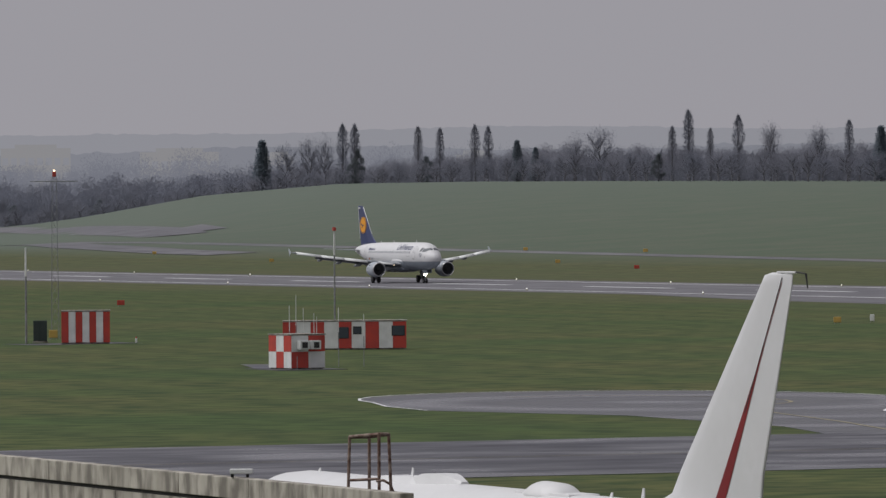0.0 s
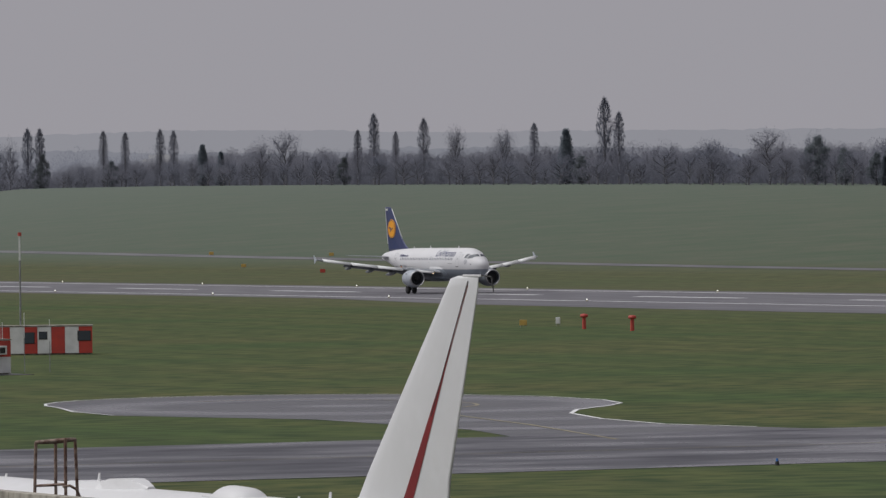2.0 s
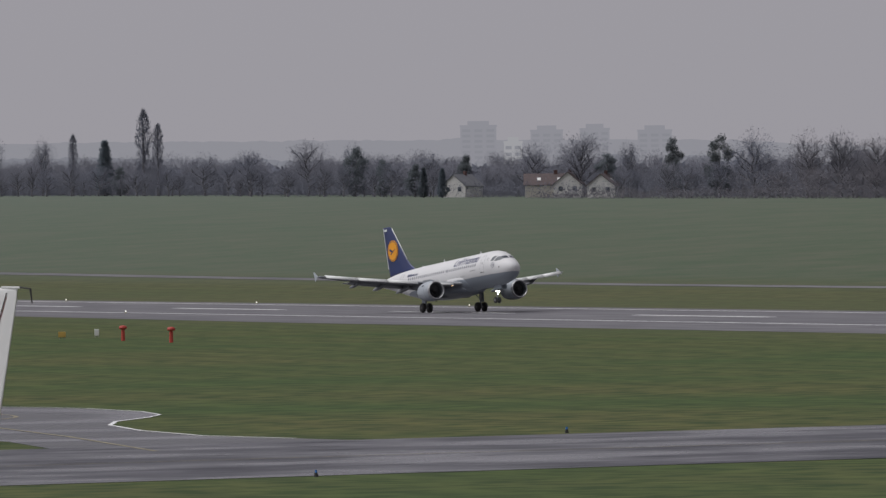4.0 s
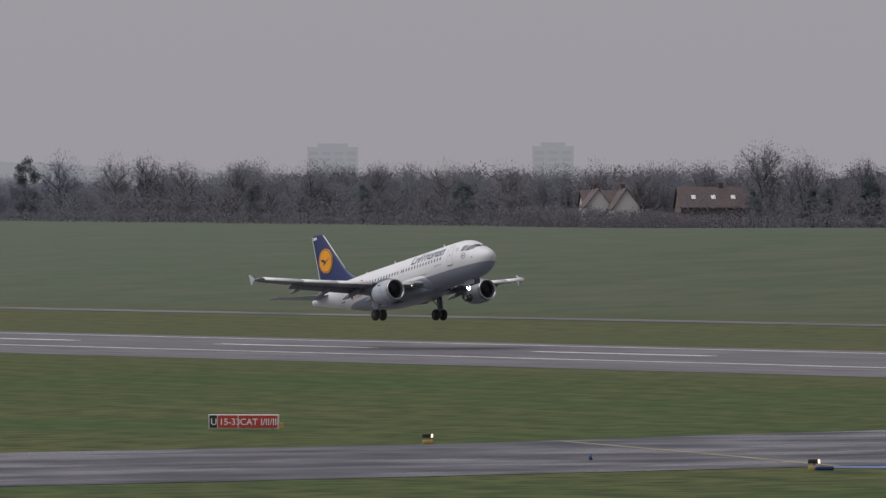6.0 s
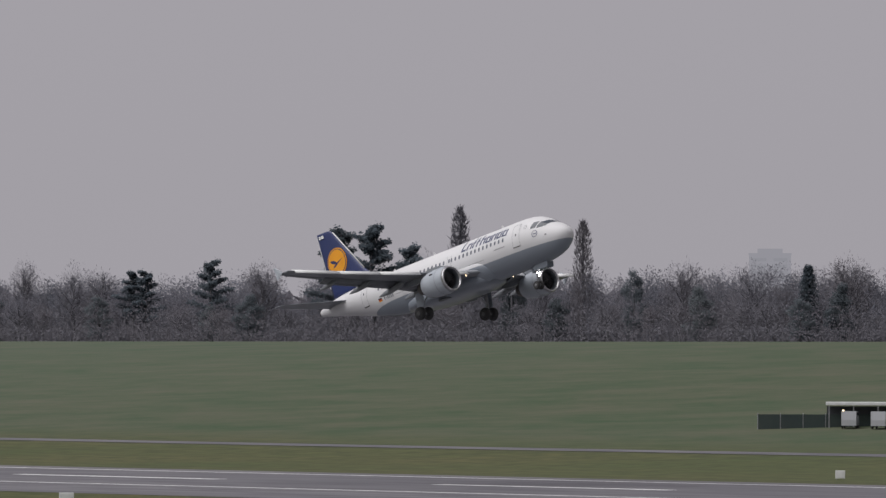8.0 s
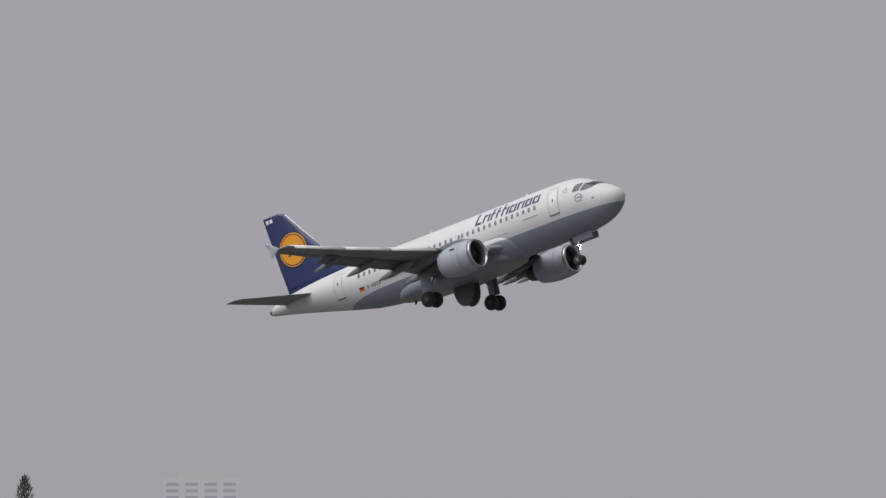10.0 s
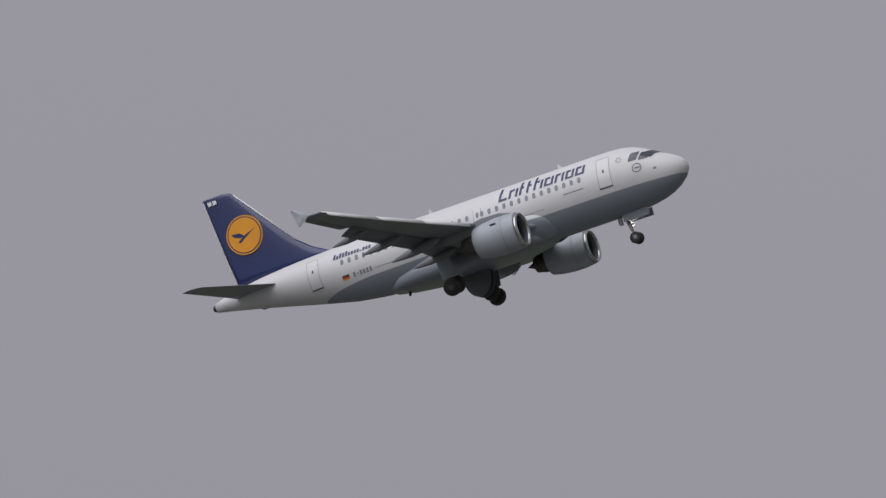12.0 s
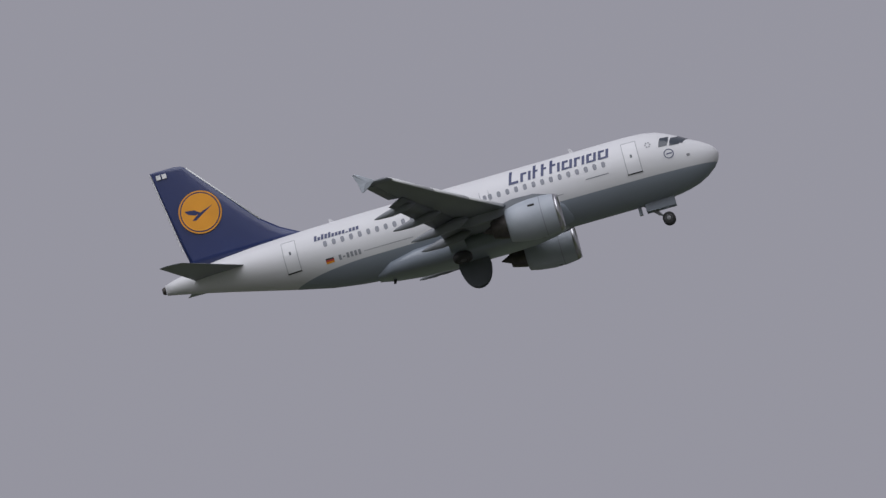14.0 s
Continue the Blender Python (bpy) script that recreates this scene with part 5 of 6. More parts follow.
house(-1196, 853, 5.2, 9, 4.6, 3.4, 62, FAR_WHITE, TILE, "white gabled house with brown tiled roof")
house(-1186, 853, 5.6, 9, 4.2, 3.9, 62, FAR_WHITE, TILE, "white gabled house with brown tiled roof")
house(-1172, 856, 9.0, 14, 4.4, 4.0, -28, OLD_BRICK, TILE, "long house with red-brown roof and three roof windows", lights=3)
house(-1212, 860, 8.0, 14, 4.4, 3.2, -28, CREAM, TILE, "low house with brown tiled roof")
house(-1566, 856, 6.5, 10, 3.0, 2.7, 35, FAR_WHITE, SLATE, "white gabled house with dark slate roof")
house(-1536, 860, 8.0, 12, 3.2, 2.6, -30, CREAM, TILE, "cream house with brown roof and dormers", lights=2)
house(-1518, 862, 7.0, 10, 3.4, 2.9, 55, FAR_WHITE, TILE, "white gabled house with brown tiled roof")
house(-1498, 860, 7.0, 11, 3.0, 2.8, 50, FAR_WHITE, TILE, "white gabled house with brown tiled roof", lights=1)
for k, (x, hh) in enumerate(((-836, 3.6), (-829, 3.2), (-822, 3.8), (-815, 3.4), (-808, 3.2))):
    house(x, 872 + 5 * (k % 2), 7.5, 9, hh + 1.6, 3.0, 30 + 35 * (k % 2), OLD_BRICK, (SLATE, SLATE, TILE)[k % 3], "brick house with grey roof among bare trees")


# ---- fire station and yard beyond the runway ----
def facing(x, y):
    return math.degrees(math.atan2(-x, y))


def local(name, x, y, label, category, group=""):
    return empty(name, pose(x, y, ground_z(x, y), 0, 0, facing(x, y)), label, category, group)


DARK_PANEL = material("dark_cladding", (0.045, 0.05, 0.06), 0.5, spots=(0.06, 0.065, 0.075), scale=0.5)
station_house = local("fire_station", -534, 581, "brick fire station with dark watch room and white sign band", "building")
station_house.location.z -= 0.6
part("office_wall", boxed(-5.0, 1.0, 0, 10, -3, 5.9, 0.05), BRICK, station_house)
part("office_band", boxed(-5.1, 0.6, -0.15, 9, 4.6, 6.1, 0.05), DARK_PANEL, station_house, "dark cladding band")
part("tower_wall", boxed(0.6, 6.3, -0.5, 6, -3, 6.2, 0.05), BRICK, station_house)
part("tower_windows", boxed(1.0, 5.8, -0.62, 0, 2.6, 3.6, 0.02), DARK_PANEL, station_house, "row of dark windows")
part("ground_windows", boxed(-1.0, 5.0, -0.62, 0, -0.2, 1.2, 0.02), DARK_PANEL, station_house)
bm = loft([[(0.5, -0.6, 6.2), (6.4, -0.6, 6.2), (6.4, 5.6, 6.2), (0.5, 5.6, 6.2)], [(-0.1, -1.3, 7.9), (7.0, -1.3, 7.9), (7.0, 6.2, 7.9), (-0.1, 6.2, 7.9)], [(-0.1, -1.3, 8.3), (7.0, -1.3, 8.3), (7.0, 6.2, 8.3), (-0.1, 6.2, 8.3)]])
part("watch_room", bm, DARK_PANEL, station_house, "dark flared watch room")
part("roof_aerial", tubed((2.9, 1, 8.3), (2.9, 1, 9.4), 0.07), PANEL_WHITE, station_house)
part("roof_aerial_head", boxed(2.4, 3.4, 0.8, 1.2, 9.1, 9.4, 0.05), PANEL_WHITE, station_house)
part("hangar_wall", boxed(5.6, 30.5, 0.3, 18, -3, 4.6, 0.05), BRICK, station_house)
for k in range(5):
    part("bay_door", boxed(6.4 + 4.8 * k, 10.2 + 4.8 * k, 0.15, 0.5, -3, 4.0, 0.02), DARK_PANEL, station_house, "dark vehicle bay door")
part("sign_band", boxed(5.6, 30.4, -0.3, 18, 4.5, 6.35, 0.05), PANEL_WHITE, station_house, "white band with lettering")
part("stair_tower", boxed(30.4, 34.5, -1, 6, -3, 11.0, 0.05), BRICK, station_house)
for z in (6.0, 9.2):
    part("stair_lamp", boxed(34.5, 36.0, 0, 1.5, z, z + 1.3, 0.05), DARK_PANEL, station_house)
for x, r in ((7.2, 0.9), (14.0, 0.7), (24.0, 0.8), (27.5, 0.6)):
    vent = part("roof_vent", lathe([(-0.1, 0.02), (-0.1, r), (0.3, r * 0.8), (0.5, 0.02)], (0, 0, 0), 12), PANEL_WHITE, station_house)
    vent.matrix_basis = Matrix.Translation((x, 3, 6.35)) @ Matrix.Rotation(-math.pi / 2, 4, "Y")
part("roof_plant", boxed(17.2, 19.4, 2, 4, 6.35, 7.3, 0.05), LINE_YELLOW, station_house, "yellowish roof unit")
for x in (17.6, 18.9):
    part("roof_flue", tubed((x, 3, 7.3), (x, 3, 8.2), 0.25), PANEL_WHITE, station_house)


def lettering(text, x, z, size, mat, parent, y=-0.32, gap=1.0):
    cu = bpy.data.curves.new("lettering", "FONT")
    cu.body, cu.size, cu.extrude, cu.space_character, cu.offset = text, size, 0.01, gap, 0.012 * size
    cu.materials.append(mat)
    ob = new("lettering", cu)
    ob.parent = parent
    ob.matrix_basis = Matrix.Translation((x, y, z)) @ Matrix.Rotation(math.pi / 2, 4, "X")
    return ob


SIGN_BLUE = material("sign_blue", (0.02, 0.16, 0.50), 0.5)
lettering("Birmingham", 12.95, 4.98, 1.58, NAVY, station_house, gap=0.97)
lettering("Airport", 20.75, 4.98, 1.50, SIGN_BLUE, station_house, gap=0.97)

shed = local("brick_building", -555, 568, "plain low red brick building with flat roof", "building")
part("wall", boxed(-5.2, 5.2, 0, 8, -3, 3.9, 0.05), BRICK, shed)
part("roof_edge", boxed(-5.35, 5.35, -0.15, 8.2, 3.85, 4.15, 0.03), DARK_PANEL, shed)
part("roof_hatch", boxed(3.6, 5.0, 1, 3, 4.15, 4.5, 0.03), DARK_PANEL, shed)
for x in (-3.6, 3.4):
    part("window", boxed(x - 0.85, x + 0.85, -0.08, 0.1, 2.4, 3.4, 0.02), GLASS_DARK, shed)
canopy = local("vehicle_shelter", -573, 570, "low open shelter with long white roof", "building")
part("roof", boxed(-4.6, 4.6, -1, 4, 2.45, 2.8, 0.05), PANEL_WHITE, canopy, "long white roof")
part("back_wall", boxed(-4.5, 4.5, 3.4, 3.6, -3, 2.3), DARK_PANEL, canopy)
for x in (-4.2, -1.4, 1.4, 4.2):
    part("post", tubed((x, -0.8, -3), (x, -0.8, 2.4), 0.08), STEEL, canopy)
for x in (-2.6, 3.0):
    part("lamp", boxed(x - 0.1, x + 0.1, -0.9, -0.7, 1.75, 1.95, 0.03), DIM_LAMP, canopy, "lit lamp")
SCREEN = material("green_screen", (0.03, 0.045, 0.045), 0.8, spots=(0.04, 0.055, 0.05), scale=0.4)
fence = local("yard_fence", -578, 566, "dark green yard fence", "fence")
for k in range(6):
    part("panel", boxed(-6 + 2.6 * k, -3.5 + 2.6 * k, 0, 0.08, -2, 1.55), SCREEN, fence)
    part("post", tubed((-6.05 + 2.6 * k, 0.05, -2), (-6.05 + 2.6 * k, 0.05, 1.7), 0.06), STEEL, fence)
fence2 = local("yard_fence", -541, 570, "dark green yard fence", "fence")
for k in range(4):
    part("panel", boxed(-5 + 2.4 * k, -2.7 + 2.4 * k, 0, 0.08, -2, 2.9), SCREEN, fence2)
    part("post", tubed((-5.05 + 2.4 * k, 0.05, -2), (-5.05 + 2.4 * k, 0.05, 3.2), 0.06), STEEL, fence2)


def car(x, y, colour, label, turn=0.0, van=False):
    root = empty("van" if van else "car", pose(x, y, ground_z(x, y), 0, 0, facing(x, y) + turn), label, "vehicle", "parked vehicles")
    hgt = 2.0 if van else 1.45
    prof = [(-2.1, 0.35), (2.1, 0.35), (2.15, 0.75), (1.3, 0.95), (0.7, hgt - 0.05), (-1.2 if not van else -2.0, hgt), (-2.1, 1.0)]
    bm = loft([[(a, s * 0.85, b) for a, b in prof] for s in (-1, 1)])
    part("body", bm, colour, root)
    for s in (-1, 1):
        part("side_window", boxed(-1.1, 0.75, s * 0.86 - 0.01, s * 0.86 + 0.01, hgt - 0.5, hgt - 0.15, 0.005), GLASS_DARK, root)
        for wx in (-1.35, 1.35):
            w = part("wheel", wheel_bm(0.32, 0.2), DARK, root, smooth=True)
            w.location = (wx, s * 0.78, 0.32)
    return root


CAR_DARK = material("dark_car_paint", (0.03, 0.035, 0.045), 0.3, coat=0.5)
CAR_SILVER = material("silver_car_paint", (0.5, 0.51, 0.53), 0.3, metal=0.4, coat=0.5)
car(-566.5, 566, CAR_SILVER, "silver van parked in the yard", 80, True)
car(-571.5, 566, CAR_SILVER, "silver van parked in the yard", 85, True)
car(-536.5, 560, CAR_SILVER, "silver car parked near the fire station", 15)
car(-533.0, 559, CAR_DARK, "dark car parked near the fire station", 0)
car(-527.5, 560, CAR_DARK, "dark car parked near the fire station", 10)
car(-546, 566, PANEL_WHITE, "white van parked by the brick building", 0, True)
for x, y in ((-566, 575), (-543, 572), (-537, 573)):
    lp = local("lamp_post", x, y, "slim grey lamp post with lit head", "lamp", "yard lamps")
    part("post", tubed((0, 0, -1), (0, 0, 4.2), 0.06, 0.04), STEEL, lp)
    part("lamp_head", boxed(-0.16, 0.16, -0.1, 0.1, 4.2, 4.3, 0.03), DIM_LAMP, lp, "lit lamp head")
flag = local("flagpole", -525.5, 562, "white flagpole with limp red and white flag", "flagpole")
part("pole", tubed((0, 0, -0.5), (0, 0, 5.6), 0.09, 0.05), PANEL_WHITE, flag)
bm = bmesh.new()
pts = [[bm.verts.new((-0.05 - 0.16 * i, 0.12 * math.sin(i * 1.6), 5.4 - 0.22 * i - 0.8 * j)) for i in range(6)] for j in range(2)]
for i in range(5):
    bm.faces.new((pts[0][i], pts[0][i + 1], pts[1][i + 1], pts[1][i]))
bmesh.ops.solidify(bm, geom=bm.faces[:], thickness=0.02)
part("flag", bm, RED, flag, "drooping red and white flag")

# ---- huts and masts on the grass ----
def shelter(name, x, y, turn, w, d, hgt, front, side, label, windows=()):
    """Cabin clad in coloured panels; front columns run along local x, side columns along local y on the left end."""
    root = empty(name, pose(x, y, 0, 0, 0, turn), label, "hut", "signal-coloured huts")
    part("body", boxed(-w / 2 + 0.03, w / 2 - 0.03, 0.03, d - 0.03, 0.12, hgt - 0.05), PANEL_WHITE, root)
    part("roof", boxed(-w / 2 - 0.06, w / 2 + 0.06, -0.06, d + 0.06, hgt - 0.06, hgt + 0.03, 0.02), CONCRETE, root, "pale flat roof")
    part("plinth", boxed(-w / 2 + 0.1, w / 2 - 0.1, 0.1, d - 0.1, -0.2, 0.12), CONCRETE, root)
    for r, row in enumerate(front):
        for c, k in enumerate(row):
            n, hh = len(row), (hgt - 0.2) / len(front)
            part("panel", boxed(-w / 2 + w * c / n + 0.012, -w / 2 + w * (c + 1) / n - 0.012, -0.03, 0.03, 0.12 + hh * r, 0.12 + hh * (r + 1) - 0.015, 0.008), RED if k == "r" else PANEL_WHITE, root)
    for r, row in enumerate(side):
        for c, k in enumerate(row):
            n, hh = len(row), (hgt - 0.2) / len(side)
            part("panel", boxed(-w / 2 - 0.03, -w / 2 + 0.03, d * c / n + 0.012, d * (c + 1) / n - 0.012, 0.12 + hh * r, 0.12 + hh * (r + 1) - 0.015, 0.008), RED if k == "r" else PANEL_WHITE, root)
    for x0, x1, z0, z1 in windows:
        wn_ = part("window_frame", boxed(x0 - 0.06, x1 + 0.06, -0.06, 0.0, z0 - 0.06, z1 + 0.06, 0.03), DARK, root)
        part("window_pane", boxed(x0, x1, -0.075, -0.04, z0, z1, 0.01), GLASS_DARK, wn_)
    return root


shelter("equipment_hut", -591.5, 207.5, 70.7, 4.3, 3.0, 2.95, ["rwrwrwr"], ["r"], "red and white striped equipment hut on the grass")
long_hut = shelter("radio_hut", -551.3, 216.5, 68.5, 10.4, 2.8, 2.45, ["rwrwrwrwr"], ["r"], "long red and white panelled radio hut with dark windows", windows=((-0.52, 0.28, 1.0, 1.85), (0.75, 1.35, 1.35, 1.9), (4.0, 5.0, 1.2, 1.95)))
check_hut = shelter("checkered_hut", -486.7, 188.2, 103, 3.0, 3.0, 2.62, ["rw", "wr"], ["wrw", "rwr"], "small red and white checkered hut")
for x in (-0.62, 0.42):
    ac = part("air_conditioner", boxed(x - 0.42, x + 0.42, -0.5, -0.03, 1.5, 2.15, 0.04), PANEL_WHITE, check_hut, "white wall air conditioner")
    part("grille", boxed(x - 0.24, x + 0.24, -0.53, -0.5, 1.6, 2.03, 0.01), DARK, ac, "dark fan grille")
part("step_rail", tubed((-1.4, -0.6, 0), (-1.4, -0.6, 1.0), 0.03), STEEL, check_hut)
tagged(finish("concrete_pad", boxed(-491.5, -484.5, 185, 190.5, -0.3, 0.03), ASPHALT), "dark hard-standing pad under the huts", "pad", kind="structure")
tagged(finish("gravel_path", strip([(-487, 186.5), (-504, 191.5)], 4.0, 0.02), ASPHALT), "dark path beside the checkered hut", "path", kind="structure")
tagged(finish("gravel_path", strip([(-591, 201), (-593.5, 212)], 6.0, 0.02), ASPHALT), "dark pad in front of the striped hut", "path", kind="structure")


cabinet = empty("equipment_cabinet", pose(-598.5, 205.6, 0, 0, 0, 71), "dark green equipment cabinet behind the striped hut", "cabinet")
part("plinth", boxed(-0.7, 0.7, 0.0, 0.6, -0.1, 0.15, 0.02), CONCRETE, cabinet)
part("body", boxed(-0.62, 0.62, 0.05, 0.55, 0.15, 2.0, 0.03), SCREEN, cabinet)
for k in (-1, 1):
    part("door", boxed(k * 0.31 - 0.28, k * 0.31 + 0.28, 0.02, 0.06, 0.22, 1.92, 0.01), SCREEN, cabinet)


def mast(x, y, height, r, white_from, label, red_tip=False, cap=False):
    root = empty("mast", pose(x, y, 0), label, "mast", "slim masts")
    part("pole", tubed((0, 0, 0), (0, 0, white_from), r, r * 0.8, 8), STEEL, root, "grey lower pole")
    part("upper_pole", tubed((0, 0, white_from), (0, 0, height), r * 0.95, r * 0.7, 8), PANEL_WHITE, root, "white upper pole")
    if red_tip:
        part("tip", tubed((0, 0, height), (0, 0, height + 0.3), r * 2.0, r * 1.8, 8), RED, root, "red tip")
    return root


mast(-560.5, 219.2, 10.0, 0.09, 7.9, "slim grey and white mast with red tip", True)
mast(-597.7, 204.0, 8.6, 0.11, 6.0, "slim dark mast with white top")
for k, (px, hgt) in enumerate(((-0.2, 6.3), (0.35, 5.2), (1.15, 4.7), (1.35, 4.4), (3.0, 5.2), (4.9, 4.6), (-0.7, 5.4))):
    a = radians(69)
    px += 1.9
    mast(-492.5 - 2.2 + px * math.cos(a), 188 + 0.5 + px * math.sin(a), hgt * 0.86, 0.034, hgt * 0.5, "thin white whip aerial beside the huts")
lattice = empty("lattice_mast", pose(-616.3, 213.2, 0, 0, 0, 71), "tall thin grey lattice mast with obstruction light", "mast")
for sx in (-0.36, 0.36):
    for sy in (-0.3, 0.3):
        part("leg", tubed((sx, sy, 0), (sx * 0.55, sy * 0.55, 15.0), 0.035, 0.025, 5), STEEL, lattice)
for k in range(15):
    w = 0.36 * (1 - 0.45 * k / 15)
    for s in (1, -1):
        part("brace", tubed((s * w, -0.25, k), (-s * w, -0.25, k + 1), 0.015, 0.015, 4), STEEL, lattice)
part("cross_arm", tubed((-2.2, 0, 14.6), (2.2, 0, 14.6), 0.04), STEEL, lattice)
part("obstruction_light", boxed(-0.18, 0.18, -0.18, 0.18, 15.0, 15.5, 0.08), RED, lattice)
part("lamp", boxed(-0.09, 0.09, -0.09, 0.09, 15.5, 15.66, 0.05), DIM_LAMP, lattice, "small lit lamp")
LITE_YELLOW = material("signal_yellow", (0.52, 0.34, 0.08), 0.6, spots=(0.42, 0.28, 0.08), scale=1.5)


def small_box(name, x, y, w, hgt, mat, label, post=True, group="field boxes"):
    root = empty(name, pose(x, y, ground_z(x, y), 0, 0, facing(x, y)), label, "box", group)
    part("case", boxed(-w / 2, w / 2, -0.15, 0.15, 0.18, 0.18 + hgt, 0.03), mat, root)
    part("face", boxed(-w / 2 + 0.06, w / 2 - 0.06, -0.17, -0.14, 0.24, 0.12 + hgt, 0.01), mat, root)
    for s in (-1, 1):
        part("leg", tubed((s * w * 0.35, 0, -0.1), (s * w * 0.35, 0, 0.2), 0.03), STEEL, root)
    return root


small_box("marker_board", -425.6, 336.6, 1.15, 0.68, PANEL_WHITE, "white marker board on short legs in grass")
small_box("marker_board", -458.4, 452.7, 0.9, 0.75, PANEL_WHITE, "white marker board on short legs in grass")
small_box("marker_board", -631.7, 300.7, 0.75, 0.55, LITE_YELLOW, "yellow marker box in the grass")
small_box("marker_board", -636.8, 307.0, 0.45, 0.65, PANEL_WHITE, "small white marker box in the grass")
for x, y, mt in ((-1313, 500, LITE_YELLOW), (-1289, 545, LITE_YELLOW), (-1191, 510, LITE_YELLOW), (-1121, 495, RED), (-1437, 520, LITE_YELLOW), (-810, 288.7, RED), (-1230, 545, LITE_YELLOW)):
    small_box("marker_board", x, y, 0.9, 0.6, mt, "small coloured marker board in distant grass")
small_box("marker_board", -612, 211.5, 0.8, 0.7, LITE_YELLOW, "yellow cabinet behind the striped hut")
for x, y in ((-616.6, 300.1), (-603.4, 298.8)):
    root = empty("mushroom_post", pose(x, y, 0), "red mushroom-topped sensor post in the grass", "post", "sensor posts")
    part("post", tubed((0, 0, -0.1), (0, 0, 1.15), 0.20, 0.17, 12), RED, root)
    bm = lathe([(0.0, 0.02), (0.0, 0.36), (0.12, 0.40), (0.30, 0.34), (0.36, 0.02)], (0, 0, 0), 16)
    cap = part("cap", bm, RED, root, smooth=True)
    cap.matrix_basis = Matrix.Translation((0, 0, 1.15)) @ Matrix.Rotation(-math.pi / 2, 4, "Y")


def field_light(x, y, mat, label, group):
    root = empty("field_light", pose(x, y, ground_z(x, y) + 0.02), label, "light", group)
    part("base", tubed((0, 0, -0.05), (0, 0, 0.18), 0.16, 0.10, 10), LINE_YELLOW, root)
    part("lens", tubed((0, 0, 0.18), (0, 0, 0.33), 0.08, 0.05, 10), mat, root, "lit lens")
    return root


GLOW = material("edge_lamp", (1.0, 0.97, 0.88), 0.4, emit=1.2)
proto = field_light(-1870, RUNWAY_Y - 24.5, GLOW, "small lit runway edge light", "runway edge lights")
for k in range(1, 19):
    copy_thing(proto, pose(-1870 + 60 * k, RUNWAY_Y - 24.5, 0.03))
for k in range(0, 19):
    copy_thing(proto, pose(-1870 + 60 * k, RUNWAY_Y + 24.5, 0.03))


def guard_light(x, y):
    root = empty("guard_light", pose(x, y, 0, 0, 0, facing(x, y)), "small yellow runway guard light by the taxiway", "light", "guard lights")
    part("base", boxed(-0.3, 0.3, -0.2, 0.2, 0, 0.22, 0.04), LITE_YELLOW, root)
    part("head", boxed(-0.32, 0.2, -0.14, 0.14, 0.34, 0.56, 0.05), DARK, root)
    part("stem", tubed((0, 0, 0.2), (0, 0, 0.36), 0.05), STEEL, root)
    part("lamp", boxed(0.2, 0.3, -0.12, 0.12, 0.36, 0.54, 0.03), DIM_LAMP, root, "lit lamp")
    return root


guard_light(-334.5, 226.5)
guard_light(-286.0, 217.5)
for x, y in ((-334, 60), (-288, 150), (-288, 110), (-335, 190), (-305, 217)):
    root = empty("taxi_light", pose(x, y, 0), "tiny taxiway edge light", "light", "taxiway edge lights")
    part("base", tubed((0, 0, 0), (0, 0, 0.2), 0.12, 0.08), DARK, root)
    part("lens", tubed((0, 0, 0.2), (0, 0, 0.33), 0.06, 0.05), SIGN_BLUE, root)
root = empty("field_post", pose(-593, 212.8, 0), "short white post with red top", "post")
part("post", tubed((0, 0, -0.05), (0, 0, 0.4), 0.10), PANEL_WHITE, root)
part("top", tubed((0, 0, 0.4), (0, 0, 0.55), 0.09, 0.05), RED, root)


def direction_sign(x, y, w, turn, cells, label):
    root = empty("taxiway_sign", pose(x, y, 0, 0, 0, turn), label, "sign", "red holding signs")
    part("case", boxed(-w / 2, w / 2, -0.02, 0.22, 0.12, 1.0, 0.03), PANEL_WHITE, root, "pale sign frame")
    for a, b, mt, text in cells:
        p = part("face", boxed(-w / 2 + a, -w / 2 + b, -0.05, 0.0, 0.18, 0.94, 0.005), mt, root)
        if text:
            lettering(text, -w / 2 + a + 0.08, 0.36, 0.56, PANEL_WHITE, root, y=-0.056)
    for k in (-0.4, 0.0, 0.4):
        part("leg", tubed((k * w, 0.1, -0.1), (k * w, 0.1, 0.14), 0.04), STEEL, root)
    part("end_lamp", boxed(w / 2, w / 2 + 0.28, 0, 0.2, 0.14, 0.5, 0.04), LITE_YELLOW, root, "yellow end box")
    return root


direction_sign(-362.4, 231.8, 4.35, 50, ((0.05, 0.52, DARK, "U"), (0.58, 1.80, RED, "15-33"), (1.86, 4.25, RED, "CAT I/II/III")), "red and black lettered holding sign on grass")
far_sign = direction_sign(-263.9, 215.2, 2.2, 50, ((0.05, 2.1, RED, ""),), "red holding sign with worn white marks beside the taxiway")
for k in range(6):
    part("mark_bar", boxed(-0.85 + 0.29 * k, -0.68 + 0.29 * k, -0.06, -0.04, 0.42, 0.70), CREAM, far_sign)

# ---- parked white airliner, seen from behind the roof ----
WHITE_FIN = material("white_paint_worn", (0.67, 0.67, 0.675), 0.4, spots=(0.62, 0.62, 0.62), scale=0.6, second=(0.64, 0.64, 0.64), scale2=2.0)
STRIPE_RED = material("cheat_red", (0.22, 0.012, 0.014), 0.45, spots=(0.18, 0.012, 0.014), scale=0.8)


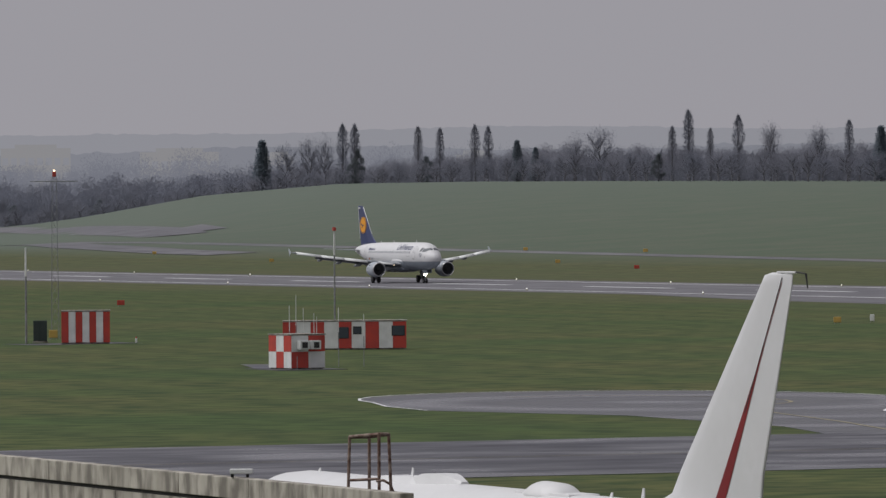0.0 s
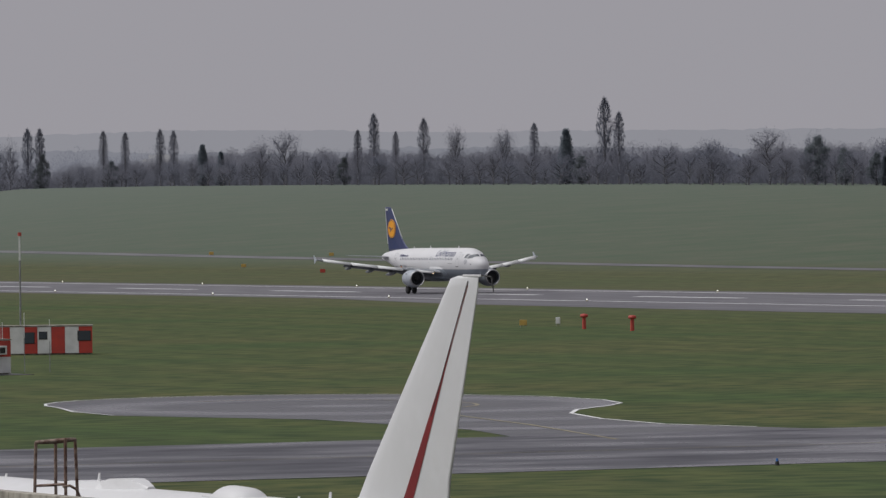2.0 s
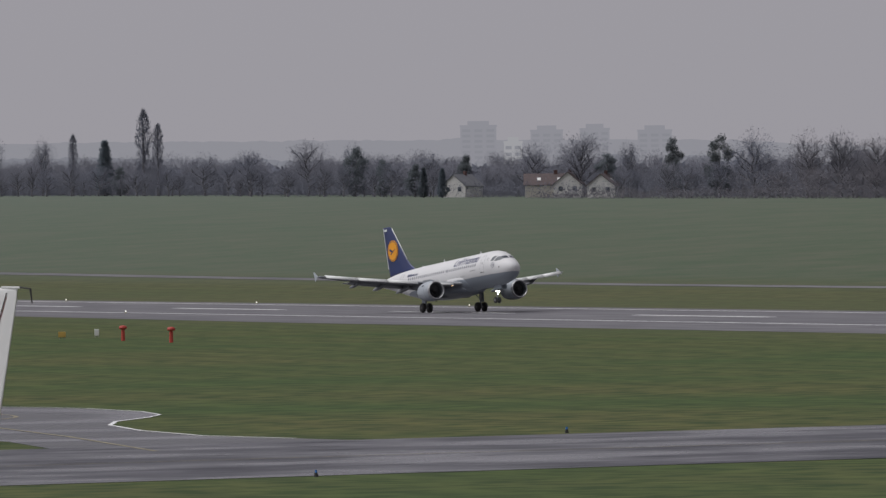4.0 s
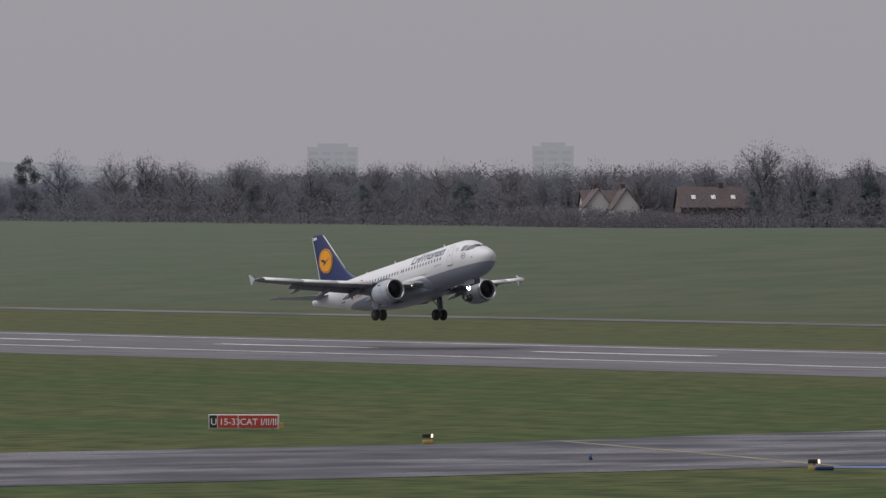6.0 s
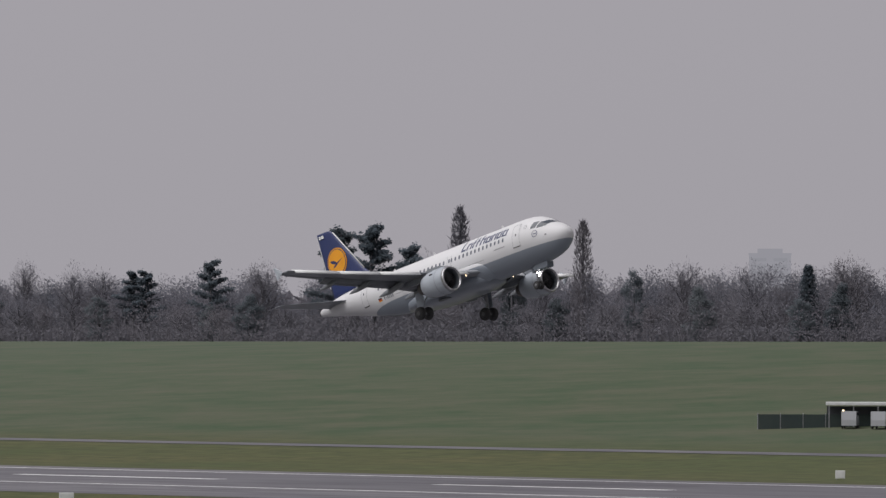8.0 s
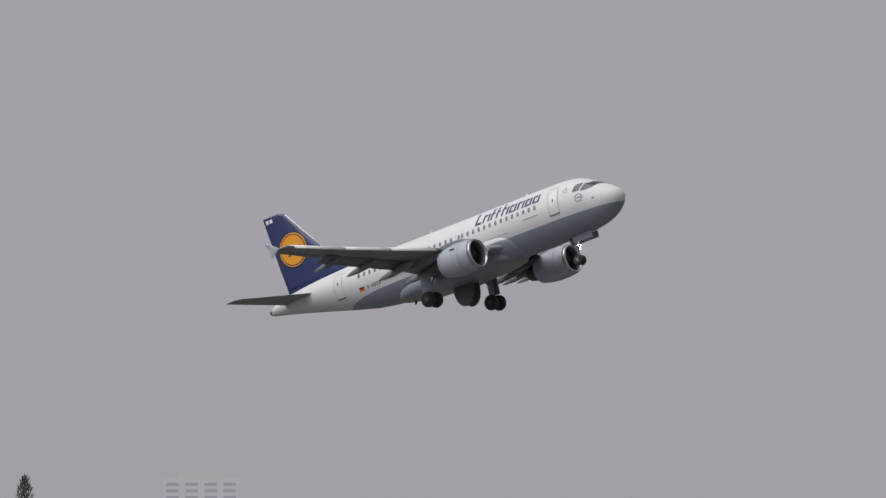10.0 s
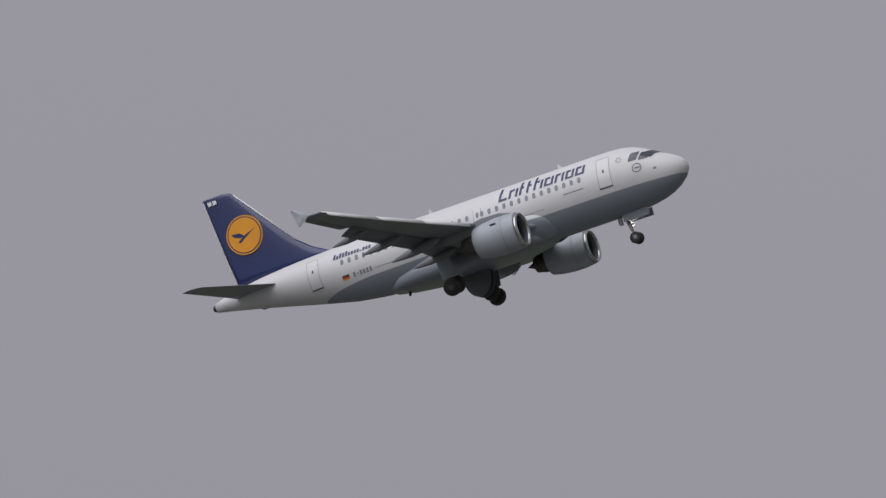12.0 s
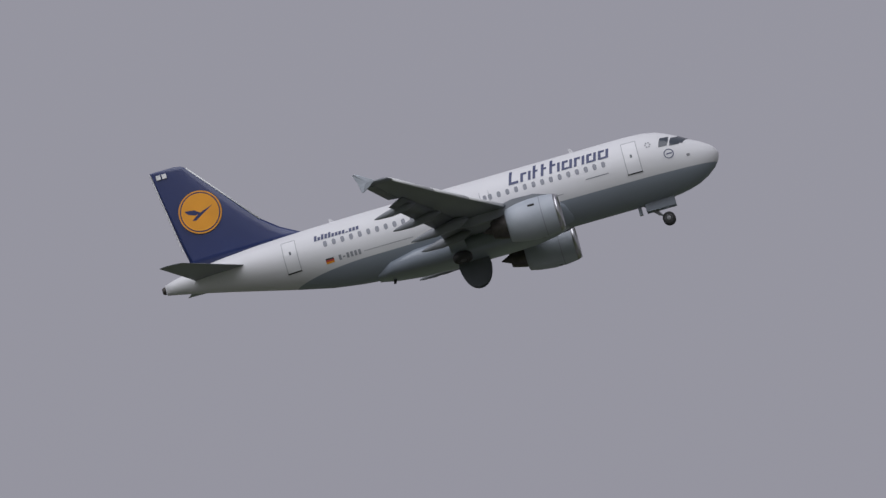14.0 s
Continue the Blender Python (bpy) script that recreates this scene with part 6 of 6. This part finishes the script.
def build_parked():
    # own space: x runs aft from the nose, z up
    root = empty("parked_airliner", pose(-191.1, 72.0, -0.12), "parked white airliner with red line on its fin", "aircraft")
    rings = []
    for s, zt, zb, hw in ((0, 3.0, 2.8, 0.1), (0.5, 3.6, 2.3, 0.7), (1.5, 4.1, 1.7, 1.25), (2.6, 4.42, 1.3, 1.6), (3.8, 4.68, 1.05, 1.8), (5.0, 4.76, 0.98, 1.88), (26, 4.76, 0.98, 1.88), (29, 4.72, 1.6, 1.7), (32, 4.6, 2.5, 1.2), (35, 4.35, 3.5, 0.4)):
        rings.append([(s, hw * math.sin(2 * math.pi * i / 40), (zt + zb) / 2 + (zt - zb) / 2 * math.cos(2 * math.pi * i / 40)) for i in range(40)])
    part("fuselage", loft(rings), WHITE_FIN, root, "white fuselage", smooth=True)

    def sec(le, te, z, th):
        n, a, b = 8, [], []
        ch = te - le
        for i in range(n + 1):
            u = 0.5 - 0.5 * math.cos(math.pi * i / n)
            t = 5 * th * (0.2969 * math.sqrt(u) - 0.126 * u - 0.3516 * u * u + 0.2843 * u ** 3 - 0.1036 * u ** 4) * ch
            a.append((le + u * ch, t, z))
            b.append((le + u * ch, -t, z))
        return a + b[-2:0:-1]

    fin = part("fin", loft([sec(27.8, 35.4, 4.55, 0.05), sec(29.2, 35.5, 4.72, 0.05), sec(30.15, 35.55, 5.0, 0.05), sec(30.7, 35.65, 5.6, 0.05), sec(35.55, 37.35, 10.30, 0.055), sec(35.75, 37.38, 10.50, 0.05), sec(36.2, 37.4, 10.57, 0.03)]), WHITE_FIN, root, "tall white fin", smooth=True)
    def fin_y(x, z):
        le, te = (interp(z, (4.55, 4.72, 5.0, 5.6, 10.30, 10.50), k) for k in ((27.8, 29.2, 30.15, 30.7, 35.55, 35.75), (35.4, 35.5, 35.55, 35.65, 37.35, 37.38)))
        u = min(1.0, max(0.0, (x - le) / (te - le)))
        return 0.012 + 0.25 * (0.2969 * math.sqrt(u) - 0.126 * u - 0.3516 * u * u + 0.2843 * u ** 3 - 0.1036 * u ** 4) * (te - le)

    part("fin_cap", boxed(36.5, 37.55, -0.03, 0.03, 10.55, 10.605, 0.015), WHITE_FIN, fin)
    bm = bmesh.new()
    lastp = None
    for i in range(9):
        u = i / 8
        z = 4.7 + 5.65 * u
        x = 33.15 + (36.83 - 33.15) * u
        w = 0.27 * max(0, 1 - 1.45 * u) ** 0.9 + 0.012
        pr = [bm.verts.new((x - w, -fin_y(x - w, z), z)), bm.verts.new((x + w, -fin_y(x + w, z), z))]
        if lastp:
            bm.faces.new((lastp[0], lastp[1], pr[1], pr[0]))
        lastp = pr
    part("red_line", bm, STRIPE_RED, fin, "tapering red line")
    bm = bmesh.new()
    lastp = None
    for i in range(9):
        u = i / 8
        u = 0.42 + 0.58 * u
        z = 4.7 + 5.75 * u
        x = 33.15 + (36.83 - 33.15) * u + 0.01
        pr = [bm.verts.new((x - 0.022, -fin_y(x - 0.022, z) - 0.004, z)), bm.verts.new((x + 0.022, -fin_y(x + 0.022, z) - 0.004, z))]
        if lastp:
            bm.faces.new((lastp[0], lastp[1], pr[1], pr[0]))
        lastp = pr
    part("rudder_seam", bm, DARK, fin, "thin dark rudder joint")
    bm = tubed((37.5, 0, 10.59), (38.1, 0, 10.55), 0.02, 0.02, 5)
    tube(bm, (38.1, 0, 10.55), (38.2, 0, 10.20), 0.03, 0.015, 5)
    part("static_wick", bm, DARK, fin, "dark trailing wick")
    # domes and aerials along the spine
    rings = []
    for u, w, hh in ((0, 0.1, 0.02), (0.12, 0.5, 0.30), (0.3, 0.62, 0.42), (0.7, 0.62, 0.40), (0.9, 0.5, 0.26), (1.0, 0.1, 0.02)):
        rings.append([(21.3 + 2.35 * u, w * math.cos(math.pi * i / 11), 4.60 + (hh + 0.01) * math.sin(math.pi * i / 11)) for i in range(12)])
    part("aerial_dome", loft(rings), WHITE_FIN, root, "smooth white aerial dome", smooth=True)
    part("dome_plinth", boxed(21.0, 24.6, -0.45, 0.45, 4.62, 4.77, 0.05), WHITE_FIN, root)
    rings = []
    for s, z0, z1, w in ((10.6, 4.60, 4.74, 0.1), (12.0, 4.60, 4.84, 0.5), (14.3, 4.62, 4.87, 0.6), (14.9, 4.62, 4.98, 0.5), (15.8, 4.65, 5.00, 0.4), (16.3, 4.70, 4.95, 0.3), (17.0, 4.76, 4.82, 0.12)):
        s -= 0.5
        rings.append([(s, -w, z0), (s, w, z0), (s, w * 0.7, z1), (s, -w * 0.7, z1)])
    part("spine_fairing", loft(rings), WHITE_FIN, root, "long white raised fairing", smooth=False)
    for s, hgt in ((5.6, 0.12), (12.6, 0.34), (26.2, 0.14), (28.2, 0.32)):
        part("blade_aerial", loft([[(s, -0.02, 4.7), (s + 0.22, -0.02, 4.7), (s + 0.22, 0.02, 4.7), (s, 0.02, 4.7)], [(s + 0.14, -0.01, 4.74 + hgt), (s + 0.24, -0.01, 4.74 + hgt), (s + 0.24, 0.01, 4.74 + hgt), (s + 0.14, 0.01, 4.74 + hgt)]]), WHITE_FIN, root)
    for s, y in ((4.5, 0), (17, 2.6), (17, -2.6)):
        part("gear_leg", tubed((s, y * 0.6, 1.6), (s, y, 0.45), 0.12), STEEL, root)
        w = part("wheel", wheel_bm(0.5, 0.8), DARK, root, smooth=True)
        w.location = (s, y, 0.63)
    return root


build_parked()

# ---- blue commuter aircraft, only its tail in view ----
LIVERY_BLUE = material("livery_blue", (0.06, 0.16, 0.50), 0.35, spots=(0.03, 0.085, 0.30), scale=0.6, coat=0.3)
LIVERY_DARK = material("livery_dark_blue", (0.012, 0.022, 0.08), 0.4, spots=(0.016, 0.03, 0.10), scale=0.6)


def build_commuter():
    root = empty("commuter_aircraft", pose(-177.0, 139.0, 0, 0, 0, 37), "blue and white commuter aircraft with cross tail", "aircraft")
    # local x to the right of the view, y away; nose away and a little to the left
    spin = Matrix.Rotation(radians(24), 4, "Z")

    def put(bm):
        bmesh.ops.transform(bm, matrix=spin, verts=bm.verts)
        return bm
    rings = []
    for y, z, r in ((-1.4, 2.6, 0.15), (0.5, 2.4, 0.5), (3.0, 2.1, 0.85), (6.0, 2.0, 1.0), (13.0, 2.0, 1.0), (16.0, 1.9, 0.7), (17.2, 1.8, 0.15)):
        rings.append([(r * math.cos(2 * math.pi * i / 24), y, z + r * math.sin(2 * math.pi * i / 24)) for i in range(24)])
    part("fuselage", put(loft(rings)), LIVERY_DARK, root, "dark blue fuselage", smooth=True)
    def slab(y0, y1, z, w):
        return [(-w, y0 + 0.3, z), (0, y0, z), (w, y0 + 0.3, z), (w, y1 - 0.5, z), (0, y1, z), (-w, y1 - 0.5, z)]
    fin = part("fin", put(loft([slab(0.6, 4.2, 2.5, 0.13), slab(-0.75, 1.9, 4.55, 0.10), slab(-1.15, 0.35, 5.25, 0.06), slab(-1.1, 0.0, 5.38, 0.03)])), LIVERY_BLUE, root, "blue fin")
    part("fin_marking", put(loft([[(-0.15, 1.5, 3.0), (-0.15, 2.5, 3.0), (-0.11, 2.5, 3.0), (-0.11, 1.5, 3.0)], [(-0.13, 0.35, 4.3), (-0.13, 1.0, 4.3), (-0.09, 1.0, 4.3), (-0.09, 0.35, 4.3)]])), PANEL_WHITE, fin, "white slanted marking")
    part("rudder_panel", put(loft([[(-0.14, 0.75, 2.8), (-0.14, 1.45, 2.8), (-0.10, 1.45, 2.8), (-0.10, 0.75, 2.8)], [(-0.12, -0.4, 4.4), (-0.12, 0.25, 4.4), (-0.08, 0.25, 4.4), (-0.08, -0.4, 4.4)]])), LIVERY_DARK, fin, "dark blue rudder panel")
    for s in (-1, 1):
        tp = part("tailplane", put(loft([[(s * 0.05, -0.3, 4.62), (s * 0.05, 0.5, 4.68), (s * 0.05, 1.3, 4.62), (s * 0.05, 0.5, 4.56)], [(s * 3.3, 0.05, 4.64), (s * 3.3, 0.45, 4.67), (s * 3.3, 0.8, 4.64), (s * 3.3, 0.45, 4.62)]])), LIVERY_BLUE, root, "blue tailplane")
        part("elevator_horn", put(boxed(s * 3.2 - 0.3, s * 3.2 + 0.3, -0.1, 0.25, 4.55, 4.68, 0.05)), LIVERY_DARK, tp, "dark elevator horn")
        part("trim_tab", put(boxed(s * 0.6 - 0.22, s * 0.6 + 0.22, -0.6, -0.2, 4.48, 4.62, 0.04)), LIVERY_DARK, tp)
    part("bullet_fairing", put(boxed(-0.2, 0.2, -0.5, 1.8, 4.58, 4.82, 0.1)), LIVERY_DARK, root, "dark blue bullet fairing")
    for x, y in ((0, 14.5), (-1.8, 7.5), (1.8, 7.5)):
        part("gear_leg", put(tubed((x * 0.5, y, 1.3), (x, y, 0.3), 0.08)), STEEL, root)
        part("wheel", put(tubed((x - 0.15, y, 0.3), (x + 0.15, y, 0.3), 0.3, 0.3, 16)), DARK, root)
    return root


build_commuter()

# ---- roof parapet close to the camera, with a rusty access frame ----
STAINED = material("stained_concrete", (0.46, 0.43, 0.37), 0.9, spots=(0.34, 0.315, 0.265), scale=1.1, second=(0.17, 0.155, 0.13), scale2=2.0, bump=0.4, stretch=(1.2, 1.0, 0.5))
RUST = material("rusty_steel", (0.20, 0.12, 0.085), 0.8, spots=(0.30, 0.25, 0.21), scale=3.0, second=(0.10, 0.05, 0.035), scale2=7.0)
roof_house = empty("pier_building", pose(-121.0, 48.6, 0), "low concrete pier building with stained roof parapet", "building")
part("wall", boxed(-80, 0, 0.30, 7.0, -0.2, 5.2), STAINED, roof_house)
part("roof", boxed(-80, 0, 0.3, 6.9, 5.2, 5.4), ASPHALT, roof_house)
part("lower_ledge", boxed(-80, 0.02, -0.02, 0.30, 5.62, 5.84, 0.03), STAINED, roof_house, "stained concrete ledge")
for k in range(20):
    part("parapet_block", boxed(-4 * (k + 1) + 0.012, -4 * k - 0.012, 0.0, 0.28, 6.38, 6.80, 0.02), STAINED, roof_house)
    part("parapet_block", boxed(-4 * (k + 1) + 0.012, -4 * k - 0.012, 0.07, 0.26, 5.84, 6.30, 0.02), STAINED, roof_house)
    part("parapet_block", boxed(-4 * (k + 1) + 0.012, -4 * k - 0.012, 0.05, 0.26, 5.20, 5.60, 0.02), STAINED, roof_house)
part("parapet_core", boxed(-80, -0.02, 0.10, 0.24, 5.2, 6.5), DARK, roof_house)
frame_cage = empty("access_frame", pose(-127.0, 50.4, 5.40, 0, 0, 38), "rusty tubular steel access frame on the roof", "frame")
corners = [(-0.37, -0.33), (0.37, -0.33), (0.30, 0.33), (-0.24, 0.33)]
tops = [(-0.33, -0.25, 2.25), (0.33, -0.25, 2.31), (0.24, 0.28, 2.29), (-0.20, 0.28, 2.24)]
for (a, b), tp in zip(corners, tops):
    part("post", tubed((a, b, 0), tp, 0.032, 0.032, 8), RUST, frame_cage)
for k in range(4):
    part("top_rail", tubed(tops[k], tops[(k + 1) % 4], 0.035, 0.035, 8), RUST, frame_cage)
    for z in (1.0, 1.42):
        p = [Vector((*corners[j], 0)).lerp(Vector(tops[j]), z / 2.27) for j in (k, (k + 1) % 4)]
        if k in (0, 3):
            part("rung", tubed(p[0], p[1], 0.026, 0.026, 8), RUST, frame_cage)
hoop = [(0.30, -0.3, 1.40), (0.45, -0.3, 1.42), (0.56, -0.22, 1.34), (0.60, -0.1, 1.1), (0.60, 0.0, 0.0)]
bm = bmesh.new()
for a, b in zip(hoop, hoop[1:]):
    tube(bm, a, b, 0.025, 0.025, 8)
part("grab_rail", bm, RUST, frame_cage)


flood = empty("roof_floodlight", pose(-129.8, 48.75, 6.80, 0, 0, 68), "small grey floodlight on the parapet", "lamp")
part("bracket", boxed(-0.20, -0.14, -0.04, 0.04, 0.0, 0.12, 0.01), DARK, flood)
part("bracket", boxed(0.10, 0.16, -0.04, 0.04, 0.0, 0.08, 0.01), DARK, flood)
part("lamp_case", boxed(-0.22, 0.24, -0.10, 0.10, 0.07, 0.17, 0.02), PANEL_WHITE, flood, "pale lamp case")


def motions():
    # seconds, x, y off the centreline, height of the main wheels, nose-up pitch, bank
    run = [(0.0, -1019.4, 0.0, 0.04, 0.0, 0.1), (1.5, -922.18, 0.0, 0.04, 0.0, 0.0), (3.0, -819.53, 0.1, 0.04, 0.77, 0.3), (3.5, -785.42, 0.1, 0.05, 4.3, 0.2),
           (4.0, -749.53, 0.15, 0.05, 6.0, 0.1), (4.2, -735.31, 0.15, 0.06, 6.56, 0.1), (6.3, -586.57, 0.1, 4.12, 11.16, -0.3), (6.5, -572.08, 0.1, 5.03, 11.36, -0.3),
           (7.0, -535.0, 0.3, 7.62, 12.0, -0.2), (7.5, -499.2, 0.3, 10.7, 13.2, -0.05), (8.0, -462.8, 0.4, 14.5, 13.99, -0.1), (8.3, -441.36, 0.35, 16.89, 14.5, 0.0),
           (8.5, -426.84, 0.35, 18.7, 14.76, -0.05), (8.7, -412.13, 0.35, 20.64, 14.92, 0.0), (9.0, -389.6, 0.4, 23.73, 15.04, 0.0), (9.2, -374.84, 0.4, 25.8, 15.1, 0.05),
           (11.3, -226.15, 0.05, 45.73, 15.18, 0.0), (11.5, -211.99, -0.09, 47.53, 15.33, 0.0), (12.0, -176.67, -0.48, 52.0, 15.64, -0.2), (12.5, -141.76, -0.78, 56.44, 15.74, -0.3),
           (13.0, -107.48, -0.89, 60.85, 15.54, -0.15), (13.5, -73.68, -0.8, 65.26, 15.21, -0.13), (14.0, -39.96, -0.62, 69.68, 14.98, -0.17)]
    walk(airliner, [(t, pose(x, RUNWAY_Y + y, z, b, -p, 0)) for t, x, y, z, p, b in run])
    fold = [(0.0, 0), (11.3, 0), (11.55, 6), (12.0, 16), (12.5, 29), (13.0, 42), (13.5, 57), (14.0, 74)]
    hinge = 2.55 + LIFT
    walk(MOVING["main_gear_right"], [(t, pose(0, -3.8, hinge, a, 0, 0)) for t, a in fold])
    walk(MOVING["main_gear_left"], [(t, pose(0, 3.8, hinge, -a, 0, 0)) for t, a in fold])
    doors = [(0.0, 88), (8.8, 88), (9.4, 40), (10.2, 0), (14.0, 0)]
    walk(MOVING["bay_door_right"], [(t, pose(0.5, -0.35, 1.5 + LIFT, -a, 0, 0)) for t, a in doors])
    walk(MOVING["bay_door_left"], [(t, pose(0.5, 0.35, 1.5 + LIFT, a, 0, 0)) for t, a in doors])
    nose = [(0.0, 0), (9.2, 0), (11.3, 8), (11.5, 12), (12.0, 18), (12.5, 25), (13.0, 31), (13.5, 41), (14.0, 48)]
    walk(MOVING["nose_gear"], [(t, pose(GEAR_S - 5.07, 0, 1.75 + LIFT, 0, -a, 0)) for t, a in nose])


motions()
